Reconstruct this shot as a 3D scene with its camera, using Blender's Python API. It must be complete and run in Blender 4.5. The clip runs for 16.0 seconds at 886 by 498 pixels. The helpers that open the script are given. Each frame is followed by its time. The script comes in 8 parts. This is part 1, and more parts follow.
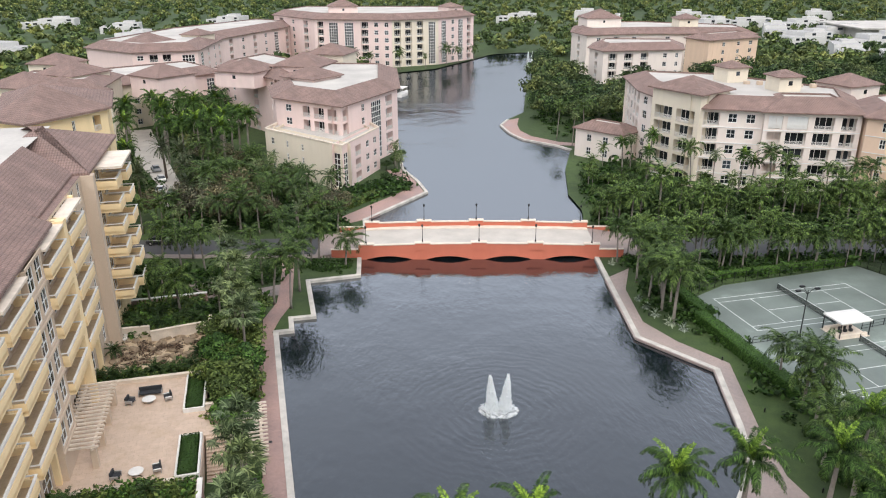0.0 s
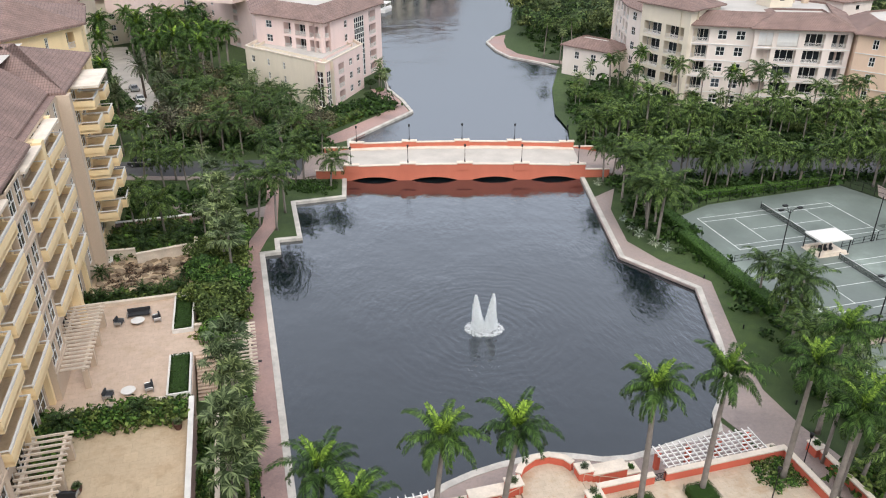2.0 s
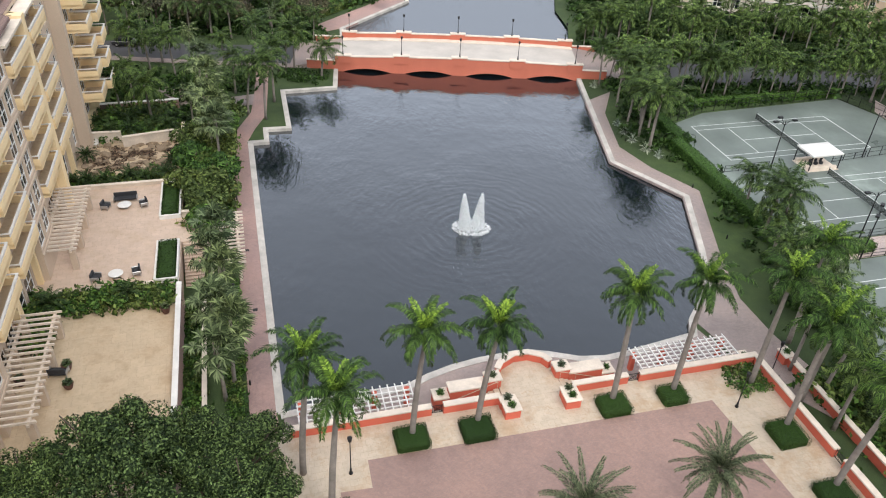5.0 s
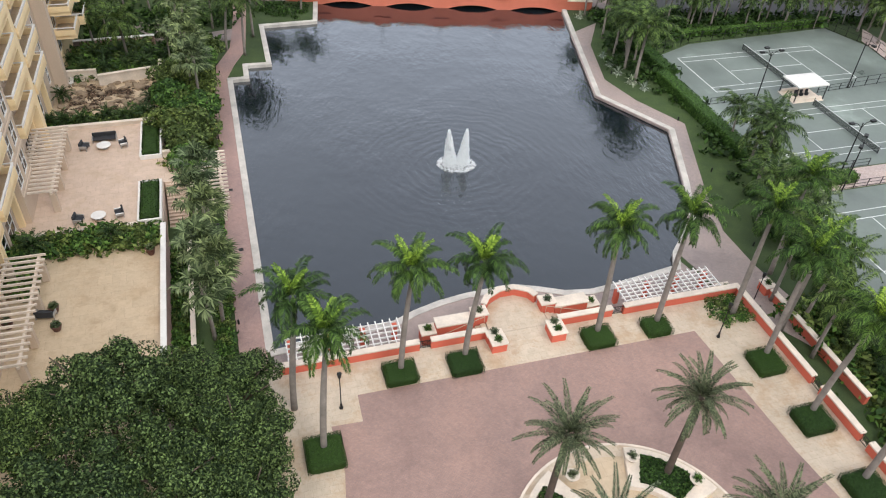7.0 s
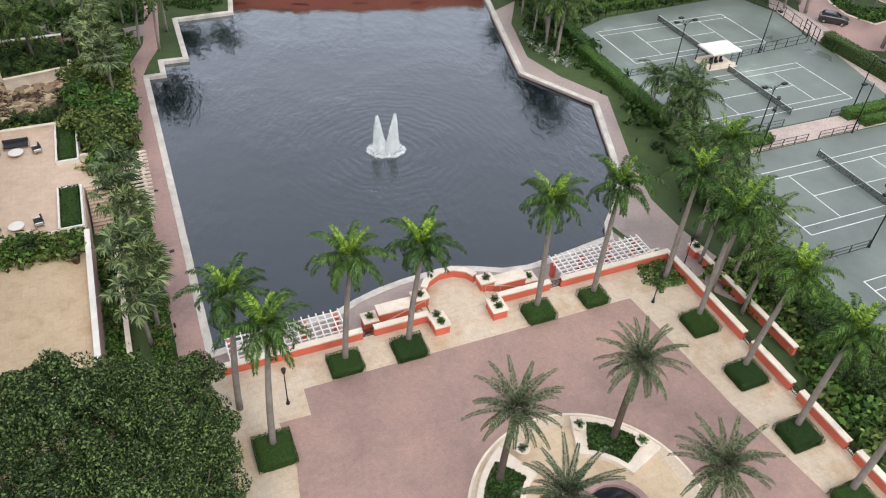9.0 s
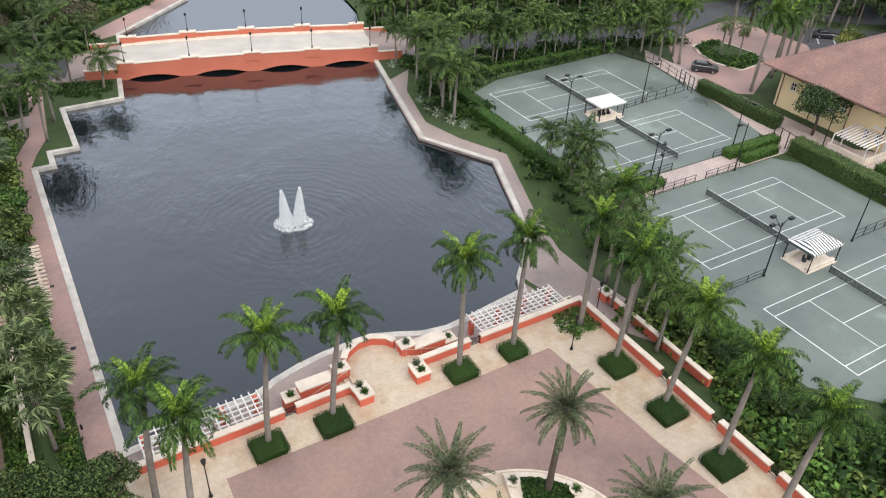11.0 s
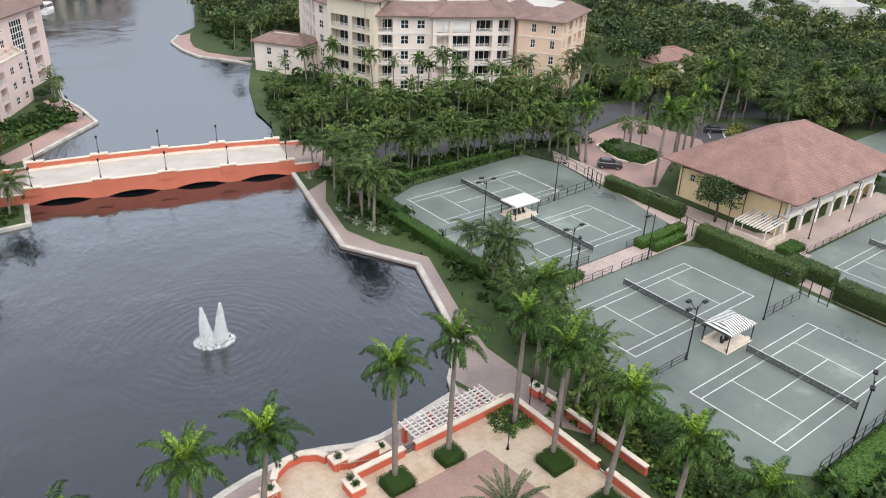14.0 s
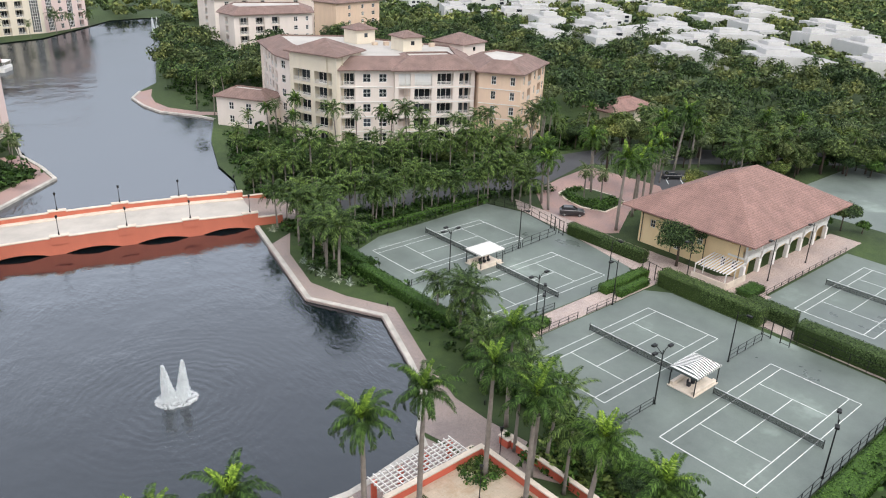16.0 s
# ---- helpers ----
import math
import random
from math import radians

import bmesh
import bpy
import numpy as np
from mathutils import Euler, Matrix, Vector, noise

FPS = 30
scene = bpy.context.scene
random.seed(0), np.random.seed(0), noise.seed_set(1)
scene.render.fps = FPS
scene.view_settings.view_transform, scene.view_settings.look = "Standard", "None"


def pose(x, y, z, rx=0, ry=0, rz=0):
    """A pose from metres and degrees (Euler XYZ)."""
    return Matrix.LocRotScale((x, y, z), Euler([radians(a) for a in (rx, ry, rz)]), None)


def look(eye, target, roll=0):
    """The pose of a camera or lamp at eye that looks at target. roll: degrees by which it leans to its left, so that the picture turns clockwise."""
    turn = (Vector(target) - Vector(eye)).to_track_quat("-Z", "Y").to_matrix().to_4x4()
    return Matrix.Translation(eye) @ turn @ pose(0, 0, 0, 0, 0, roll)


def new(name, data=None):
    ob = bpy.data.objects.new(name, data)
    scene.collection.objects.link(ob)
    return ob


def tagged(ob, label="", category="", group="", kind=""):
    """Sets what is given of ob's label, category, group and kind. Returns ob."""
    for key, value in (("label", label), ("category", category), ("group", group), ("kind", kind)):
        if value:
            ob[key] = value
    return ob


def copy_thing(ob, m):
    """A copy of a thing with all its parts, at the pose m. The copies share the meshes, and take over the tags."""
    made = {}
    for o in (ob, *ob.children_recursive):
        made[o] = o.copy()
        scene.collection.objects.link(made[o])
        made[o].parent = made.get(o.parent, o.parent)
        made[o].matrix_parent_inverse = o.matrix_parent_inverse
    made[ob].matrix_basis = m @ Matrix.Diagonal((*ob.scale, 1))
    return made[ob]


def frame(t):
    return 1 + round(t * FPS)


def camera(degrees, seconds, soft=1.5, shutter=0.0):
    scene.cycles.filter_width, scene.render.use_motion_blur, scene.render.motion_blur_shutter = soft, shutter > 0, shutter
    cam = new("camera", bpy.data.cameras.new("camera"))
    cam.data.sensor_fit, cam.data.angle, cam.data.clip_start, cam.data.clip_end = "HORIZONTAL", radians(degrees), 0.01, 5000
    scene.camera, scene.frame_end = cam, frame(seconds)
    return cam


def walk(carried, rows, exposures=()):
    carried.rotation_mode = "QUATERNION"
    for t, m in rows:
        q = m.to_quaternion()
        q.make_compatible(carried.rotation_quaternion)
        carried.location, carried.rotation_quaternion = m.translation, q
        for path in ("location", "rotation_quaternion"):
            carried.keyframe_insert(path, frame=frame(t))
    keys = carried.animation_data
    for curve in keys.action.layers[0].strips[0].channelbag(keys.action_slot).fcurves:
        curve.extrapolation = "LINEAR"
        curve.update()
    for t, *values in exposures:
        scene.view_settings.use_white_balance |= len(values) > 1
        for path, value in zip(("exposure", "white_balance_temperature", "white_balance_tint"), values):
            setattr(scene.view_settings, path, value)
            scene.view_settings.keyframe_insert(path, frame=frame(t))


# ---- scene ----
# a hand-held camera on a high balcony: it turns where it stands
cam = camera(60.96, 16.0, soft=1.1)
EYE = 48.73
PATH = [
    (0.0, pose(0, 0, EYE, 68.95, 0.14, -0.05)),
    (0.5, pose(0, 0, EYE, 67.71, 0.18, -0.44)),
    (1.0, pose(0, 0, EYE, 66.19, 0.22, -0.83)),
    (1.5, pose(0, 0, EYE, 64.55, 0.19, -1.12)),
    (2.0, pose(0, 0, EYE, 62.93, -0.05, -1.14)),
    (2.5, pose(0, 0, EYE, 61.42, -0.56, -0.82)),
    (3.0, pose(0, 0, EYE, 60.03, -1.19, -0.28)),
    (3.5, pose(0, 0, EYE, 58.71, -1.75, 0.12)),
    (4.0, pose(0, 0, EYE, 57.47, -2.17, 0.08)),
    (6.5, pose(0, 0, EYE, 51.63, -2.71, -1.76)),
    (7.0, pose(0, 0, EYE, 50.41, -2.63, -1.98)),
    (7.5, pose(0, 0, EYE, 49.50, -2.52, -2.76)),
    (8.0, pose(0, 0, EYE, 49.05, -2.43, -4.11)),
    (8.5, pose(0, 0, EYE, 49.07, -2.48, -6.03)),
    (9.0, pose(0, 0, EYE, 49.53, -2.57, -8.32)),
    (11.5, pose(0, 0, EYE, 56.45, -2.18, -18.33)),
    (12.0, pose(0, 0, EYE, 58.07, -2.08, -19.58)),
    (12.5, pose(0, 0, EYE, 59.55, -2.09, -20.68)),
    (13.0, pose(0, 0, EYE, 60.83, -2.11, -21.71)),
    (13.5, pose(0, 0, EYE, 61.97, -2.09, -22.69)),
    (14.0, pose(0, 0, EYE, 62.95, -2.02, -23.62)),
    (14.5, pose(0, 0, EYE, 63.86, -1.94, -24.50)),
    (15.0, pose(0, 0, EYE, 64.78, -1.93, -25.24)),
    (15.5, pose(0, 0, EYE, 65.78, -1.94, -25.94)),
    (16.0, pose(0, 0, EYE, 66.84, -1.97, -26.53)),
]
walk(cam, PATH)

# ---- light ----
world = bpy.data.worlds.new("world")
scene.world = world
world.use_nodes = True
wn, wl = world.node_tree.nodes, world.node_tree.links
wn.clear()
sky = wn.new("ShaderNodeTexSky")
sky.sky_type = 'NISHITA'
sky.sun_disc = False
sky.sun_elevation = radians(55)
sky.sun_rotation = radians(200)
sky.dust_density = 5.0
grey = wn.new("ShaderNodeHueSaturation")
grey.inputs["Saturation"].default_value = 0.42
back = wn.new("ShaderNodeBackground")
back.inputs["Strength"].default_value = 0.15
wout = wn.new("ShaderNodeOutputWorld")
wl.new(sky.outputs[0], grey.inputs["Color"])
cloud = wn.new("ShaderNodeMixRGB")      # a closed, evenly bright layer of cloud
cloud.inputs[0].default_value = 0.55
cloud.inputs[2].default_value = (4.9, 5.2, 5.9, 1)
wl.new(grey.outputs[0], cloud.inputs[1])
wl.new(cloud.outputs[0], back.inputs["Color"])
wl.new(back.outputs[0], wout.inputs["Surface"])
sun_data = bpy.data.lights.new("sun", 'SUN')
sun_data.energy, sun_data.angle, sun_data.color = 0.8, radians(24), (1.0, 0.95, 0.88)
sun = new("sun", sun_data)
sun.matrix_world = look((90, -70, 170), (0, 40, 0))
scene.view_settings.exposure = 0.78

# ---- geometry helpers ----
PLAN_TURN = pose(0, 0, 0, 0, 0, 14)     # the estate's grid is turned by 14 degrees
PZ = 1.8                                # level of the raised court in front
PS = (EYE - PZ) / EYE


def to_world(u, v):
    p = PLAN_TURN @ Vector((u, v, 0))
    return p.x, p.y


class Geo:
    """Vertices and faces of one mesh."""

    def __init__(self):
        self.v, self.f = [], []

    def quad(self, *pts):
        n = len(self.v)
        self.v += [tuple(p) for p in pts]
        self.f.append(tuple(range(n, n + len(pts))))

    def box(self, x0, x1, y0, y1, z0, z1, taper=0.0):
        n = len(self.v)
        t = taper
        self.v += [(x0, y0, z0), (x1, y0, z0), (x1, y1, z0), (x0, y1, z0),
                   (x0 + t, y0 + t, z1), (x1 - t, y0 + t, z1), (x1 - t, y1 - t, z1), (x0 + t, y1 - t, z1)]
        self.f += [tuple(n + i for i in q) for q in ((3, 2, 1, 0), (4, 5, 6, 7), (0, 1, 5, 4), (1, 2, 6, 5), (2, 3, 7, 6), (3, 0, 4, 7))]

    def soft_box(self, x0, x1, y0, y1, z0, z1, b=0.05):
        """A box with its upper edges and corners cut off."""
        def ring(x0, x1, y0, y1, z, c):
            return [(x0 + c, y0, z), (x1 - c, y0, z), (x1, y0 + c, z), (x1, y1 - c, z), (x1 - c, y1, z), (x0 + c, y1, z), (x0, y1 - c, z), (x0, y0 + c, z)]
        self.loft([ring(x0, x1, y0, y1, z0, b), ring(x0, x1, y0, y1, z1 - b, b), ring(x0 + b, x1 - b, y0 + b, y1 - b, z1, b * 0.6)])

    def loft(self, rings, close=True, caps=True):
        n, k = len(self.v), len(rings[0])
        for r in rings:
            self.v += [tuple(p) for p in r]
        for i in range(len(rings) - 1):
            for j in range(k if close else k - 1):
                a, b = n + i * k + j, n + i * k + (j + 1) % k
                self.f.append((a, b, b + k, a + k))
        if caps and close:
            self.f.append(tuple(n + j for j in reversed(range(k))))
            self.f.append(tuple(n + (len(rings) - 1) * k + j for j in range(k)))

    def prism(self, poly, z0, z1):
        poly = ccw(poly)
        self.loft([[(x, y, z0) for x, y in poly], [(x, y, z1) for x, y in poly]])

    def tube(self, pts, radii, sides=8, caps=True):
        rings = []
        for i, p in enumerate(pts):
            p = Vector(p)
            d = Vector(pts[min(i + 1, len(pts) - 1)]) - Vector(pts[max(i - 1, 0)])
            d.normalize()
            a = d.cross(Vector((0, 1, 0)) if abs(d.y) < 0.9 else Vector((1, 0, 0))).normalized()
            b = d.cross(a)
            r = radii[i] if isinstance(radii, (list, tuple)) else radii
            rings.append([p + r * (math.cos(2 * math.pi * j / sides) * a + math.sin(2 * math.pi * j / sides) * b) for j in range(sides)])
        self.loft(rings, True, caps)

    def beam(self, p, q, w, h):
        """A straight bar of width w and height h from p to q."""
        p, q = Vector(p), Vector(q)
        d = (q - p).normalized()
        s = d.cross(Vector((0, 0, 1)))
        s = s.normalized() if s.length > 1e-4 else Vector((1, 0, 0))
        t = s.cross(d)
        self.loft([[e + a * w / 2 * s + b * h / 2 * t for a, b in ((-1, -1), (1, -1), (1, 1), (-1, 1))] for e in (p, q)])

    def mesh(self, name, material, smooth=False):
        me = bpy.data.meshes.new(name)
        me.from_pydata(self.v, [], self.f)
        me.validate()
        bm = bmesh.new()
        bm.from_mesh(me)
        bmesh.ops.recalc_face_normals(bm, faces=bm.faces)
        bm.to_mesh(me)
        bm.free()
        me.materials.append(material)
        if smooth:
            me.polygons.foreach_set("use_smooth", [True] * len(me.polygons))
        return me


def ccw(poly):
    area = sum(a[0] * b[1] - b[0] * a[1] for a, b in zip(poly, poly[1:] + poly[:1]))
    return list(poly) if area > 0 else list(reversed(poly))


def inset(poly, d):
    """The polygon moved inwards by d, mitred."""
    poly = ccw(poly)
    out = []
    n = len(poly)
    for i in range(n):
        p, a, b = Vector(poly[i]), Vector(poly[i - 1]), Vector(poly[(i + 1) % n])
        e, g = (p - a).normalized(), (b - p).normalized()
        n1, n2 = Vector((-e.y, e.x)), Vector((-g.y, g.x))
        m = (n1 + n2)
        m = m / max(0.35, m.dot(n1)) if m.length > 1e-6 else n1
        out.append((p.x + d * m.x, p.y + d * m.y))
    return out


def part(name, data, parent, label="", at=None, material=None):
    """A mesh (or Geo) as one object under a thing or part."""
    if isinstance(data, Geo):
        data = data.mesh(name, material)
    ob = new(name, data)
    ob.parent = parent
    if at is not None:
        ob.matrix_basis = at
    return tagged(ob, label)


def thing(name, label, category, at=None, group="", kind=""):
    ob = new(name)
    ob.empty_display_size = 0.3
    if at is not None:
        ob.matrix_basis = at
    return tagged(ob, label, category, group, kind)


def single(name, geo, material, label, category="", kind="", at=None, group="", smooth=False):
    """A thing or piece of the setting that is one mesh."""
    ob = new(name, geo.mesh(name, material, smooth) if isinstance(geo, Geo) else geo)
    if at is not None:
        ob.matrix_basis = at
    return tagged(ob, label, category, group, kind)


# ---- materials ----
def shader(name):
    m = bpy.data.materials.new(name)
    m.use_nodes = True
    return m, m.node_tree.nodes, m.node_tree.links, m.node_tree.nodes["Principled BSDF"]


def coords(n, l, space="Object"):
    return n.new("ShaderNodeTexCoord").outputs[space]


def noise_tex(n, l, src, scale, detail=4.0, rough=0.55):
    t = n.new("ShaderNodeTexNoise")
    t.inputs["Scale"].default_value = scale
    t.inputs["Detail"].default_value = detail
    t.inputs["Roughness"].default_value = rough
    l.new(src, t.inputs["Vector"])
    return t.outputs["Fac"]


def ramp(n, l, fac, stops):
    r = n.new("ShaderNodeValToRGB")
    el = r.color_ramp.elements
    while len(el) < len(stops):
        el.new(0.5)
    for e, (p, c) in zip(el, stops):
        e.position, e.color = p, (*c, 1) if len(c) == 3 else c
    l.new(fac, r.inputs[0])
    return r.outputs[0]


def mixed(n, l, fac, a, b, mode='MIX'):
    m = n.new("ShaderNodeMix")
    m.data_type, m.blend_type = 'RGBA', mode
    for sock, v in ((0, fac), (6, a), (7, b)):
        if isinstance(v, (int, float)):
            m.inputs[sock].default_value = v
        elif isinstance(v, tuple):
            m.inputs[sock].default_value = (*v, 1)
        else:
            l.new(v, m.inputs[sock])
    return m.outputs[2]


def calc(n, l, op, a, b=0.0):
    m = n.new("ShaderNodeMath")
    m.operation = op
    for i, v in enumerate((a, b)):
        if isinstance(v, (int, float)):
            m.inputs[i].default_value = v
        else:
            l.new(v, m.inputs[i])
    return m.outputs[0]


def bump(n, l, bsdf, height, strength=0.3, distance=0.05):
    b = n.new("ShaderNodeBump")
    b.inputs["Strength"].default_value, b.inputs["Distance"].default_value = strength, distance
    l.new(height, b.inputs["Height"])
    l.new(b.outputs[0], bsdf.inputs["Normal"])


def scaled(c, k):
    return tuple(min(1.0, x * k) for x in c)


def plain(name, color, rough=0.7, big=0.4, small=6.0, vary=0.18, relief=0.15, metal=0.0, stain=None, pieces=0.0):
    """A surface with broad stains and fine grain."""
    m, n, l, bsdf = shader(name)
    src = coords(n, l)
    f1, f2 = noise_tex(n, l, src, big, 5), noise_tex(n, l, src, small, 6, 0.65)
    c = ramp(n, l, f1, [(0.3, scaled(stain or color, 1 - vary)), (0.7, scaled(color, 1 + vary * 0.5))])
    g = ramp(n, l, f2, [(0.3, (1 - vary * 0.7,) * 3), (0.7, (1.0, 1.0, 1.0))])
    c = mixed(n, l, 1.0, c, g, 'MULTIPLY')
    if pieces:
        info = n.new("ShaderNodeObjectInfo")
        c = mixed(n, l, 1.0, c, ramp(n, l, info.outputs["Random"], [(0, (1 - pieces,) * 3), (1, (1, 1, 1))]), 'MULTIPLY')
    l.new(c, bsdf.inputs["Base Color"])
    l.new(ramp(n, l, f2, [(0.2, (max(0, rough - 0.1),) * 3), (0.8, (min(1, rough + 0.1),) * 3)]), bsdf.inputs["Roughness"])
    bsdf.inputs["Metallic"].default_value = metal
    if relief:
        bump(n, l, bsdf, f2, relief, 0.02)
    return m


def stucco(name, color):
    """Painted render with faint vertical rain streaks."""
    m, n, l, bsdf = shader(name)
    src = coords(n, l)
    mp = n.new("ShaderNodeMapping")
    mp.inputs["Scale"].default_value = (0.7, 0.7, 0.2)
    l.new(src, mp.inputs[0])
    streak = noise_tex(n, l, mp.outputs[0], 1.0, 6, 0.6)
    grain = noise_tex(n, l, src, 9.0, 6, 0.7)
    c = ramp(n, l, streak, [(0.25, scaled(color, 0.92)), (0.6, color)])
    c = mixed(n, l, 1.0, c, ramp(n, l, grain, [(0.3, (0.9, 0.9, 0.9)), (0.7, (1, 1, 1))]), 'MULTIPLY')
    l.new(c, bsdf.inputs["Base Color"])
    bsdf.inputs["Roughness"].default_value = 0.85
    bump(n, l, bsdf, grain, 0.2, 0.01)
    return m


def roof_tiles(name, color):
    """Barrel tiles in rows down the slope."""
    m, n, l, bsdf = shader(name)
    tc = n.new("ShaderNodeTexCoord")
    pos, nor = n.new("ShaderNodeSeparateXYZ"), n.new("ShaderNodeSeparateXYZ")
    l.new(tc.outputs["Object"], pos.inputs[0])
    l.new(tc.outputs["Normal"], nor.inputs[0])
    side = calc(n, l, 'GREATER_THAN', calc(n, l, 'ABSOLUTE', nor.outputs[0]), calc(n, l, 'ABSOLUTE', nor.outputs[1]))
    across = n.new("ShaderNodeMix")
    l.new(side, across.inputs[0])
    l.new(pos.outputs[0], across.inputs[2])
    l.new(pos.outputs[1], across.inputs[3])
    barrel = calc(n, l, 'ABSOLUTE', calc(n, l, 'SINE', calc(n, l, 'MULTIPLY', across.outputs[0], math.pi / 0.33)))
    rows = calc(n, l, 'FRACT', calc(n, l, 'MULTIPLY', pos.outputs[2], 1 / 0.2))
    height = calc(n, l, 'ADD', barrel, calc(n, l, 'MULTIPLY', rows, -0.5))
    f1, f2 = noise_tex(n, l, tc.outputs["Object"], 0.35, 6, 0.65), noise_tex(n, l, tc.outputs["Object"], 3.5, 4, 0.7)
    c = ramp(n, l, f1, [(0.3, scaled(color, 0.72)), (0.55, color), (0.75, scaled(color, 1.25))])
    c = mixed(n, l, 1.0, c, ramp(n, l, f2, [(0.3, (0.72, 0.72, 0.74)), (0.7, (1.08, 1.04, 1.0))]), 'MULTIPLY')
    # shade in the grooves and along the row edges, painted into the tile colour
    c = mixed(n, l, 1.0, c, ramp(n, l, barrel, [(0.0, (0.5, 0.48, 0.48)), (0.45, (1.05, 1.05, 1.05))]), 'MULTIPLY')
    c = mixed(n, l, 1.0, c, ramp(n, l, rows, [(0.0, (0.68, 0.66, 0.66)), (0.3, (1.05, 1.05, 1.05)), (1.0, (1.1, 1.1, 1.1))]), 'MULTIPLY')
    l.new(c, bsdf.inputs["Base Color"])
    bsdf.inputs["Roughness"].default_value = 0.75
    bump(n, l, bsdf, height, 0.6, 0.08)
    return m


def pavers(name, a, b, size=0.22, joint=(0.25, 0.19, 0.17), wet=0.35):
    """Small concrete paving bricks with damp patches."""
    m, n, l, bsdf = shader(name)
    src = coords(n, l)
    br = n.new("ShaderNodeTexBrick")
    br.inputs["Scale"].default_value = 1.0
    br.inputs["Brick Width"].default_value, br.inputs["Row Height"].default_value = size, size / 2
    br.inputs["Mortar Size"].default_value = 0.008
    for key, c in (("Color1", a), ("Color2", b), ("Mortar", joint)):
        br.inputs[key].default_value = (*c, 1)
    l.new(src, br.inputs["Vector"])
    f1, f2 = noise_tex(n, l, src, 0.16, 7, 0.65), noise_tex(n, l, src, 2.5, 5, 0.7)
    c = mixed(n, l, 1.0, br.outputs[0], ramp(n, l, f1, [(0.34, (0.70, 0.69, 0.71)), (0.5, (0.95, 0.94, 0.94)), (0.66, (1.1, 1.07, 1.05))]), 'MULTIPLY')
    c = mixed(n, l, 1.0, c, ramp(n, l, f2, [(0.3, (0.85, 0.85, 0.85)), (0.7, (1.06, 1.05, 1.04))]), 'MULTIPLY')
    l.new(c, bsdf.inputs["Base Color"])
    l.new(ramp(n, l, f1, [(0.35, (wet,) * 3), (0.6, (0.7,) * 3)]), bsdf.inputs["Roughness"])
    bump(n, l, bsdf, br.outputs["Fac"], -0.2, 0.01)
    return m


def stone_slabs(name, color, stain, size=0.6):
    """Pale travertine slabs with brown weather stains."""
    m, n, l, bsdf = shader(name)
    src = coords(n, l)
    br = n.new("ShaderNodeTexBrick")
    br.inputs["Scale"].default_value = 1.0
    br.inputs["Brick Width"].default_value, br.inputs["Row Height"].default_value = size, size
    br.inputs["Mortar Size"].default_value = 0.008
    br.offset = 0.5
    for key, c in (("Color1", color), ("Color2", scaled(color, 0.93)), ("Mortar", scaled(color, 0.7))):
        br.inputs[key].default_value = (*c, 1)
    l.new(src, br.inputs["Vector"])
    f1, f2 = noise_tex(n, l, src, 0.35, 9, 0.72), noise_tex(n, l, src, 1.8, 6, 0.7)
    c = mixed(n, l, ramp(n, l, f1, [(0.5, (0, 0, 0)), (0.62, (0.55, 0.55, 0.55)), (0.75, (0.85, 0.85, 0.85))]), br.outputs[0], stain)
    blot = noise_tex(n, l, src, 0.9, 5, 0.8)
    c = mixed(n, l, ramp(n, l, blot, [(0.56, (0, 0, 0)), (0.66, (0.6, 0.6, 0.6))]), c, scaled(stain, 0.8))
    c = mixed(n, l, 1.0, c, ramp(n, l, f2, [(0.3, (0.84, 0.83, 0.8)), (0.65, (1.05, 1.05, 1.05))]), 'MULTIPLY')
    l.new(c, bsdf.inputs["Base Color"])
    l.new(ramp(n, l, f1, [(0.3, (0.35,) * 3), (0.6, (0.65,) * 3)]), bsdf.inputs["Roughness"])
    bump(n, l, bsdf, br.outputs["Fac"], -0.15, 0.01)
    return m


def leaves(name, dark, light, rough=0.55, through_light=0.05, pieces=0.35, drift=False):
    """Foliage: every leaf and every plant a little different."""
    m, n, l, bsdf = shader(name)
    dark, light = (dark[0], dark[1], dark[2] * 1.15), (light[0], light[1], light[2] * 1.15)
    geo, info = n.new("ShaderNodeNewGeometry"), n.new("ShaderNodeObjectInfo")
    c = ramp(n, l, geo.outputs["Random Per Island"], [(0.0, scaled(dark, 0.6)), (0.4, dark), (0.75, light), (1.0, scaled(light, 1.6))])
    c = mixed(n, l, 1.0, c, ramp(n, l, info.outputs["Random"], [(0, (1 - pieces, 1 - pieces * 0.9, 1 - pieces * 0.7)), (1, (1.08, 1.05, 0.95))]), 'MULTIPLY')
    if drift:                               # kinds of tree change from place to place
        c = mixed(n, l, 1.0, c, ramp(n, l, noise_tex(n, l, coords(n, l), 0.11, 3, 0.6), [(0.34, (0.5, 0.58, 0.6)), (0.5, (1.0, 1.0, 1.0)), (0.66, (1.6, 1.4, 1.15))]), 'MULTIPLY')
    l.new(c, bsdf.inputs["Base Color"])
    bsdf.inputs["Roughness"].default_value = rough
    bsdf.inputs["Specular IOR Level"].default_value = 0.12
    thin, both, out = n.new("ShaderNodeBsdfTranslucent"), n.new("ShaderNodeMixShader"), n["Material Output"]
    l.new(c, thin.inputs["Color"])
    both.inputs[0].default_value = through_light
    l.new(bsdf.outputs[0], both.inputs[1])
    l.new(thin.outputs[0], both.inputs[2])
    l.new(both.outputs[0], out.inputs["Surface"])
    return m


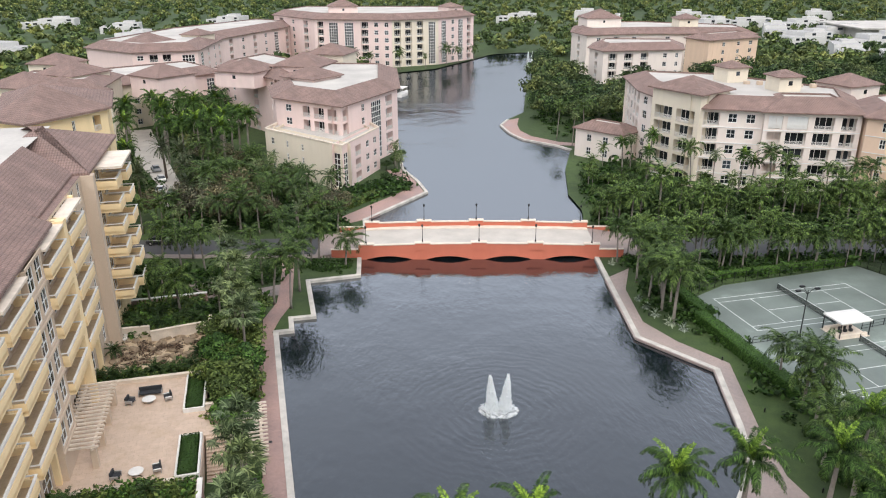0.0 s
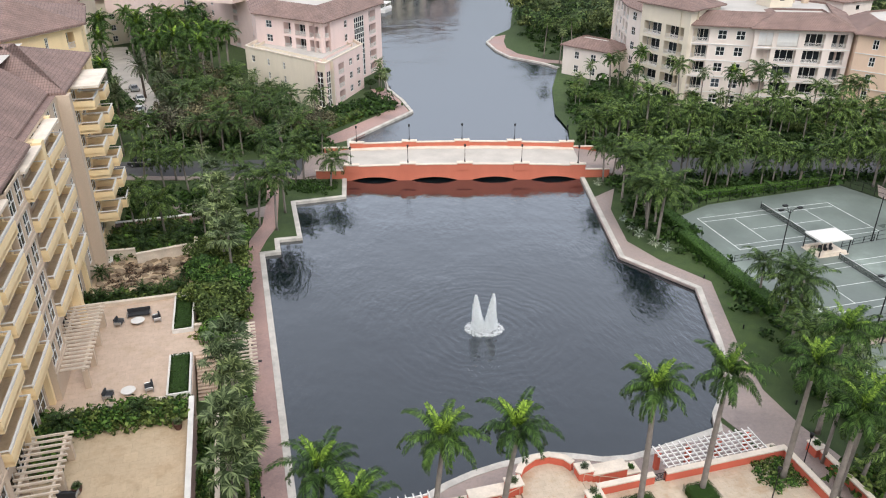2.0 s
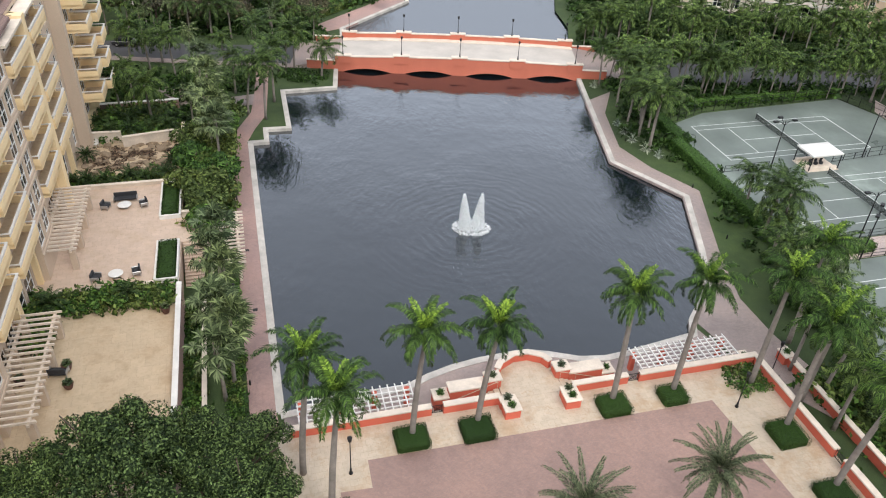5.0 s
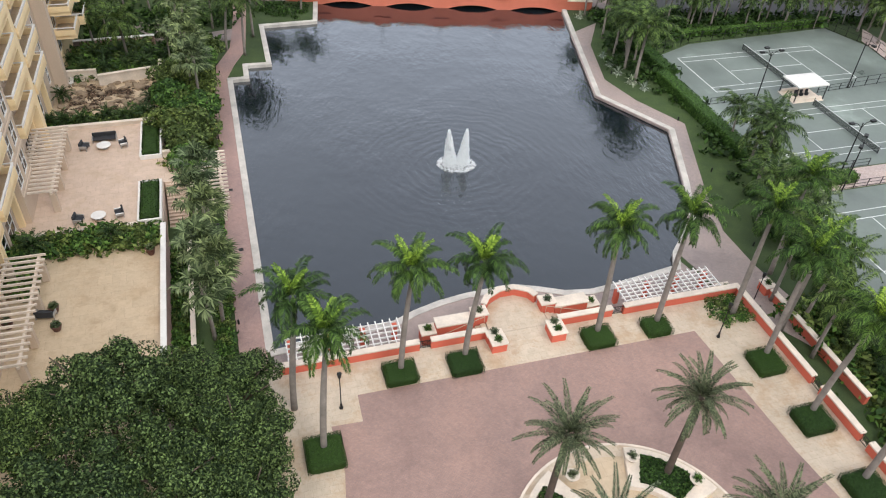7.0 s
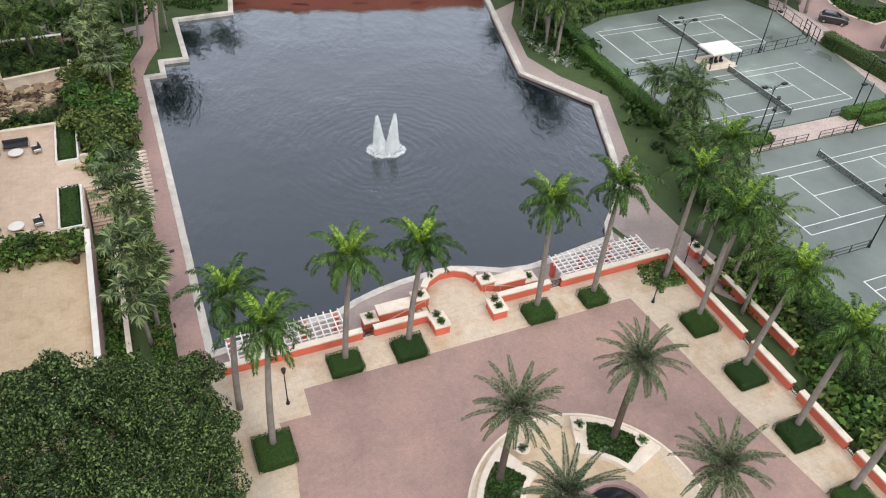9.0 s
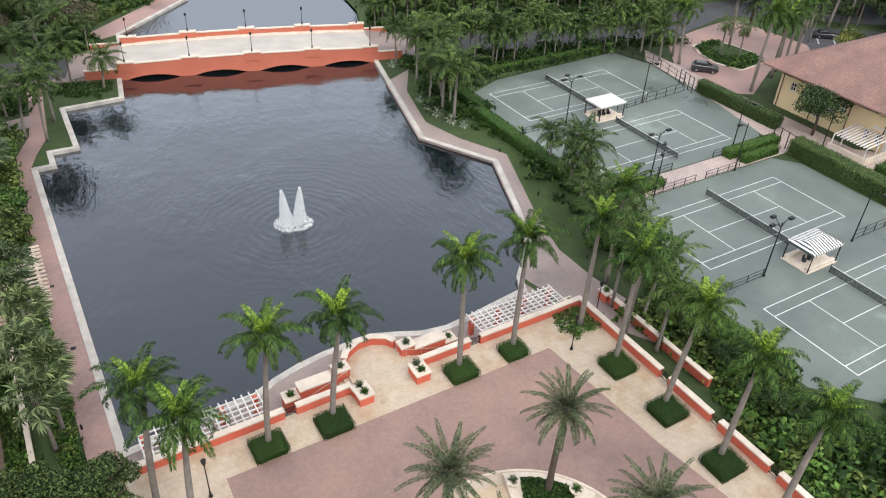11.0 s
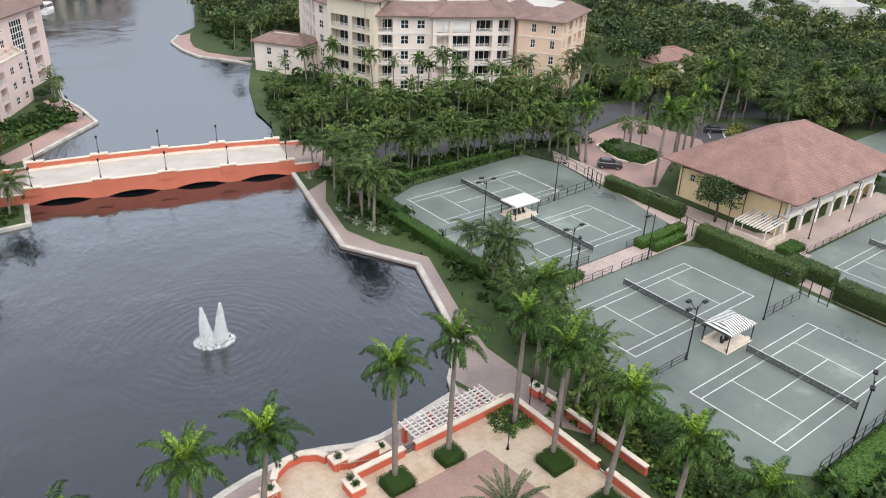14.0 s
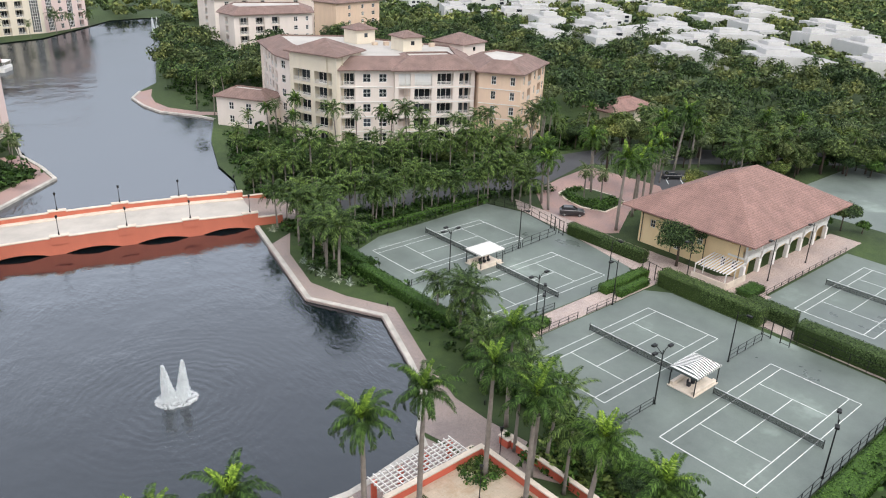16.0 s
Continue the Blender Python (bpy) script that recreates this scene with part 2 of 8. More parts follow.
def grass_ground(name):
    m, n, l, bsdf = shader(name)
    src = coords(n, l)
    f1, f2, f3 = noise_tex(n, l, src, 0.03, 6), noise_tex(n, l, src, 0.5, 6, 0.7), noise_tex(n, l, src, 12, 4, 0.7)
    c = ramp(n, l, f1, [(0.35, (0.034, 0.060, 0.019)), (0.65, (0.058, 0.102, 0.027))])
    c = mixed(n, l, 1.0, c, ramp(n, l, f2, [(0.3, (0.6, 0.65, 0.6)), (0.7, (1.2, 1.1, 1.0))]), 'MULTIPLY')
    c = mixed(n, l, 1.0, c, ramp(n, l, f3, [(0.3, (0.7, 0.7, 0.7)), (0.7, (1.2, 1.2, 1.1))]), 'MULTIPLY')
    l.new(c, bsdf.inputs["Base Color"])
    bsdf.inputs["Roughness"].default_value = 0.9
    bump(n, l, bsdf, f3, 0.6, 0.05)
    return m


FOUNTAIN = (6.4, 75.1)


def lake_water(name):
    """Dark, wind-ruffled water, with rings round the fountain."""
    m, n, l, bsdf = shader(name)
    src = coords(n, l)
    mp = n.new("ShaderNodeMapping")
    mp.inputs["Rotation"].default_value = (0, 0, radians(35))
    mp.inputs["Scale"].default_value = (1.0, 0.38, 1.0)
    l.new(src, mp.inputs[0])
    fine, mid = noise_tex(n, l, mp.outputs[0], 1.7, 3, 0.6), noise_tex(n, l, mp.outputs[0], 0.35, 3)
    gust = noise_tex(n, l, src, 0.045, 4)
    ctr = n.new("ShaderNodeVectorMath")
    ctr.operation = 'SUBTRACT'
    ctr.inputs[1].default_value = (*FOUNTAIN, 0)
    l.new(src, ctr.inputs[0])
    ln = n.new("ShaderNodeVectorMath")
    ln.operation = 'LENGTH'
    l.new(ctr.outputs[0], ln.inputs[0])
    wob = calc(n, l, 'MULTIPLY', noise_tex(n, l, src, 0.25, 3), 3.0)
    ring = calc(n, l, 'SINE', calc(n, l, 'MULTIPLY', calc(n, l, 'ADD', ln.outputs["Value"], wob), 5.5))
    fade = calc(n, l, 'MAXIMUM', calc(n, l, 'SUBTRACT', 1.0, calc(n, l, 'DIVIDE', ln.outputs["Value"], 26.0)), 0.0)
    ring = calc(n, l, 'MULTIPLY', ring, calc(n, l, 'MULTIPLY', calc(n, l, 'MULTIPLY', fade, fade), 0.13))
    amp = ramp(n, l, gust, [(0.38, (0.15,) * 3), (0.62, (1.0,) * 3)])
    h = calc(n, l, 'ADD', calc(n, l, 'MULTIPLY', calc(n, l, 'ADD', fine, mid), amp), ring)
    l.new(ramp(n, l, gust, [(0.3, (0.003, 0.006, 0.009)), (0.7, (0.005, 0.009, 0.013))]), bsdf.inputs["Base Color"])
    bsdf.inputs["Roughness"].default_value = 0.6
    bsdf.inputs["Specular IOR Level"].default_value = 0.0
    bump(n, l, bsdf, h, 1.0, 0.09)
    normal = bsdf.inputs["Normal"].links[0].from_socket
    gloss, fres, both, out = n.new("ShaderNodeBsdfGlossy"), n.new("ShaderNodeFresnel"), n.new("ShaderNodeMixShader"), n["Material Output"]
    gloss.inputs["Roughness"].default_value = 0.05
    gloss.inputs["Color"].default_value = (0.94, 0.97, 1.0, 1)
    fres.inputs["IOR"].default_value = 1.4
    l.new(normal, gloss.inputs["Normal"])
    l.new(normal, fres.inputs["Normal"])
    l.new(calc(n, l, 'MINIMUM', calc(n, l, 'MULTIPLY', fres.outputs[0], 2.95), 0.36), both.inputs[0])
    l.new(bsdf.outputs[0], both.inputs[1])
    l.new(gloss.outputs[0], both.inputs[2])
    l.new(both.outputs[0], out.inputs["Surface"])
    return m


def court_surface(name, color):
    """Clay court, wet in broad patches after rain; the bright sheen is painted in."""
    m, n, l, bsdf = shader(name)
    src = coords(n, l)
    f1, f2, f3 = noise_tex(n, l, src, 0.09, 5, 0.6), noise_tex(n, l, src, 0.5, 6, 0.7), noise_tex(n, l, src, 8, 5, 0.7)
    # the lightest stop paints sky reflections of wet clay into the colour
    c = ramp(n, l, f1, [(0.3, scaled(color, 0.66)), (0.5, color), (0.6, scaled(color, 1.12)), (0.7, scaled(color, 1.7))])
    c = mixed(n, l, 1.0, c, ramp(n, l, f2, [(0.3, (0.86, 0.88, 0.87)), (0.7, (1.06, 1.06, 1.06))]), 'MULTIPLY')
    c = mixed(n, l, 1.0, c, ramp(n, l, f3, [(0.3, (0.93,) * 3), (0.7, (1.03,) * 3)]), 'MULTIPLY')
    l.new(c, bsdf.inputs["Base Color"])
    l.new(ramp(n, l, f1, [(0.3, (0.22,) * 3), (0.5, (0.5,) * 3), (0.7, (0.75,) * 3)]), bsdf.inputs["Roughness"])
    bump(n, l, bsdf, f3, 0.1, 0.01)
    return m


def glass(name, tint=(0.02, 0.025, 0.03), rough=0.06):
    m, n, l, bsdf = shader(name)
    info = n.new("ShaderNodeObjectInfo")
    l.new(ramp(n, l, info.outputs["Random"], [(0, scaled(tint, 0.6)), (0.7, tint), (1, scaled(tint, 3.0))]), bsdf.inputs["Base Color"])
    bsdf.inputs["Roughness"].default_value = rough
    bsdf.inputs["Specular IOR Level"].default_value = 0.5
    return m


M_GRASS = grass_ground("lawn")
M_WATER = lake_water("lake_water")
M_CAP = plain("seawall_concrete", (0.58, 0.545, 0.49), 0.75, 0.5, 5, 0.3)
M_WALK_PINK = pavers("pink_walk_pavers", (0.37, 0.24, 0.21), (0.42, 0.275, 0.24), 0.24)
M_WALK_GREY = pavers("grey_pink_pavers", (0.31, 0.258, 0.236), (0.355, 0.29, 0.262), 0.24)
M_PATH = pavers("pale_path_pavers", (0.47, 0.385, 0.345), (0.52, 0.43, 0.385), 0.24)
M_PLAZA = pavers("plaza_pavers", (0.315, 0.205, 0.17), (0.355, 0.23, 0.19), 0.22)
M_TRAV = stone_slabs("travertine", (0.56, 0.465, 0.355), (0.43, 0.29, 0.17))
M_TERRACE = stone_slabs("terrace_stone", (0.60, 0.46, 0.36), (0.53, 0.40, 0.29), 0.9)
M_SAND = stone_slabs("worn_terrace_stone", (0.56, 0.44, 0.30), (0.44, 0.32, 0.2), 1.2)
M_CORAL = stucco("coral_stucco", (0.62, 0.135, 0.08))
M_BRIDGE = stucco("bridge_orange_stucco", (0.56, 0.165, 0.1))
M_CREAM = plain("cream_coping", (0.74, 0.64, 0.53), 0.7, 0.6, 5, 0.2)
M_WHITE = plain("white_paint", (0.78, 0.76, 0.72), 0.55, 0.8, 8, 0.12)
M_DECK = plain("bridge_deck_concrete", (0.50, 0.46, 0.41), 0.75, 0.25, 3, 0.16)
M_ASPHALT = plain("asphalt", (0.07, 0.07, 0.075), 0.6, 0.2, 10, 0.25)
M_COURT = court_surface("green_clay", (0.150, 0.178, 0.158))
M_LINE = plain("court_line", (0.72, 0.74, 0.72), 0.7, 1.0, 8, 0.12)
M_BLACK = plain("black_metal", (0.012, 0.013, 0.013), 0.45, 1, 8, 0.2, 0.05, 0.3)
M_NET = plain("net_mesh", (0.03, 0.035, 0.032), 0.9)
_n, _l = M_NET.node_tree.nodes, M_NET.node_tree.links
_open, _mix = _n.new("ShaderNodeBsdfTransparent"), _n.new("ShaderNodeMixShader")
_mix.inputs[0].default_value = 0.62
_l.new(_n["Principled BSDF"].outputs[0], _mix.inputs[1])
_l.new(_open.outputs[0], _mix.inputs[2])
_l.new(_mix.outputs[0], _n["Material Output"].inputs["Surface"])
M_YELLOW = stucco("yellow_stucco", (0.90, 0.70, 0.41))
M_TAN = stucco("tan_stucco", (0.58, 0.46, 0.35))
M_PALEPINK = stucco("pale_pink_stucco", (0.80, 0.63, 0.58))
M_CREAMWALL = stucco("cream_stucco", (0.74, 0.66, 0.53))
M_BLUSH = stucco("blush_stucco", (0.79, 0.70, 0.63))
M_PEACH = stucco("peach_stucco", (0.77, 0.57, 0.42))
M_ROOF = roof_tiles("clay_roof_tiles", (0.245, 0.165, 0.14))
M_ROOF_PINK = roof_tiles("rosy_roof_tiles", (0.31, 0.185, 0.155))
M_DECKROOF = plain("white_flat_roof", (0.52, 0.49, 0.45), 0.8, 0.12, 2, 0.2)
M_GLASS = glass("window_glass")
M_FRAME = plain("white_frame", (0.76, 0.75, 0.72), 0.5, 2, 9, 0.06, 0)
M_BARK = plain("palm_bark", (0.25, 0.22, 0.19), 0.9, 1.5, 9, 0.3, 0.5)
M_BROWNBARK = plain("brown_bark", (0.10, 0.072, 0.055), 0.95, 2, 12, 0.35, 0.6)
M_SHAFT = plain("crownshaft", (0.16, 0.26, 0.06), 0.5, 2, 6, 0.2)
M_ROYAL = leaves("royal_fronds", (0.026, 0.058, 0.014), (0.095, 0.17, 0.03))
M_COCO = leaves("coconut_fronds", (0.026, 0.052, 0.014), (0.115, 0.175, 0.042))
M_DATE = leaves("date_fronds", (0.05, 0.066, 0.03), (0.15, 0.18, 0.085), 0.6)
M_LEAF = leaves("broad_leaves", (0.02, 0.042, 0.013), (0.068, 0.112, 0.03))
M_FIG = leaves("fig_leaves", (0.022, 0.042, 0.013), (0.115, 0.17, 0.048))
M_SPEAR = leaves("young_fronds", (0.11, 0.2, 0.02), (0.27, 0.4, 0.05))
M_LEAF2 = leaves("light_leaves", (0.055, 0.085, 0.02), (0.14, 0.185, 0.045))
M_CANOPY = leaves("canopy_leaves", (0.046, 0.076, 0.026), (0.105, 0.155, 0.05), 0.6, 0.1, 0.35, True)
M_CANOPY2 = leaves("olive_canopy_leaves", (0.086, 0.115, 0.034), (0.18, 0.215, 0.068), 0.6, 0.1, 0.35, True)
M_DRY = leaves("thin_brown_leaves", (0.085, 0.082, 0.042), (0.17, 0.155, 0.08))
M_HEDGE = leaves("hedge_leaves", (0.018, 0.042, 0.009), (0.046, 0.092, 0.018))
M_SHRUB = leaves("shrub_leaves", (0.03, 0.07, 0.015), (0.085, 0.16, 0.03))
M_AGAVE = leaves("agave_leaves", (0.2, 0.24, 0.15), (0.36, 0.4, 0.27))
M_SPRAY = plain("spray", (0.94, 0.96, 0.96), 0.5, 1, 5, 0.02, 0)
_n, _l = M_SPRAY.node_tree.nodes, M_SPRAY.node_tree.links
_thin, _mix = _n.new("ShaderNodeBsdfTranslucent"), _n.new("ShaderNodeMixShader")
_thin.inputs["Color"].default_value = (0.95, 0.97, 0.97, 1)
_mix.inputs[0].default_value = 0.5
_l.new(_n["Principled BSDF"].outputs[0], _mix.inputs[1])
_l.new(_thin.outputs[0], _mix.inputs[2])
_l.new(_mix.outputs[0], _n["Material Output"].inputs["Surface"])

# ---- ground, water, banks ----
WATER_Z = -0.34
W = to_world
LEFT_BANK = [W(0.3, 46), W(0.3, 97.0), W(2.5, 97.0), W(2.6, 100.9), W(5.9, 100.8), W(6.1, 114.1), (-13.7, 114.5), (-14.4, 122.6)]
RIGHT_BANK = [(26.6, 122.6), (26.6, 92.4), (34.5, 83.6), (32.9, 71.5), (31.6, 64.5), W(41.5, 50.2)]
FRONT_BANK = [W(41.5, 50.2), W(40.5, 48.2), W(33, 47.1), W(30.6, 46.9), W(28.1, 47.3), W(25.5, 48.5), W(23.9, 49.1), W(22.3, 49.3), W(18.6, 49.1), W(15.9, 48.7), W(13.4, 48.0), W(11, 47.0), W(0, 46)]
FAR_LEFT = [(-14.5, 134.5), (-15.5, 143.0), (-3.4, 162.3), (-5.8, 171.6), (-9.7, 182), (-12.4, 206), (-19, 245), (-22, 290), (-27, 340), (-24.2, 351), (-3.6, 366), (15, 400), (27, 424), (43, 432)]
FAR_RIGHT = [(60, 432), (52, 400), (46, 375), (33, 300), (27.5, 256), (21, 244), (18.0, 235), (19.8, 224), (23, 215), (31.8, 207), (35, 202), (30.3, 181), (27.8, 160), (28.9, 149), (27.0, 134.5)]
lake = LEFT_BANK + FAR_LEFT + FAR_RIGHT + RIGHT_BANK[:-1] + FRONT_BANK[:-1]

bm = bmesh.new()
R = 2500.0
for loop in ([(-R, -R), (R, -R), (R, R), (-R, R)], lake):
    vs = [bm.verts.new((x, y, 0)) for x, y in loop]
    for a, b in zip(vs, vs[1:] + vs[:1]):
        bm.edges.new((a, b))
bmesh.ops.triangle_fill(bm, use_beauty=True, use_dissolve=False, edges=bm.edges[:], normal=(0, 0, 1))
me = bpy.data.meshes.new("ground")
bm.to_mesh(me)
bm.free()
me.materials.append(M_GRASS)
single("ground", me, None, "green lawn and planted ground round the lake", "ground", "structure")
g = Geo()
g.quad((-300, 20, WATER_Z), (300, 20, WATER_Z), (300, 520, WATER_Z), (-300, 520, WATER_Z))
single("water", g, M_WATER, "dark rippled lake water reflecting a grey sky", "water", "structure")


def strip(line, inner, outer, z0, z1):
    """A wall or kerb along an open line; inner and outer are offsets to its left."""
    g = Geo()
    pts = [Vector(p) for p in line]
    rings = []
    for i, p in enumerate(pts):
        dirs = []
        if i:
            dirs.append((p - pts[i - 1]).normalized())
        if i < len(pts) - 1:
            dirs.append((pts[i + 1] - p).normalized())
        ns = [Vector((-d.y, d.x)) for d in dirs]
        m = sum(ns, Vector((0, 0)))
        m = m / max(0.3, m.dot(ns[0])) if len(ns) > 1 else ns[0]
        a, b = p + m * inner, p + m * outer
        rings.append([(a.x, a.y, z0), (b.x, b.y, z0), (b.x, b.y, z1), (a.x, a.y, z1)])
    g.loft(rings)
    return g


for line in (LEFT_BANK, RIGHT_BANK, FRONT_BANK, [(-14.5, 134.5), (-15.5, 143.0), (-3.4, 162.3), (-5.8, 171.6), (-9.7, 182), (-12.4, 206), (-19, 245)],
             [(21, 244), (18.0, 235), (19.8, 224), (23, 215), (31.8, 207), (35, 202)]):
    single("seawall", strip(line, -0.1, 0.62, -2.5, 0.12), M_CAP, "pale concrete seawall cap along the lake edge", "seawall", "structure")


def slab(name, poly, z, material, label, category="pavement", depth=0.3, at=None):
    g = Geo()
    g.prism(poly, z - depth, z)
    return single(name, g, material, label, category, "structure", at=at)


# promenades
slab("pavement", [(-2.5, 44.0), (-0.25, 44.0), (-0.25, 97.0), (-2.9, 97.0)], 0.06, M_WALK_PINK, "narrow promenade of pink concrete pavers", at=PLAN_TURN)
slab("pavement", [(-2.9, 97.0), (-0.5, 97.0), (0.9, 101.5), (2.8, 106), (3.4, 113), (4.5, 126), (2.4, 126), (1.4, 113), (0.6, 107), (-1.6, 101.5)], 0.061, M_WALK_PINK, "winding promenade of pink concrete pavers", at=PLAN_TURN)
slab("pavement", [(-13.5, 118), (-8, 109), (2.4, 110), (2.2, 114), (-5, 112.5), (-10, 119)], 0.05, M_WALK_GREY, "pale branching garden path", at=PLAN_TURN)
slab("pavement", [(27.3, 113.6), (31.3, 117.2), (28.8, 108.6), (28.7, 97.2), (31.9, 91.2), (36.9, 85.2), (35.1, 71.0), (34.6, 62.5), (36.0, 57), (40.6, 45.5), (38.5, 44.5), (32.6, 50.4), (28.6, 58.6), (31.3, 64.6), (32.7, 71.5), (34.2, 83.5), (26.3, 92.4), (26.3, 112.6)],
     0.06, M_WALK_GREY, "lakeside walk of greyish pink pavers")
slab("pavement", [W(-0.4, 40.8), W(43.5, 40.8), W(41.2, 49.9), W(40.3, 47.8), W(33, 46.6), W(30.6, 46.4), W(28.0, 46.8), W(25.4, 48.0), W(23.8, 48.6), W(22.3, 48.8), W(18.7, 48.6), W(16.0, 48.2), W(13.6, 47.5), W(11.1, 46.5), W(0.3, 45.5)], 0.055, M_WALK_GREY, "lower waterfront walk of pinkish pavers")
slab("pavement", [(-18.5, 141), (-14.6, 144.0), (-4.2, 162.1), (-6.6, 171.4), (-10.4, 181.6), (-14, 181), (-9.8, 170), (-8.2, 164), (-21, 144)], 0.06, M_WALK_PINK, "pink promenade with white edge beyond the bridge")
slab("pavement", [(21.4, 243), (18.8, 235), (20.4, 224.6), (23.5, 215.8), (32, 207.8), (41, 205), (42, 208), (33, 211.5), (26, 219), (23.5, 227), (23.5, 236), (25, 246)], 0.06, M_WALK_PINK, "curved pink lakeside walk")

# roads
slab("road", [(-14.6, 124.0), (-14.6, 133.5), (-40, 131.5), (-62, 131.5), (-110, 137), (-110, 130), (-62, 124.5), (-40, 124.0)], 0.03, M_ASPHALT, "dark asphalt road leading to the bridge", "road")
slab("pavement", [(-19, 122.3), (-19, 123.9), (-40, 123.9), (-62, 124.4), (-62, 122.6), (-40, 122.2)], 0.10, M_WALK_GREY, "pale footpath beside the road")
slab("road", [(-63, 152), (-56, 152), (-58, 163), (-72, 192), (-90, 230), (-97, 228), (-79, 190), (-64, 165)], 0.035, M_DECK, "pale drive between the apartment houses", "road")
slab("road", [(27, 124.0), (27, 133.5), (60, 131), (80, 131), (96, 141), (120, 143), (190, 110), (190, 100), (122, 127), (104, 133), (84, 122), (60, 122.5)], 0.03, M_ASPHALT, "dark asphalt street behind the tennis courts", "road")
slab("road", [(83.4, 121.2), (78.4, 110.5), (77.2, 103.1), (80.6, 97.2), (84.6, 96.0), (94.0, 104.4), (108.3, 111.2), (110.0, 114.2), (104.5, 131.0), (92.9, 126.2)], 0.045, M_WALK_PINK, "pink paved forecourt drive", "road")
slab("road", [(104, 108), (116, 124), (134, 117), (126, 103), (118, 104)], 0.037, M_ASPHALT, "asphalt parking bay with white lines", "road")
for i in range(7):
    g = Geo()
    p = Vector((116 + 3.0 * i, 119.5 - 1.1 * i, 0.065))
    g.beam(p, p + Vector((-3.2, -5.0, 0)), 0.15, 0.02)
    single("parking_line", g, M_LINE, "white painted parking line on asphalt", "line", "structure")

# ---- bridge ----
BX0, BX1, BYN, BYF = -14.6, 27.1, 122.4, 134.6
bridge = thing("bridge", "orange stucco road bridge with shallow arches and white coping", "bridge")


def deck_z(x):
    return 1.15 + 0.55 * (1 - ((x - 6.2) / 24.0) ** 2)


def arch_z(x):
    """Underside: four shallow arches between low piers."""
    k = ((x - BX0) / (BX1 - BX0) * 4) % 1.0
    return -0.5 + 0.78 * math.sin(math.pi * min(1.0, max(0.0, (k - 0.06) / 0.88))) ** 0.9


def span(y0, y1, low, high, steps=84, x0=BX0, x1=BX1):
    g, rings = Geo(), []
    for i in range(steps + 1):
        x = x0 + (x1 - x0) * i / steps
        rings.append([(x, y0, low(x)), (x, y1, low(x)), (x, y1, high(x)), (x, y0, high(x))])
    g.loft(rings)
    return g


part("deck", span(BYN + 0.35, BYF - 0.35, lambda x: max(arch_z(x), deck_z(x) - 0.9) + 0.02, deck_z), bridge, "pale concrete bridge deck", material=M_DECK)
for y0, y1 in ((BYN + 0.36, BYN + 1.7), (BYF - 1.7, BYF - 0.36)):
    part("sidewalk", span(y0, y1, lambda x: deck_z(x) - 0.05, lambda x: deck_z(x) + 0.14), bridge, "pale raised footway", material=M_CREAM)
part("kerb_line", span(BYN + 3.4, BYN + 3.5, lambda x: deck_z(x) - 0.05, lambda x: deck_z(x) + 0.006), bridge, material=M_CAP)
for y0, y1 in ((BYN, BYN + 0.35), (BYF - 0.35, BYF)):
    par = part("parapet", span(y0, y1, arch_z, lambda x: deck_z(x) + 0.85), bridge, "orange stucco parapet", material=M_BRIDGE)
    part("coping", span(y0 - 0.1, y1 + 0.1, lambda x: deck_z(x) + 0.852, lambda x: deck_z(x) + 1.02), par, "white coping", material=M_CREAM)
    for i in range(5):
        x = BX0 + 1.2 + (BX1 - BX0 - 2.4) * i / 4
        g = Geo()
        g.box(x - 1.3, x + 1.3, y0 - 0.16, y1 + 0.16, deck_z(x) - 0.15, deck_z(x) + 1.10)
        post = part("pier", g, bridge, "orange stucco pier", material=M_BRIDGE)
        g = Geo()
        g.soft_box(x - 1.42, x + 1.42, y0 - 0.27, y1 + 0.27, deck_z(x) + 1.102, deck_z(x) + 1.32, 0.04)
        part("cap", g, post, "white pier cap", material=M_CREAM)
for x0, x1 in ((-19.5, BX0), (BX1, 31.5)):
    for y0 in (BYN + 0.02, BYF - 0.33):
        g = Geo()
        g.box(x0, x1, y0, y0 + 0.31, -0.3, 1.45)
        w = part("wing_wall", g, bridge, "orange stucco wing wall", material=M_BRIDGE)
        g = Geo()
        g.box(x0 - 0.1, x1 - 0.02, y0 - 0.09, y0 + 0.4, 1.452, 1.6)
        part("coping", g, w, "white coping", material=M_CREAM)
for sx, x0, x1 in ((1, BX0 - 8, BX0), (-1, BX1 + 8, BX1)):
    g = Geo()
    g.loft([[(x0, BYN + 0.4, -0.2), (x0, BYF - 0.4, -0.2), (x0, BYF - 0.4, 0.07), (x0, BYN + 0.4, 0.07)],
            [(x1, BYN + 0.4, -0.2), (x1, BYF - 0.4, -0.2), (x1, BYF - 0.4, deck_z(x1)), (x1, BYN + 0.4, deck_z(x1))]])
    part("approach", g, bridge, "grey paved approach ramp", material=M_WALK_GREY)


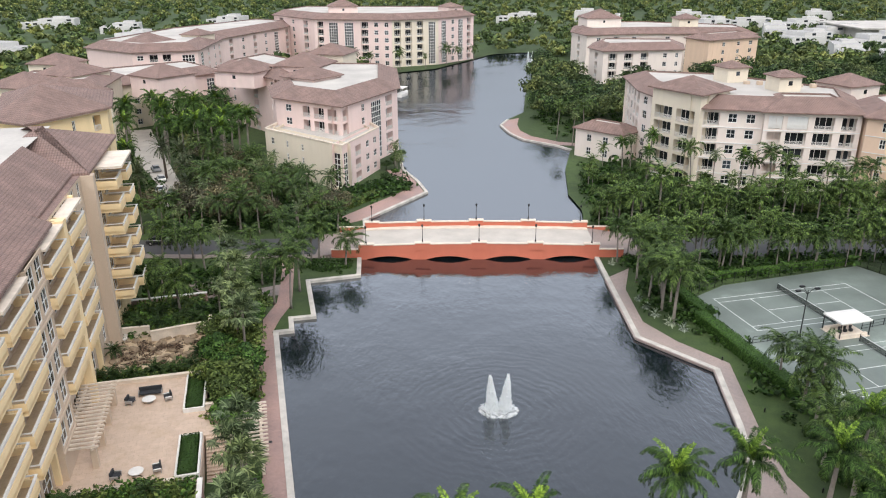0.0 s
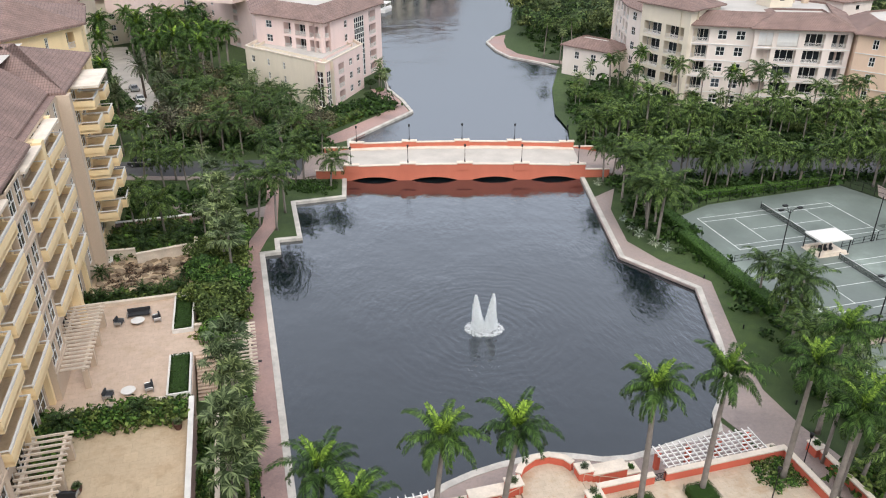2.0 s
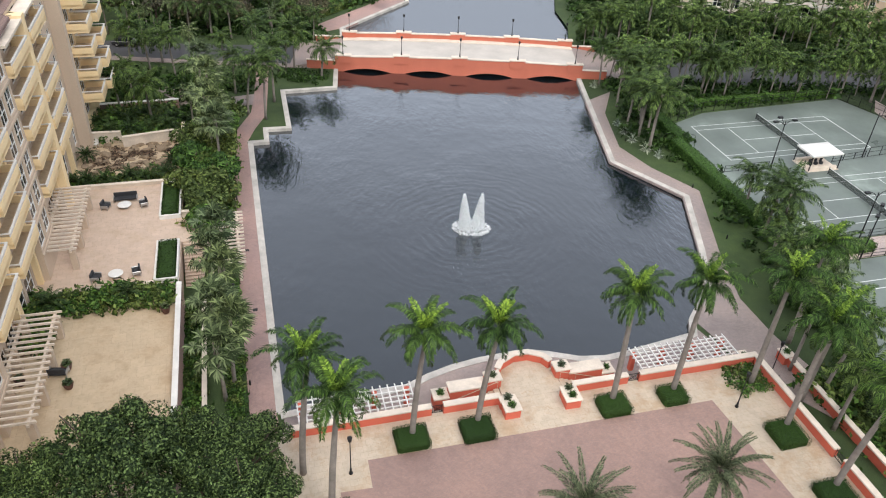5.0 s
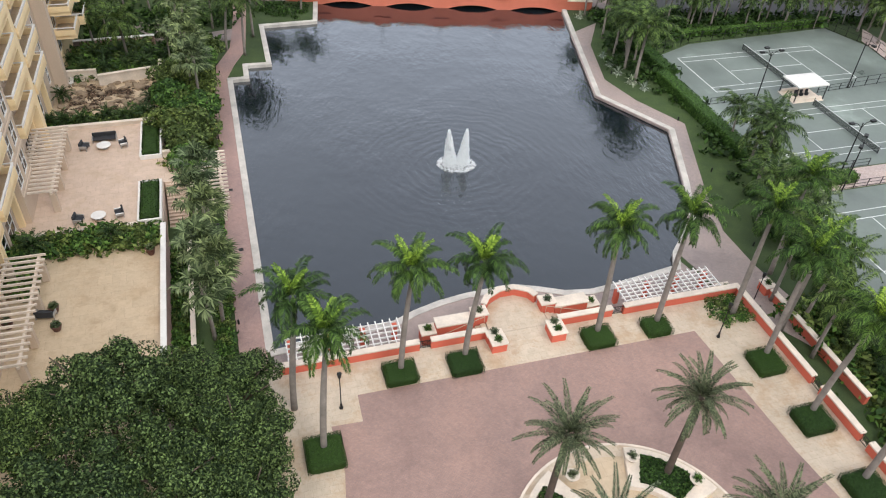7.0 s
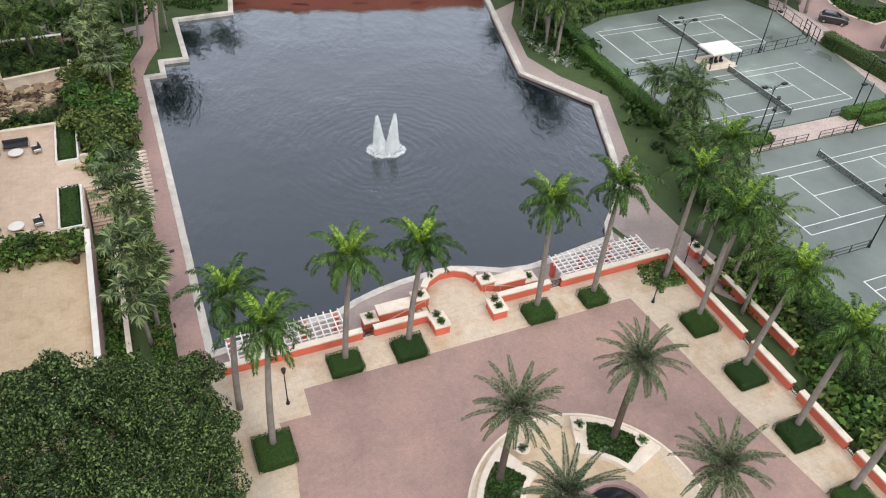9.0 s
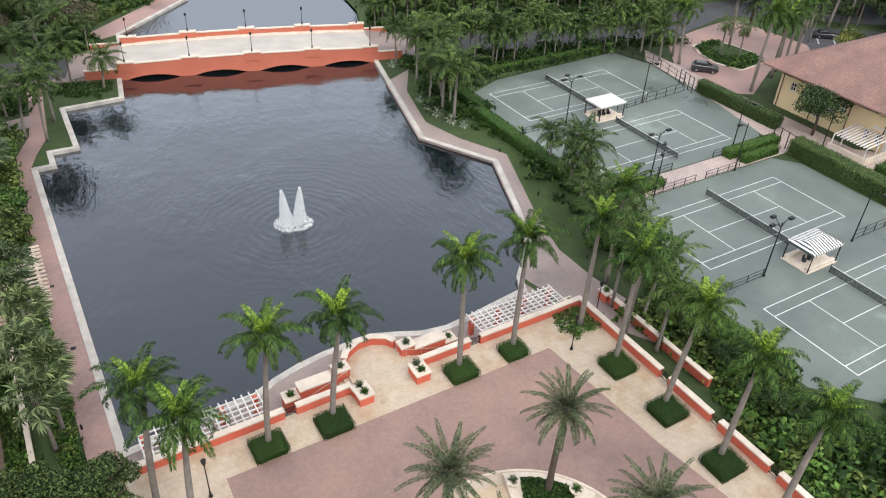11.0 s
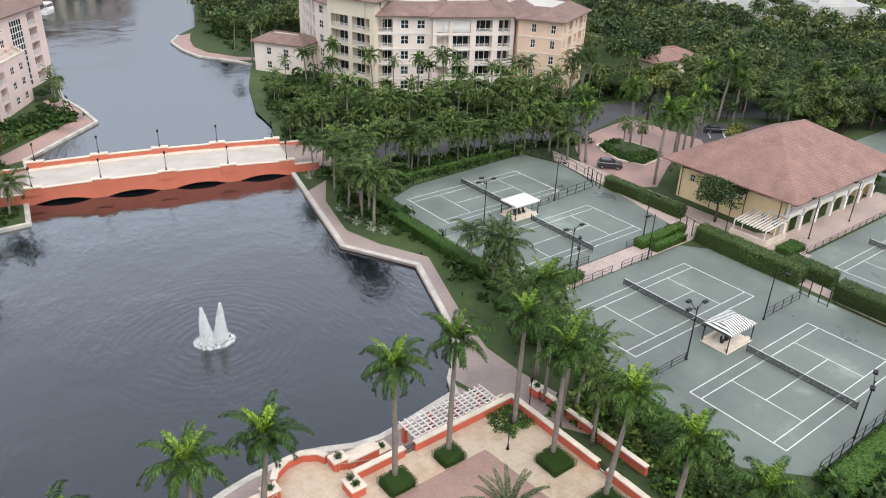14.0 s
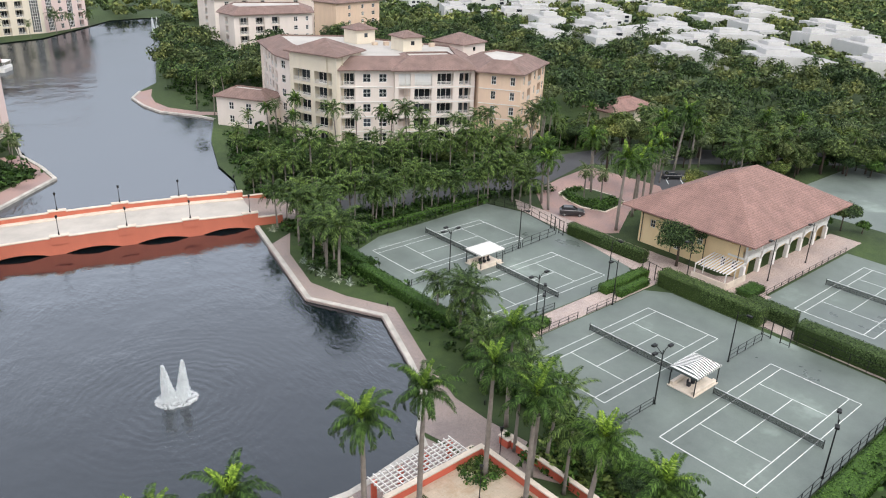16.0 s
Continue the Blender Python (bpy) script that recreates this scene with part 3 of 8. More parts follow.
def lamp_post(height, label, group):
    t = thing("street_lamp", label, "lamp", group=group)
    g = Geo()
    g.tube([(0, 0, 0), (0, 0, 0.12), (0, 0, 0.14), (0, 0, 0.5), (0, 0, 0.55)], [0.16, 0.16, 0.1, 0.085, 0.06], 10)
    part("base", g, t, material=M_BLACK)
    g = Geo()
    g.tube([(0, 0, 0.5), (0, 0, height - 0.45)], [0.05, 0.04], 8)
    part("pole", g, t, material=M_BLACK)
    g = Geo()
    g.tube([(0, 0, height - 0.5), (0, 0, height - 0.42), (0, 0, height - 0.08), (0, 0, height), (0, 0, height + 0.1)], [0.05, 0.13, 0.19, 0.2, 0.02], 8)
    part("lantern", g, t, "black lantern head", material=M_BLACK)
    return t


for y, tall_ in ((BYN + 0.18, 3.1), (BYF - 0.18, 3.0)):
    master = None
    for i in range(5):
        x = BX0 + 1.2 + (BX1 - BX0 - 2.4) * i / 4
        m = pose(x, y, deck_z(x) + 1.32)
        if master is None:
            master = lamp_post(tall_, "slim black lamp post on a bridge pier", "lamps on the bridge")
            master.matrix_basis = m
        else:
            copy_thing(master, m)

# ---- tennis courts ----
slab("court_floor", [(55.5, 24), (60, 19.3), (88, 19.3), (92, 23), (92, 53), (89.5, 56), (64.5, 56), (58.5, 50), (55.5, 42)], 0.04, M_COURT, "wet grey-green clay tennis court floor", "court", at=PLAN_TURN)
slab("court_floor", [(60.8, 62), (66, 60), (92, 60), (96, 64), (97, 76), (99, 90), (96.5, 97.5), (70, 96), (63, 93), (60.8, 88)], 0.04, M_COURT, "wet grey-green clay tennis court floor", "court", at=PLAN_TURN)
slab("court_floor", [(98.5, 20), (130, 20), (130, 43.5), (98.5, 43.5)], 0.04, M_COURT, "wet grey-green clay court beyond the hedge", "court", at=PLAN_TURN)
slab("court_floor", [(146, 42), (186, 42), (186, 66), (146, 66)], 0.04, M_COURT, "grey-green court behind the clubhouse", "court", at=PLAN_TURN)
slab("pavement", [(64, 56.2), (99, 56.2), (99, 59.8), (64, 59.8)], 0.05, M_PATH, "pinkish path between the court fences", at=PLAN_TURN)
slab("pavement", [(92.3, 19), (94.2, 19), (98, 78), (103, 80), (103, 96), (99.5, 92), (97.5, 76), (94, 60)], 0.052, M_PATH, "pink path behind the courts", at=PLAN_TURN)
slab("pavement", [(99, 44), (137, 44), (137, 49.5), (106, 49.5), (99, 56)], 0.05, M_PATH, "pink paved strip before the clubhouse arcade", at=PLAN_TURN)
slab("pavement", [(95, 43), (103, 43), (103, 82), (99, 82)], 0.049, M_PATH, "pink paved yard beside the clubhouse", at=PLAN_TURN)


def tennis_court(u, v, label):
    """u, v: the low corner; 23.77 along u and 10.97 along v."""
    t = thing("tennis_court", label, "tennis court", PLAN_TURN @ pose(u, v, 0.04), "tennis courts", "structure")
    Lc, Wc, w = 23.77, 10.97, 0.05

    def line(a0, a1, b0, b1):
        g = Geo()
        g.box(a0, a1, b0, b1, 0.0, 0.006)
        part("line", g, t, material=M_LINE)
    for b in (0, 1.37, Wc - 1.37, Wc):
        line(-w if b in (0, Wc) else 0, Lc + w if b in (0, Wc) else Lc, b - w, b + w)
    for a in (0, Lc):
        line(a - w * 1.3, a + w * 1.3, 0, Wc)
    for a in (Lc / 2 - 6.4, Lc / 2 + 6.4):
        line(a - w, a + w, 1.37, Wc - 1.37)
    line(Lc / 2 - 6.4, Lc / 2 + 6.4, Wc / 2 - w, Wc / 2 + w)
    net = thing("tennis_net", "dark tennis net with white band between posts", "net", PLAN_TURN @ pose(u + Lc / 2, v, 0.04), "tennis nets")
    for b in (-0.9, Wc + 0.9):
        g = Geo()
        g.tube([(0, b, 0), (0, b, 1.1)], 0.05, 8)
        part("post", g, net, material=M_BLACK)
    g = Geo()
    for i in range(26):
        b = -0.9 + (Wc + 1.8) * i / 25
        g.box(-0.012, 0.012, b - 0.012, b + 0.012, 0.05, 0.93)
    for i in range(9):
        g.box(-0.015, 0.015, -0.88, Wc + 0.88, 0.06 + 0.1 * i, 0.075 + 0.1 * i)
    g.box(-0.004, 0.004, -0.85, Wc + 0.85, 0.05, 0.9)
    part("mesh", g, net, material=M_NET)
    g = Geo()
    g.box(-0.025, 0.025, -0.9, Wc + 0.9, 0.9, 0.97)
    part("band", g, net, "white net band", material=M_LINE)


for u, v in ((61.1, 22.7), (61.4, 41.2), (65.2, 62.9), (65.6, 80.8), (102.3, 28.2)):
    tennis_court(u, v, "white-lined tennis court on wet green clay")

# ---- clubhouse ----
def hip_roof(u0, u1, v0, v1, z, rise, thick=0.25, ridge=None):
    """A hip roof over a rectangle with its ridge along u."""
    g = Geo()
    h = (v1 - v0) / 2 if ridge is None else ridge
    vm = (v0 + v1) / 2
    e = [(u0, v0), (u1, v0), (u1, v1), (u0, v1)]
    lo, hi = [(x, y, z - thick) for x, y in e], [(x, y, z) for x, y in e]
    a, b = (u0 + h, vm, z + rise), (u1 - h, vm, z + rise)
    for i in range(4):
        j = (i + 1) % 4
        g.quad(lo[i], lo[j], hi[j], hi[i])
    g.quad(hi[0], hi[1], b, a)
    g.quad(hi[1], hi[2], b)
    g.quad(hi[2], hi[3], a, b)
    g.quad(hi[3], hi[0], a)
    g.quad(*reversed(lo))
    return g


slab("kerb", [(87.0, 118.4), (86.0, 114.6), (86.1, 109.6), (88.9, 105.3), (96.2, 108.1), (96.6, 113), (95.0, 117.7), (91.2, 120.3)], 0.12, M_CREAM, "pale kerb round the drive island", "kerb")
slab("lawn", [(87.4, 118.1), (86.4, 114.6), (86.5, 109.8), (89.1, 105.8), (95.8, 108.4), (96.2, 113), (94.7, 117.4), (91.2, 119.8)], 0.15, M_GRASS, "small green island in the paved drive", "lawn", 0.2)

# ---- buildings: walls with real openings ----
_cache = {}


def lattice(xs, zs, y0, y1):
    """A flat grille in one piece: every second column and row of the grid is solid."""
    g = Geo()
    nx, nz = len(xs), len(zs)
    for y in (y0, y1):
        g.v += [(x, y, z) for z in zs for x in xs]
    o = nx * nz
    solid = {(i, k) for i in range(nx - 1) for k in range(nz - 1) if i % 2 == 0 or k % 2 == 0}
    for i, k in solid:
        a, b, c, d = k * nx + i, k * nx + i + 1, (k + 1) * nx + i + 1, (k + 1) * nx + i
        g.f += [(a, b, c, d), (d + o, c + o, b + o, a + o)]
        for (p, q), n in (((a, b), (i, k - 1)), ((b, c), (i + 1, k)), ((c, d), (i, k + 1)), ((d, a), (i - 1, k))):
            if n not in solid:
                g.f.append((q, p, p + o, q + o))
    return g


def framed(w, h, kind):
    """Window frame and pane meshes; x along the wall, y into it, z up from the sill."""
    key = (round(w, 2), round(h, 2), kind)
    if key in _cache:
        return _cache[key]
    t, d = 0.13, 0.08
    nx = {'w': 2, 'l': max(2, round(w / 1.3)), 'g': max(2, round(w / 1.0))}.get(kind, 2)
    nz = {'w': 2, 'l': 1, 'g': max(2, round(h / 1.3))}.get(kind, 1)
    b = 0.2 if kind == 'g' else 0.1
    xs = [0, t] + [w * i / nx + e * b / 2 for i in range(1, nx) for e in (-1, 1)] + [w - t, w]
    zs = [0, t] + [h * i / nz + e * b / 2 for i in range(1, nz) for e in (-1, 1)] + [h - t, h]
    g = lattice(xs, zs, 0, d)
    p = Geo()
    p.box(0.02, w - 0.02, d * 0.5, d * 0.5 + 0.03, 0.02, h - 0.02)
    _cache[key] = g.mesh("window_frame", M_FRAME), p.mesh("pane", M_GLASS)
    return _cache[key]


def rail_mesh(w, style):
    key = (round(w, 2), style)
    if key not in _cache:
        g = Geo()
        if style == "bars":
            n = max(3, int(w / 0.16))
            xs = [w * i / n + e for i in range(n + 1) for e in (-0.02, 0.02)]
            g = lattice(xs, [0.08, 0.14, 1.0, 1.07], 0.0, 0.05)
        else:
            g.box(0, w, 0.0, 0.12, 0.0, 0.95)
            g.box(-0.03, w + 0.03, -0.04, 0.16, 0.95, 1.05)
        _cache[key] = g.mesh("railing", M_WHITE)
    return _cache[key]


def facade(parent, P, Q, z0, z1, openings, material, thick=0.3):
    """A wall from P to Q with its outside on the right; openings are (s0, s1, za, zb, kind)."""
    P, Q = Vector((*P, 0)), Vector((*Q, 0))
    length = (Q - P).length
    d = (Q - P) / length
    inward = Vector((-d.y, d.x, 0))
    ang = math.degrees(math.atan2(d.y, d.x))
    ops = [o for o in openings if o[0] > 0.1 and o[1] < length - 0.1 and o[2] >= z0 and o[3] < z1]
    xs = sorted({0, length, *(o[0] for o in ops), *(o[1] for o in ops)})
    zs = sorted({z0, z1, *(o[2] for o in ops), *(o[3] for o in ops)})

    def at(s, z, depth=0.0):
        return P + d * s + inward * depth + Vector((0, 0, z))
    g = Geo()
    for i in range(len(xs) - 1):
        xm = (xs[i] + xs[i + 1]) / 2
        run = None
        for k in range(len(zs) - 1):
            zm = (zs[k] + zs[k + 1]) / 2
            hole = any(o[0] < xm < o[1] and o[2] < zm < o[3] for o in ops)
            if hole:
                if run is not None:
                    g.quad(at(xs[i], run), at(xs[i + 1], run), at(xs[i + 1], zs[k]), at(xs[i], zs[k]))
                run = None
            elif run is None:
                run = zs[k]
        if run is not None:
            g.quad(at(xs[i], run), at(xs[i + 1], run), at(xs[i + 1], z1), at(xs[i], z1))
    for s0, s1, za, zb, kind in ops:
        dp = 1.7 if kind == 'l' else 0.22
        for a, b in (((s0, za), (s1, za)), ((s1, za), (s1, zb)), ((s1, zb), (s0, zb)), ((s0, zb), (s0, za))):
            g.quad(at(*a), at(*b), at(*b, dp), at(*a, dp))
        g.quad(at(s0, za, dp + 0.15), at(s1, za, dp + 0.15), at(s1, zb, dp + 0.15), at(s0, zb, dp + 0.15))
    g.quad(at(0, z0, thick + 2.2), at(length, z0, thick + 2.2), at(length, z1, thick + 2.2), at(0, z1, thick + 2.2))
    part("wall", g, parent, material=material)
    for s0, s1, za, zb, kind in ops:
        dp = 1.7 if kind == 'l' else 0.2
        fr, pn = framed(s1 - s0, zb - za, kind)
        o = at(s0, za, dp - 0.08)
        w = part("window", fr, parent, at=pose(o.x, o.y, o.z, 0, 0, ang))
        part("pane", pn, w, "dark reflecting glass")
        if kind == 'l':
            o = at(s0, za, 0.08)
            part("railing", rail_mesh(s1 - s0, "bars"), parent, "white balcony railing", at=pose(o.x, o.y, o.z, 0, 0, ang))


def columns(length, z0, h, storeys, cols, first=0):
    out = []
    for f, w, kind in cols:
        c = f * length
        for k in range(first, storeys):
            z = z0 + k * h
            if kind == 'l':
                out.append((c - w / 2, c + w / 2, z + 0.15, z + h - 0.45, 'l'))
            elif kind == 'w':
                out.append((c - w / 2, c + w / 2, z + 0.95, z + h - 0.55, 'w'))
            elif kind == 'g' and k == first:
                out.append((c - w / 2, c + w / 2, z + 0.6, z0 + storeys * h - 0.8, 'g'))
    return out


def skirt_roof(parent, poly, z, over, run, rise, tile, flat=True):
    """Tiled slopes round the edge of a flat white roof."""
    e, i = inset(poly, -over), inset(poly, run)
    g = Geo()
    n = len(e)
    for k in range(n):
        j = (k + 1) % n
        g.quad((*e[k], z), (*e[j], z), (*i[j], z + rise), (*i[k], z + rise))
        g.quad((*e[k], z - 0.3), (*e[j], z - 0.3), (*e[j], z), (*e[k], z))
        g.quad((*e[j], z - 0.3), (*e[k], z - 0.3), (*poly[k], z - 0.25), (*poly[j], z - 0.25))
        g.quad((*i[k], z + rise), (*i[j], z + rise), (*i[j], z + rise - 0.5), (*i[k], z + rise - 0.5))
    part("roof", g, parent, "weathered brown barrel tiles", material=tile)
    if flat:
        g = Geo()
        g.quad(*[(x, y, z + rise - 0.45) for x, y in i])
        part("flat_roof", g, parent, "white flat roof membrane", material=M_DECKROOF)


def building(name, label, poly, z0, h, storeys, material, edges, roof=None, at=None, extra=0.8, mats=None, top=None):
    t = thing(name, label, "building", at)
    poly = list(poly)
    zt = z0 + h * storeys + extra
    for k, P in enumerate(poly):
        Q = poly[(k + 1) % len(poly)]
        length = math.dist(P, Q)
        cols = edges.get(k, [])
        facade(t, P, Q, z0, zt, columns(length, z0, h, storeys, cols), (mats or {}).get(k, material))
    if roof:
        skirt_roof(t, poly, zt, *roof)
    else:
        g = Geo()
        g.quad(*[(x, y, zt - 0.6) for x, y in poly])
        part("flat_roof", g, t, "pale flat roof terrace", material=M_DECKROOF)
        g, i = Geo(), inset(poly, 0.35)
        o = inset(poly, -0.12)
        for k in range(len(poly)):
            j = (k + 1) % len(poly)
            g.loft([[(*o[k], zt - 0.25), (*i[k], zt - 0.65), (*i[k], zt + 0.05), (*o[k], zt + 0.05)], [(*o[j], zt - 0.25), (*i[j], zt - 0.65), (*i[j], zt + 0.05), (*o[j], zt + 0.05)]])
        part("parapet", g, t, "white parapet coping", material=M_CREAM)
    return t, zt


def cupola(parent, x, y, w, z0, z1, material, tile, turn=0):
    """A roof-top block with a small hip roof."""
    m = pose(x, y, 0, 0, 0, turn)
    g = Geo()
    g.box(-w / 2, w / 2, -w / 2, w / 2, z0, z1)
    b = part("roof_tower", g, parent, "stuccoed roof tower", at=m, material=material)
    part("roof", hip_roof(-w / 2 - 0.6, w / 2 + 0.6, -w / 2 - 0.6, w / 2 + 0.6, z1 + 0.25, w * 0.24, 0.25), b, "brown tiled hip", material=tile)
    g = Geo()
    g.box(-0.5, 0.5, -w / 2 - 0.04, -w / 2 - 0.005, z1 - 1.8, z1 - 0.8)
    part("vent", g, b, "small dark louvre", material=M_GLASS)


# the long house across the street, right of the canal
B_CORE = [(51.5, 214), (49.8, 190.3), (51.5, 181), (57.5, 166.5), (69.6, 163.2), (90, 161.2), (97, 180), (74, 207)]
B_RIGHT = [(69.6, 161.9), (88.8, 158.2), (92, 173), (72.6, 176)]
B_PEACH = [(88.9, 156.4), (96.4, 149.6), (111.5, 162.5), (104, 176), (93, 172)]
B_TOWER = [(49.2, 177.4), (56.6, 165.4), (65.6, 173.2), (58.2, 185.2)]
BH, BTOP = 3.5, 18.0
tB = thing("apartment_building", "five-storey blush stucco apartment house with loggias and brown tiled roofs", "building")


def wing(parent, poly, top, edges, mats, storeys=5):
    """Walls of one block of a house, with the openings of each edge."""
    for k, a in enumerate(poly):
        b = poly[(k + 1) % len(poly)]
        facade(parent, a, b, 0, top, columns(math.dist(a, b), 0, BH, storeys, edges.get(k, [])), mats.get(k, M_BLUSH))


wing(tB, B_CORE, BTOP, {0: [(0.12, 2.2, 'w'), (0.3, 2.4, 'l'), (0.5, 2.2, 'w'), (0.68, 2.6, 'l'), (0.88, 3.2, 'l')], 1: [(0.3, 2.2, 'w'), (0.72, 1.1, 'w')],
                        3: [(0.17, 3.3, 'l'), (0.52, 1.9, 'w'), (0.82, 1.9, 'w')]}, {})
wing(tB, B_RIGHT, BTOP + 0.05, {0: [(0.12, 2.9, 'l'), (0.35, 4.2, 'l'), (0.625, 3.9, 'l'), (0.875, 2.9, 'l')], 3: [(0.85, 1.2, 'w')]}, {})
wing(tB, B_PEACH, BTOP - 0.1, {0: [(0.35, 1.2, 'w'), (0.8, 1.2, 'w')], 1: [(0.12, 1.2, 'w'), (0.34, 2.6, 'l'), (0.56, 1.3, 'w'), (0.76, 2.8, 'l'), (0.92, 1.3, 'w')]}, {k: M_PEACH for k in range(5)})
wing(tB, B_TOWER, 20.9, {0: [(0.26, 5.2, 'l'), (0.72, 5.2, 'l')], 1: [(0.2, 1.4, 'l')]}, {k: M_CREAMWALL for k in range(4)})
skirt_roof(tB, B_CORE, BTOP, 0.9, 4.2, 2.4, M_ROOF)
skirt_roof(tB, B_RIGHT, BTOP + 0.05, 0.9, 4.4, 2.5, M_ROOF)
skirt_roof(tB, B_PEACH, BTOP - 0.1, 0.9, 4.0, 2.3, M_ROOF)
g, e = Geo(), inset(B_TOWER, -1.0)
peak = (57.4, 175.3, 23.9)
for k in range(4):
    j = (k + 1) % 4
    g.quad((*e[k], 21.1), (*e[j], 21.1), peak)
    g.quad((*e[k], 20.8), (*e[j], 20.8), (*e[j], 21.1), (*e[k], 21.1))
g.quad(*[(x, y, 20.8) for x, y in reversed(e)])
part("roof", g, tB, "brown tiled pyramid roof", material=M_ROOF)
for a, b, wall in ((B_RIGHT[0], B_RIGHT[1], BTOP), (B_CORE[3], B_CORE[4], BTOP), (B_PEACH[0], B_PEACH[1], BTOP)):
    for k in range(1, 5):
        d = (Vector(b) - Vector(a)).normalized()
        n_ = Vector((d.y, -d.x)) * 0.12
        g = Geo()
        q0, q1 = Vector(a) + n_ * 0.5, Vector(b) + n_ * 0.5
        g.beam((*q0, k * BH - 0.08), (*q1, k * BH - 0.08), 0.12, 0.16)
        part("string_course", g, tB, "white string course", material=M_FRAME)
d = (Vector(B_RIGHT[1]) - Vector(B_RIGHT[0])).normalized()
for f, w in ((0.12, 2.9), (0.35, 4.2)):
    q0 = Vector(B_RIGHT[0]) + d * (f * 19.55 - w / 2 + 0.05) + Vector((-d.y, d.x)) * 0.3
    g = Geo()
    g.beam((*q0, 15.75), (*(q0 + d * (w - 0.1)), 15.75), 0.06, 2.7)
    part("shutter", g, tB, "closed pale roller shutter", material=M_FRAME)
cupola(tB, 72.5, 192.5, 5.8, 18, 23.4, M_CREAMWALL, M_ROOF, 15)
cupola(tB, 79.6, 178, 5.6, 18, 23.2, M_CREAMWALL, M_ROOF, 10)
cupola(tB, 99, 186, 10, 15, 20.2, M_BLUSH, M_ROOF, 25)
for k in range(6):
    g = Geo()
    g.soft_box(74 + k * 2.7, 75.3 + k * 2.7, 186.5 - k * 1.2, 187.6 - k * 1.2, 19.6, 20.7 + 0.2 * (k % 2), 0.05)
    part("roof_unit", g, tB, "small grey roof unit", material=M_TAN)

# the pink house on the canal's far left bank
tA, zA = building("apartment_building", "pale pink stucco apartment house with tall gridded windows beside the canal",
                  [(-41.5, 187.6), (-23.7, 175), (-12.1, 202.1), (-15, 238), (-42, 240), (-46, 204)], 0, 3.25, 5, M_PALEPINK,
                  {0: [(0.2, 2.0, 'w'), (0.48, 2.3, 'l'), (0.67, 3.3, 'l'), (0.88, 3.4, 'l')],
                   1: [(0.06, 2.2, 'l'), (0.36, 1.5, 'w'), (0.59, 5.2, 'g'), (0.83, 3.6, 'l')], 5: [(0.25, 1.6, 'w'), (0.7, 2.0, 'l')], 2: [(0.2, 2, 'w'), (0.5, 2, 'l')]},
                  (0.9, 5.0, 2.4, M_ROOF))
tA2, zA2 = building("terrace_house", "cream three-storey wing with a roof terrace and gridded corner window",
                    [(-43.2, 181), (-22.2, 162.9), (-15.6, 182.5), (-19, 190), (-40, 196)], 0, 3.1, 3, M_CREAMWALL,
                    {0: [(0.3, 0.8, 'w'), (0.5, 0.8, 'w'), (0.1, 1.2, 'w'), (0.93, 2.2, 'g')], 1: [(0.13, 4.0, 'g'), (0.4, 3.0, 'l'), (0.66, 1.8, 'w'), (0.87, 1.8, 'w')]}, None, mats={1: M_PALEPINK}, extra=1.3)
cupola(tA, -35, 205, 11, 16, 19.6, M_PALEPINK, M_ROOF, -33)

# houses behind, left of the canal
building("apartment_building", "pink stucco apartment block with brown tiled roofs", [(-72, 246), (-46, 218), (-40, 244), (-62, 272)], 0, 3.2, 5, M_PALEPINK,
         {0: [(0.25, 1.5, 'w'), (0.6, 2.4, 'l'), (0.85, 1.5, 'w')]}, (0.9, 4.0, 2.2, M_ROOF))
building("apartment_building", "long pink stucco apartment house with tall gridded windows",
         [(-113.5, 282), (-91.8, 290), (-95, 335), (-76, 404), (-100, 420), (-128, 360), (-138, 300)], 0, 3.3, 5, M_PALEPINK,
         {0: [(0.12, 2.2, 'w'), (0.32, 3, 'l'), (0.52, 3, 'l'), (0.85, 4.5, 'g')], 1: [(0.15, 4.2, 'g'), (0.4, 3, 'l'), (0.65, 2, 'w'), (0.85, 3, 'l')],
          2: [(0.1, 3, 'l'), (0.25, 2, 'w'), (0.4, 3, 'l'), (0.55, 2, 'w'), (0.7, 4, 'g'), (0.86, 3, 'l')]}, (0.9, 5, 2.6, M_ROOF))
building("apartment_building", "pink stucco block with small windows and roof terrace", [(-101, 226), (-91, 236), (-75, 258), (-90, 276), (-118, 250)], 0, 3.2, 4, M_PALEPINK,
         {0: [(0.3, 2.4, 'l'), (0.7, 1.6, 'w')], 1: [(0.2, 0.6, 'w'), (0.5, 0.6, 'w'), (0.85, 3, 'g')]}, (0.9, 4, 2.2, M_ROOF), mats={0: M_CREAMWALL})
building("apartment_building", "cream stucco house with stepped tiled roofs", [(-110, 196), (-92, 203), (-96, 228), (-125, 226)], 0, 3.2, 5, M_CREAMWALL,
         {0: [(0.3, 2, 'w'), (0.7, 2, 'w')], 1: [(0.4, 2.4, 'l')]}, (0.9, 4, 2.2, M_ROOF))
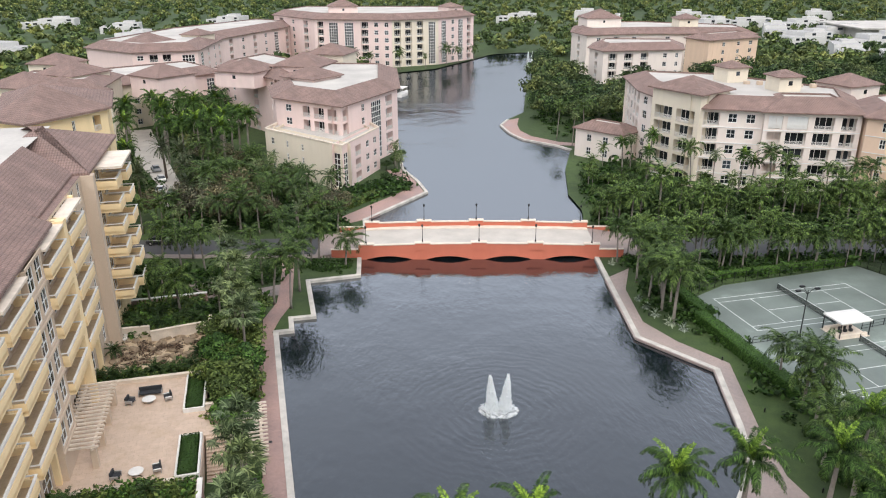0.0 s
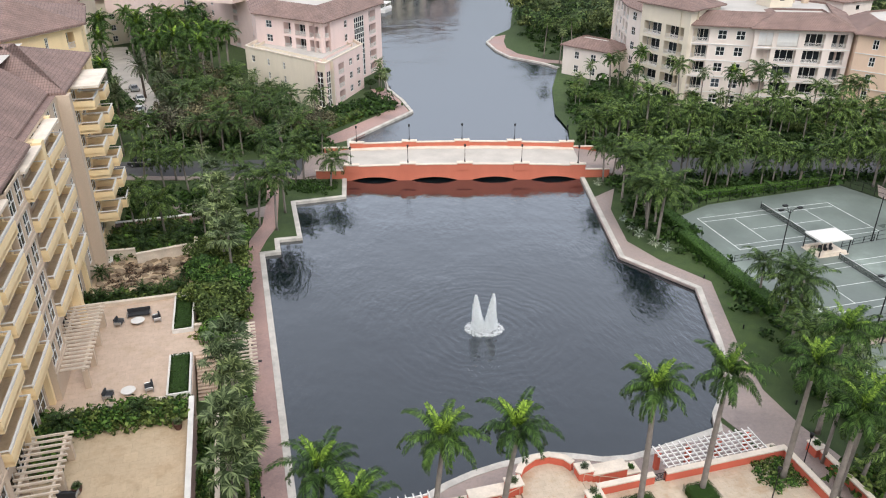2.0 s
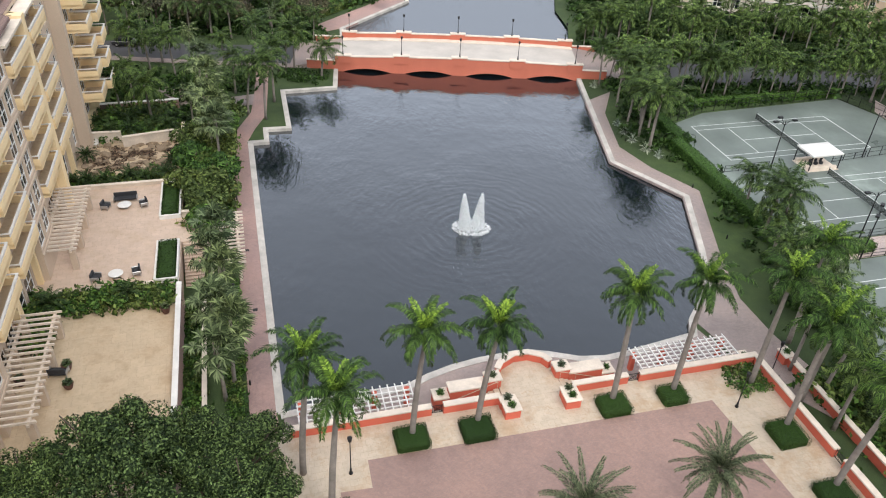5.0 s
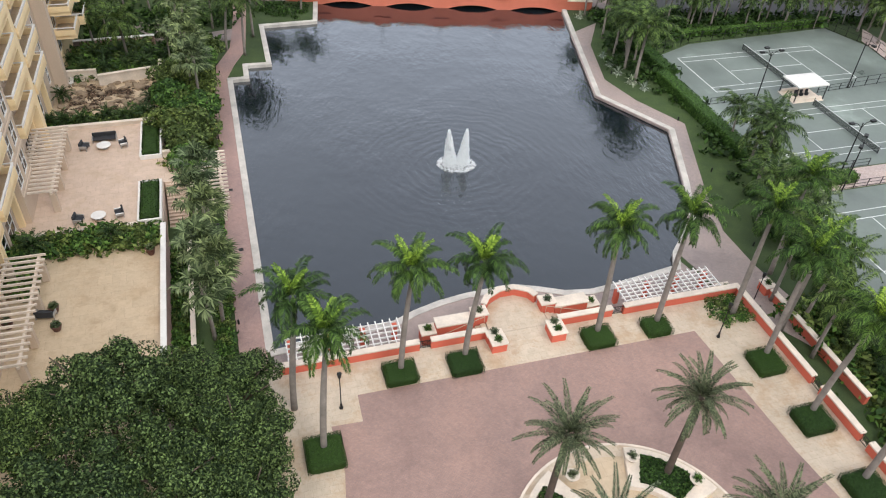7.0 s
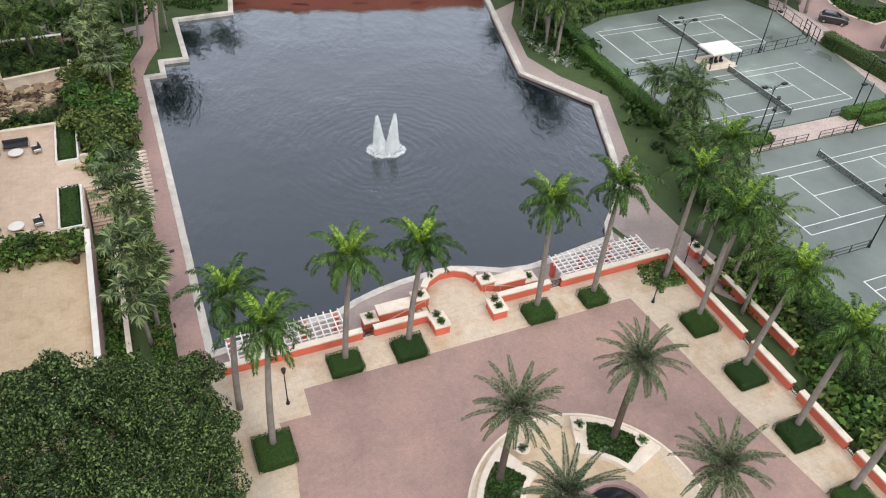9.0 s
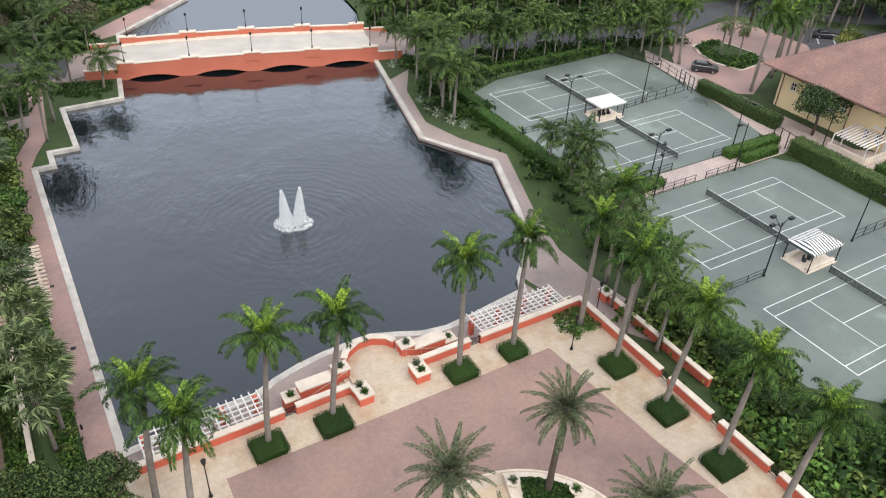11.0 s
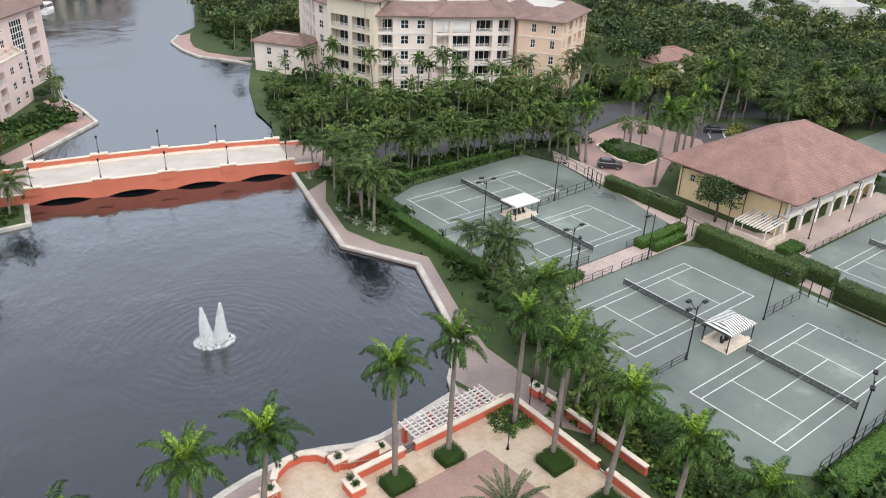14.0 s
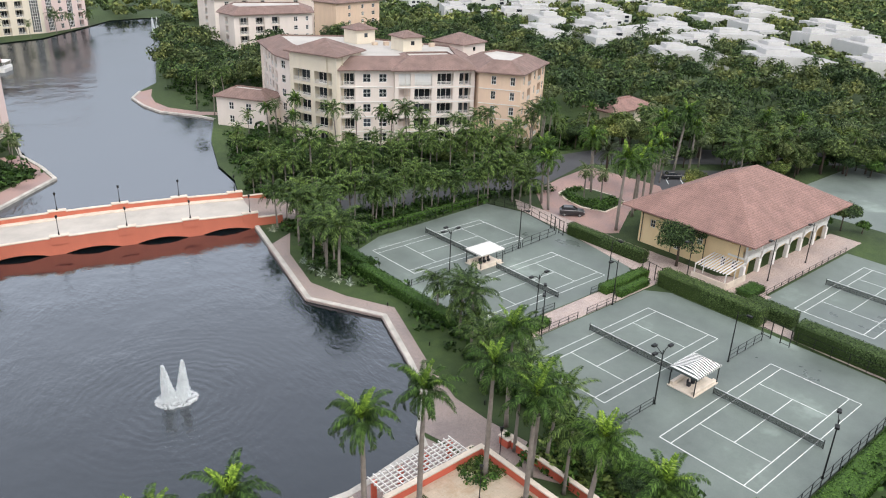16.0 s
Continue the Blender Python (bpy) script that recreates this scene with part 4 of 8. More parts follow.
tD, zD = building("apartment_building", "six-storey pale pink apartment house at the canal bend",
                  [(-88, 410), (-62, 378), (-24, 371), (-2, 382), (16, 404), (12, 440), (-80, 445)], 0, 3.55, 6, M_PALEPINK,
                  {0: [(0.2, 4, 'l'), (0.5, 2, 'w'), (0.8, 4, 'l')], 1: [(0.08, 3, 'l'), (0.25, 4.5, 'g'), (0.45, 4.5, 'g'), (0.65, 3.6, 'l'), (0.8, 2, 'w'), (0.93, 2, 'w')],
                   2: [(0.12, 3.4, 'l'), (0.35, 3.4, 'l'), (0.6, 3.4, 'l'), (0.86, 3.8, 'g')], 3: [(0.15, 3.6, 'g'), (0.4, 2, 'w'), (0.62, 3.6, 'g'), (0.86, 3, 'l')]}, (1, 5, 2.6, M_ROOF), mats={2: M_CREAMWALL})
cupola(tD, -50, 395, 14, 21, 27, M_PALEPINK, M_ROOF, 10)
cupola(tD, 4, 404, 9, 21, 26, M_PALEPINK, M_ROOF, 40)
far_roofs = [(-114.5, 302.9, 13.3, 14, 19.2, M_CREAMWALL), (-100.6, 320.5, 9.4, 15, 20.2, M_CREAMWALL), (-82.7, 226, 13, 11, 17.2, M_PALEPINK), (-58.0, 228, 13.5, 14, 18.3, M_PALEPINK), (-41.8, 233.0, 14.5, 15, 19.2, M_PALEPINK), (-36.2, 252, 12.6, 12, 20.4, M_CREAMWALL),
             (-104.7, 217, 13.5, 14, 19.0, M_CREAMWALL), (-122, 244, 12, 12, 18.5, M_CREAMWALL), (-90.0, 180, 14.5, 0, 19.6, M_CREAMWALL), (-112, 205, 14, 0, 17.5, M_CREAMWALL)]
for x, y, w, z0, z1, wall in far_roofs:
    t = thing("roof_pavilion" if z0 else "apartment_building", "pale stucco roof pavilion with a brown tiled hip" if z0 else "cream stucco block with a brown tiled hip roof", "building", group="hip-roofed blocks")
    cupola(t, x, y, w, z0, z1, wall, M_ROOF, (x * 7 + y * 3) % 24 - 36)

# houses behind, right of the canal
tE, zE = building("apartment_building", "peach stucco apartment house with stepped roofs", [(60, 362), (64, 345), (92, 352), (140, 348), (142, 372), (100, 395), (66, 390)], 0, 3.3, 5, M_BLUSH,
                  {0: [(0.5, 2.4, 'l')], 1: [(0.2, 2, 'w'), (0.5, 2.8, 'l'), (0.8, 2, 'w')], 2: [(0.2, 2, 'w'), (0.4, 2.8, 'l'), (0.6, 2, 'w'), (0.85, 2, 'w')]}, (0.9, 5, 2.5, M_ROOF))
cupola(tE, 74, 370, 16, 17, 23, M_BLUSH, M_ROOF, 5)
cupola(tE, 112, 362, 9, 17, 23, M_CREAMWALL, M_ROOF, 5)
building("apartment_building", "pale peach apartment wing with white balconies", [(57, 300), (60, 288), (91, 293), (96, 312), (62, 316)], 0, 3.2, 5, M_BLUSH,
         {0: [(0.5, 2.4, 'l')], 1: [(0.12, 3.4, 'l'), (0.32, 3.4, 'l'), (0.52, 3, 'l'), (0.78, 1.6, 'w'), (0.93, 1.2, 'w')]}, (0.9, 4.5, 2.4, M_ROOF))
building("apartment_building", "peach stucco house end with tiled roof", [(112, 326), (138, 340), (132, 352), (106, 338)], 0, 3.2, 5, M_PEACH,
         {0: [(0.3, 1.6, 'w'), (0.6, 1.6, 'w'), (0.85, 2, 'w')]}, (0.9, 4, 2.2, M_ROOF))
tK, zK = building("pavilion", "low peach canal-side pavilion with tiled roof", [(35, 196), (45, 186), (51, 192), (41, 203)], 0, 3.4, 2, M_BLUSH, {0: [(0.3, 1.4, 'w'), (0.65, 1.6, 'w')], 3: [(0.5, 1.6, 'w')]}, (0.7, 3, 1.8, M_ROOF))
building("villa", "low cream villa with pinkish tiled roof among trees", [(133, 160), (151, 164), (149, 173), (131, 169)], 0, 3.2, 1, M_CREAMWALL, {0: [(0.2, 2, 'w'), (0.5, 2, 'w'), (0.8, 2, 'w')]}, (0.9, 5, 2.4, M_ROOF_PINK))

# the yellow house with the hip roof at the head of the long one
tG, zG = building("apartment_building", "yellow stucco apartment house with a brown hip roof", [(-74.5, 124.5), (-67.5, 121), (-60.5, 135.5), (-67, 152), (-86, 150)], 0, 3.35, 7, M_YELLOW,
                  {1: [(0.55, 0.7, 'w'), (0.85, 1.6, 'l')], 2: [(0.4, 2.4, 'l'), (0.8, 2, 'w')]}, None, extra=0.4)
g = Geo()
e = inset([(-74.5, 124.5), (-67.5, 121), (-60.5, 135.5), (-67, 152), (-86, 150)], -1.0)
peak = (-70.5, 133, 28.6)
for k in range(5):
    j = (k + 1) % 5
    g.quad((*e[k], 24.2), (*e[j], 24.2), peak)
    g.quad((*e[k], 23.85), (*e[j], 23.85), (*e[j], 24.2), (*e[k], 24.2))
g.quad(*[(x, y, 23.85) for x, y in reversed(e)])
part("roof", g, tG, "brown tiled hip roof", material=M_ROOF)

# ---- clubhouse ----
club = thing("clubhouse", "two-storey yellow clubhouse with rosy tiled hip roof and white arcade", "clubhouse", PLAN_TURN)
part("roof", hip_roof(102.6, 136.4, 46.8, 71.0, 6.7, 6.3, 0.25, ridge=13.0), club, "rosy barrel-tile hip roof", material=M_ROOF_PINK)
facade(club, (105.2, 68.6), (105.2, 49.6), 0, 5.2, [(7.0, 8.0, 0.9, 2.3, 'w'), (15.5, 16.3, 1.0, 2.6, 'w'), (17.4, 18.2, 1.0, 2.6, 'w'), (2, 3, 3.2, 4.6, 'w'), (11, 12, 3.2, 4.6, 'w')], M_YELLOW)
facade(club, (134, 68.6), (105.2, 68.6), 0, 6.4, [(4, 5.5, 1, 2.6, 'w'), (10, 11.5, 1, 2.6, 'w'), (17, 18.5, 1, 2.6, 'w')], M_YELLOW)
facade(club, (134, 49.6), (134, 68.6), 0, 6.4, [(4, 5.5, 1, 2.6, 'w'), (10, 11.5, 1, 2.6, 'w')], M_YELLOW)
facade(club, (105.2, 52.0), (134, 52.0), 0, 6.4, [(3 + 4.4 * k, 5.4 + 4.4 * k, 0.3, 2.8, 'l') for k in range(6)] + [(3 + 4.4 * k, 5.4 + 4.4 * k, 3.6, 5.8, 'w') for k in range(6)], M_YELLOW)
g = Geo()
g.box(105.1, 134, 49.3, 52, 3.2, 3.5)
part("balcony_floor", g, club, "white balcony slab", material=M_WHITE)
for k in range(7):
    u = 105.4 + k * 4.7
    g = Geo()
    g.soft_box(u - 0.35, u + 0.35, 48.95, 49.6, 0, 2.2, 0.04)
    part("column", g, club, "white arcade pier", material=M_WHITE)
    g = Geo()
    g.box(u - 0.12, u + 0.12, 49.1, 49.35, 3.5, 6.5)
    part("post", g, club, "white balcony post", material=M_WHITE)
    if k < 6:
        g, n, r = Geo(), 12, 2.0
        u0, u1 = u + 0.35, u + 4.35
        rings = []
        for i in range(n + 1):
            a0 = u0 + (u1 - u0) * i / n
            zz = 2.2 + 0.85 * math.sqrt(max(0.0, 1 - ((a0 - (u0 + u1) / 2) / r) ** 2))
            rings.append([(a0, 49.0, zz), (a0, 49.5, zz), (a0, 49.5, 3.55), (a0, 49.0, 3.55)])
        g.loft(rings)
        part("arch", g, club, "white arch", material=M_WHITE)
        part("railing", rail_mesh(4.35, "bars"), club, "white balustrade", at=pose(u + 0.15, 49.15, 3.5))
for v in (50.2, 56, 62, 68):
    g = Geo()
    g.tube([(104.95, v, 0), (104.95, v, 6.4)], 0.07, 8)
    part("downpipe", g, club, "dark brown downpipe", material=M_BLACK)
g = Geo()
g.box(105.4, 133.8, 52.3, 68.4, 6.3, 6.42)
part("ceiling", g, club, material=M_TAN)
aw = thing("awning", "white slatted awning on the clubhouse wall", "awning", PLAN_TURN)
for i in range(11):
    g = Geo()
    v = 48.9 + i * 0.52
    g.beam((105.0, v, 2.9), (99.6, v, 2.35), 0.22, 0.06)
    part("slat", g, aw, material=M_WHITE)
for u, v in ((99.7, 48.9), (99.7, 54.1), (102.3, 48.9), (102.3, 54.1)):
    g = Geo()
    g.box(u - 0.06, u + 0.06, v - 0.06, v + 0.06, 0, 2.5 + (u - 99.7) * 0.1)
    part("post", g, aw, material=M_WHITE)
g = Geo()
g.box(99.3, 99.5, 48.6, 54.4, 0, 1.1)
g.box(99.5, 105, 48.4, 48.6, 0, 1.1)
part("low_wall", g, aw, "cream low wall", material=M_CREAM)

# ---- the long yellow house beside the terraces ----
tF = thing("apartment_building", "seven-storey yellow stucco apartment house with white-railed balconies", "building", PLAN_TURN)
FH, FZ0, FU = 3.12, 2.5, -21.35
FTOP = 24.6


def f_windows(v_from, v_to, at_v, w):
    """Openings on a wall that runs from v_from up to v_to."""
    out = []
    for v in at_v:
        s = v - v_from
        for k in range(7):
            out.append((s - w / 2, s + w / 2, FZ0 + k * FH + 0.3, FZ0 + k * FH + 2.75, 'w'))
    return out


V0, V1, V2 = 22.0, 97.0, 118.0
glazing = f_windows(V0, V1, (25, 27.5, 36, 38.4, 45.9, 47.9, 91.2, 94.6), 1.7) + f_windows(V0, V1, (31.8, 41.8, 51.8, 55.2, 60.0, 63.4, 73.8, 77.4, 82.6, 86.4), 2.8)
facade(tF, (FU, V0), (FU, V1), 0, FTOP - 0.3, glazing, M_TAN)
facade(tF, (FU, V1), (-20.9, V1), 0, FTOP - 0.3, [], M_TAN)
facade(tF, (-20.9, V1), (-20.9, V2), 0, FTOP - 0.3, f_windows(V1, V2, (98.6, 100.4, 113, 115.5), 1.4) + f_windows(V1, V2, (104.2, 108.8), 2.8), M_YELLOW)
facade(tF, (-20.9, V2), (-45, V2), 0, FTOP - 0.3, [], M_YELLOW)
facade(tF, (-45, V2), (-45, V0), 0, FTOP - 0.3, [], M_YELLOW)
facade(tF, (-45, V0), (FU, V0), 0, FTOP - 0.3, [], M_YELLOW)


def balcony(v0, v1, u0, u1, z, parent):
    """A yellow parapet tray with a white rail, its back on the wall."""
    g = Geo()
    g.box(u0, u1, v0, v1, z - 0.25, z)
    g.box(u1 - 0.15, u1, v0, v1, z - 0.45, z + 0.7)
    g.box(u0, u1 - 0.15, v0, v0 + 0.15, z - 0.45, z + 0.7)
    g.box(u0, u1 - 0.15, v1 - 0.15, v1, z - 0.45, z + 0.7)
    b = part("balcony", g, parent, "yellow stucco balcony", material=M_YELLOW)
    g = Geo()
    g.box(u1 - 0.17, u1 + 0.02, v0, v1, z + 0.98, z + 1.08)
    for v in (v0, v1 - 0.12):
        g.box(u0, u1 - 0.17, v + 0.0, v + 0.12, z + 0.98, z + 1.08)
    n = max(4, int((v1 - v0) / 0.22))
    for i in range(n + 1):
        v = v0 + 0.05 + (v1 - v0 - 0.1) * i / n
        g.box(u1 - 0.12, u1 - 0.06, v - 0.05, v + 0.05, z + 0.7, z + 0.98)
    part("railing", g, b, "white balcony railing", material=M_WHITE)
    g = Geo()
    g.box(u0 + 0.01, u1 - 0.16, v0 + 0.16, v1 - 0.16, z + 0.004, z + 0.02)
    part("floor_tiles", g, b, "tan balcony tiles", material=M_SAND)


for v0, v1, u1 in ((28.6, 35.0, -19.8), (38.6, 45.0, -19.8), (50.0, 57.0, -19.8), (58.2, 65.2, -19.8), (71.9, 79.2, -19.8), (81.0, 88.6, -19.8)):
    for k in range(2, 7):
        balcony(v0, v1, FU, u1, FZ0 + k * FH, tF)
    g = Geo()
    g.box(FU, u1 - 0.1, v0 - 0.1, v1 + 0.1, FZ0 + 7 * FH - 0.75, FZ0 + 7 * FH - 0.5)
    part("balcony_roof", g, tF, "white balcony roof slab", material=M_CREAM)
    for v in (v0 - 0.55, v1 + 0.05):
        g = Geo()
        g.box(FU, FU + 0.55, v, v + 0.5, 0, FZ0 + 7 * FH - 0.3)
        part("pier", g, tF, "yellow stucco pier", material=M_YELLOW)
for k in range(1, 7):
    balcony(102.2, 106.4, -20.9, -18.3, FZ0 + k * FH, tF)
    balcony(106.6, 110.8, -20.9, -17.6, FZ0 + k * FH, tF)
g = Geo()
g.box(-20.9, -17.4, 101.8, 111.0, FZ0 + 7 * FH - 0.7, FZ0 + 7 * FH - 0.4)
part("balcony_roof", g, tF, "white balcony roof slab", material=M_CREAM)
for b0, b1, cols in ((65.85, 71.25, (67.2, 69.9)), (45.65, 49.35, (47.5,))):
    # a flush bay of white windows between two stacks of balconies
    bay = []
    for v in cols:
        for k in range(1, 7):
            bay.append((v - b0 - 1.05, v - b0 + 1.05, FZ0 + k * FH + 0.25, FZ0 + k * FH + 2.6, 'w'))
    facade(tF, (-20.25, b0), (-20.25, b1), 0, FZ0 + 7 * FH - 0.35, bay, M_TAN)
    for v in (b0, b1 - 0.2):
        g = Geo()
        g.box(FU, -20.26, v, v + 0.2, 0, FZ0 + 7 * FH - 0.35)
        part("bay_side", g, tF, material=M_TAN)
    for k in range(1, 8):
        g = Geo()
        g.box(-20.26, -20.16, b0 + 0.01, b1 - 0.01, FZ0 + k * FH - 0.38, FZ0 + k * FH - 0.1)
        part("string_course", g, tF, "tan string course", material=M_TAN)
g = Geo()
g.box(FU, FU + 1.4, 79.45, 80.75, 0, FZ0 + 7 * FH - 0.3)
part("pier", g, tF, "broad yellow stucco pier", material=M_YELLOW)
g = Geo()
g.box(FU + 0.01, -19.9, 96.3, 97.7, 0, FTOP - 0.32)
part("pier", g, tF, "tall tan stucco pier", material=M_TAN)
# roofs: a long skirt, a notch over the balconies, and a cross wing
g = Geo()
for (ua, va, ub, vb, run) in ((-20.4, V0 - 1, -20.4, 77.4, 6.0), (-22.2, 77.4, -22.2, 97.2, 4.6)):
    top = -27.2
    g.quad((ua, va, FTOP), (ub, vb, FTOP), (top, vb, 28.2), (top, va, 28.2))
    g.quad((ua, va, FTOP - 0.3), (ub, vb, FTOP - 0.3), (ub, vb, FTOP), (ua, va, FTOP))
    g.quad((ua, va, FTOP - 0.3), (ub, vb, FTOP - 0.3), (FU, vb, FTOP - 0.28), (FU, va, FTOP - 0.28))
g.quad((-20.4, 77.4, FTOP - 0.3), (-22.2, 77.4, FTOP - 0.3), (-22.2, 77.4, FTOP + 1.0), (-20.4, 77.4, FTOP))
g.quad((-27.2, V0 - 1, 28.2), (-27.2, V1, 28.2), (-27.2, V1, 27.6), (-27.2, V0 - 1, 27.6))
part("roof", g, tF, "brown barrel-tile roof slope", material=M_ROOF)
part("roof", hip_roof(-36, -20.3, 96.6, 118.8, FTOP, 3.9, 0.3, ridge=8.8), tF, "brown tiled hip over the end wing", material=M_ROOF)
g = Geo()
g.quad((-27.3, V0, 27.6), (-27.3, V2 - 6, 27.6), (-45, V2 - 6, 27.6), (-45, V0, 27.6))
part("flat_roof", g, tF, "white flat roof", material=M_DECKROOF)

# white walls and roofs of the far houses, distance haze greyed into their colour
M_HAZY_WHITE = stucco("hazy_white_stucco", (0.62, 0.61, 0.59))
M_FARROOF = plain("grey_white_roof", (0.45, 0.44, 0.425), 0.85, 0.1, 1.5, 0.25)
# ---- white houses far off ----
def white_house(label):
    t = thing("white_house", label, "house", group="white houses in the distance")
    for (x0, x1, y0, y1, z) in ((-11, 6, -6, 6, 6.0), (-4, 11, -5, 7, 8.6), (2, 8, -3, 3, 10.5)):
        g = Geo()
        g.box(x0, x1, y0, y1, 0, z)
        part("wall", g, t, material=M_HAZY_WHITE)
        g = Geo()
        g.box(x0 + 0.4, x1 - 0.4, y0 + 0.4, y1 - 0.4, z - 0.02, z + 0.12)
        part("flat_roof", g, t, "pale flat roof", material=M_FARROOF)
    for x, z in ((-9, 1), (-6, 1), (-9, 3.8), (-6, 3.8), (0, 1.2), (4, 1.2), (8, 1.2), (0, 4.2), (8, 4.2), (8, 6.6), (0, 6.6)):
        y = -6.05 if x < -4 else -5.05
        g = Geo()
        g.box(x, x + 1.8, y, y + 0.08, z, z + 1.5)
        part("window", g, t, "dark window", material=M_GLASS)
    for y in (-3, 1, 4):
        g = Geo()
        g.box(-11.05, -10.9, y, y + 1.6, 3.6, 5.0)
        part("window", g, t, "dark window", material=M_GLASS)
    return t


wh = white_house("white flat-roofed modern house among trees")
rng = random.Random(5)
spots = [(205, 640), (232, 600), (260, 570), (190, 560), (222, 520), (250, 500), (218, 470), (245, 440), (215, 410), (240, 385), (265, 400), (290, 440), (275, 350), (300, 320), (265, 300), (330, 290), (235, 290), (215, 268), (252, 262), (290, 262), (330, 250), (275, 228), (320, 215), (360, 260), (370, 215), (300, 190), (205, 300), (228, 330), (255, 330), (285, 300), (345, 330), (310, 400), (350, 380), (228, 232), (255, 205), (340, 180), (400, 300), (390, 340),
         (-150, 520), (-190, 480), (-120, 560), (-230, 560), (-170, 620), (-60, 600), (-300, 600), (-240, 420), (60, 640), (130, 660), (320, 660), (400, 560), (380, 440), (430, 380)]
for i, (x, y) in enumerate(spots):
    m = pose(x, y, 0, 0, 0, rng.choice((-20, 10, 160, 75)) + rng.uniform(-8, 8)) @ Matrix.Diagonal((rng.uniform(0.9, 1.4), rng.uniform(0.9, 1.2), rng.uniform(0.75, 1.05), 1))
    if i == 0:
        wh.matrix_basis = m
    else:
        copy_thing(wh, m)
g = Geo()
g.box(255, 420, 470, 520, 0, 9)
g.box(250, 425, 465, 525, 9, 9.8)
single("warehouse", g, M_DECKROOF, "long pale low building with a flat white roof", "building")

# ---- raised court in front ----
def P(u, v):
    return u * PS, v * PS


slab("plaza_floor", [(-1, 4), (43.1, 4), (43.1, 41.94), (-1, 41.94)], PZ, M_TRAV, "pale travertine border of the raised court", "floor", 2.3, at=PLAN_TURN)
slab("plaza_floor", [P(6.4, 39.6), P(37.7, 39.6), P(37.9, 37.2), P(38.7, 26), P(40.1, 16), P(40.2, 5), P(3.7, 5), P(3.7, 30), P(4.1, 32.6), P(3.8, 37), P(6.3, 36.9)], PZ + 0.02, M_PLAZA, "rosy paver carriage court, damp in patches", "floor", at=PLAN_TURN)
slab("plaza_floor", [(18.5, 41.95), (18.7, 44.6), (19.4, 45.6), (20.8, 46.3), (22.2, 46.3), (23.5, 45.6), (24.0, 44.6), (24.1, 41.95)], PZ + 0.008, M_TRAV, "pale stone landing above the lake steps", "floor", 2.0, at=PLAN_TURN)


def wall_run(name, pts, z0, z1, t, label, cope=0.14, material=None, cmat=None, group=""):
    """A low stuccoed wall along a line, with an overhanging coping."""
    w = thing(name, label, "wall", PLAN_TURN, group)
    part("wall_body", strip(pts, -t / 2, t / 2, z0, z1), w, material=material or M_CORAL)
    part("coping", strip(pts, -t / 2 - 0.09, t / 2 + 0.09, z1 + 0.002, z1 + cope), w, "cream coping", material=cmat or M_CREAM)
    return w


CW = "coral stucco garden wall with cream coping"
ft = 41.75
for a, b in ((0.6, 12.1), (13.1, 18.0), (24.6, 29.9), (31.0, 42.9)):
    wall_run("garden_wall", [(a, ft), (b, ft)], PZ - 1.9, PZ + 0.85, 0.38, CW)
for a, b in ((41.5, P(0, 31.6)[1]), (P(0, 30.5)[1], P(0, 25.5)[1]), (P(0, 24.6)[1], P(0, 19.3)[1]), (P(0, 18.4)[1], P(0, 12.5)[1]), (P(0, 11.6)[1], 5)):
    wall_run("garden_wall", [(42.75, a), (42.75, b)], PZ - 1.9, PZ + 0.85, 0.38, CW)
wall_run("garden_wall", [(18.8, 44.9), (19.4, 45.7), (20.8, 46.4), (22.2, 46.4), (23.4, 45.7), (23.8, 44.9)], 0, PZ + 0.8, 0.4, "curved coral stucco wall round the landing")
wall_run("garden_wall", [(47.4, 42.0), (47.4, 28.5)], -0.2, 0.95, 0.36, CW)
wall_run("garden_wall", [(44.6, 29.0), (44.6, 27.0)], -0.2, 0.75, 0.3, CW)


def gate(u, v, z, turn):
    t = thing("iron_gate", "small black wrought-iron gate in a garden wall", "gate", PLAN_TURN @ pose(u, v, z, 0, 0, turn), "iron gates")
    g = Geo()
    g.box(-0.55, 0.55, -0.02, 0.02, 0.08, 0.13)
    g.box(-0.55, 0.55, -0.02, 0.02, 0.85, 0.9)
    g.box(-0.55, -0.5, -0.02, 0.02, 0.0, 1.0)
    g.box(0.5, 0.55, -0.02, 0.02, 0.0, 1.0)
    part("gate_frame", g, t, material=M_BLACK)
    for i in range(6):
        g = Geo()
        x = -0.38 + i * 0.15
        g.box(x - 0.012, x + 0.012, -0.012, 0.012, 0.13, 0.85)
        part("bar", g, t, material=M_BLACK)
    g = Geo()
    g.beam((-0.5, 0, 0.12), (0.5, 0, 0.86), 0.03, 0.03)
    g.beam((-0.5, 0, 0.86), (0.5, 0, 0.12), 0.03, 0.03)
    part("brace", g, t, material=M_BLACK)


for u, v, r in ((12.6, ft, 0), (30.45, ft, 0), (42.75, P(0, 31.05)[1], 90), (42.75, P(0, 25.05)[1], 90), (42.75, P(0, 18.85)[1], 90)):
    gate(u, v, PZ, r)


def stairs(u0, u1, v0, v1, z0, z1, n, label):
    """Steps rising from u0 to u1 (or along v when u0 == u1 is not wanted)."""
    t = thing("stairs", label, "stairs", PLAN_TURN)
    for i in range(n):
        a, b = u0 + (u1 - u0) * i / n, u0 + (u1 - u0) * (i + 1) / n
        g = Geo()
        g.box(min(a, b), max(a, b), v0, v1, z0 - 0.1, z0 + (z1 - z0) * (i + 1) / n)
        part("step", g, t, material=M_TRAV)
    return t


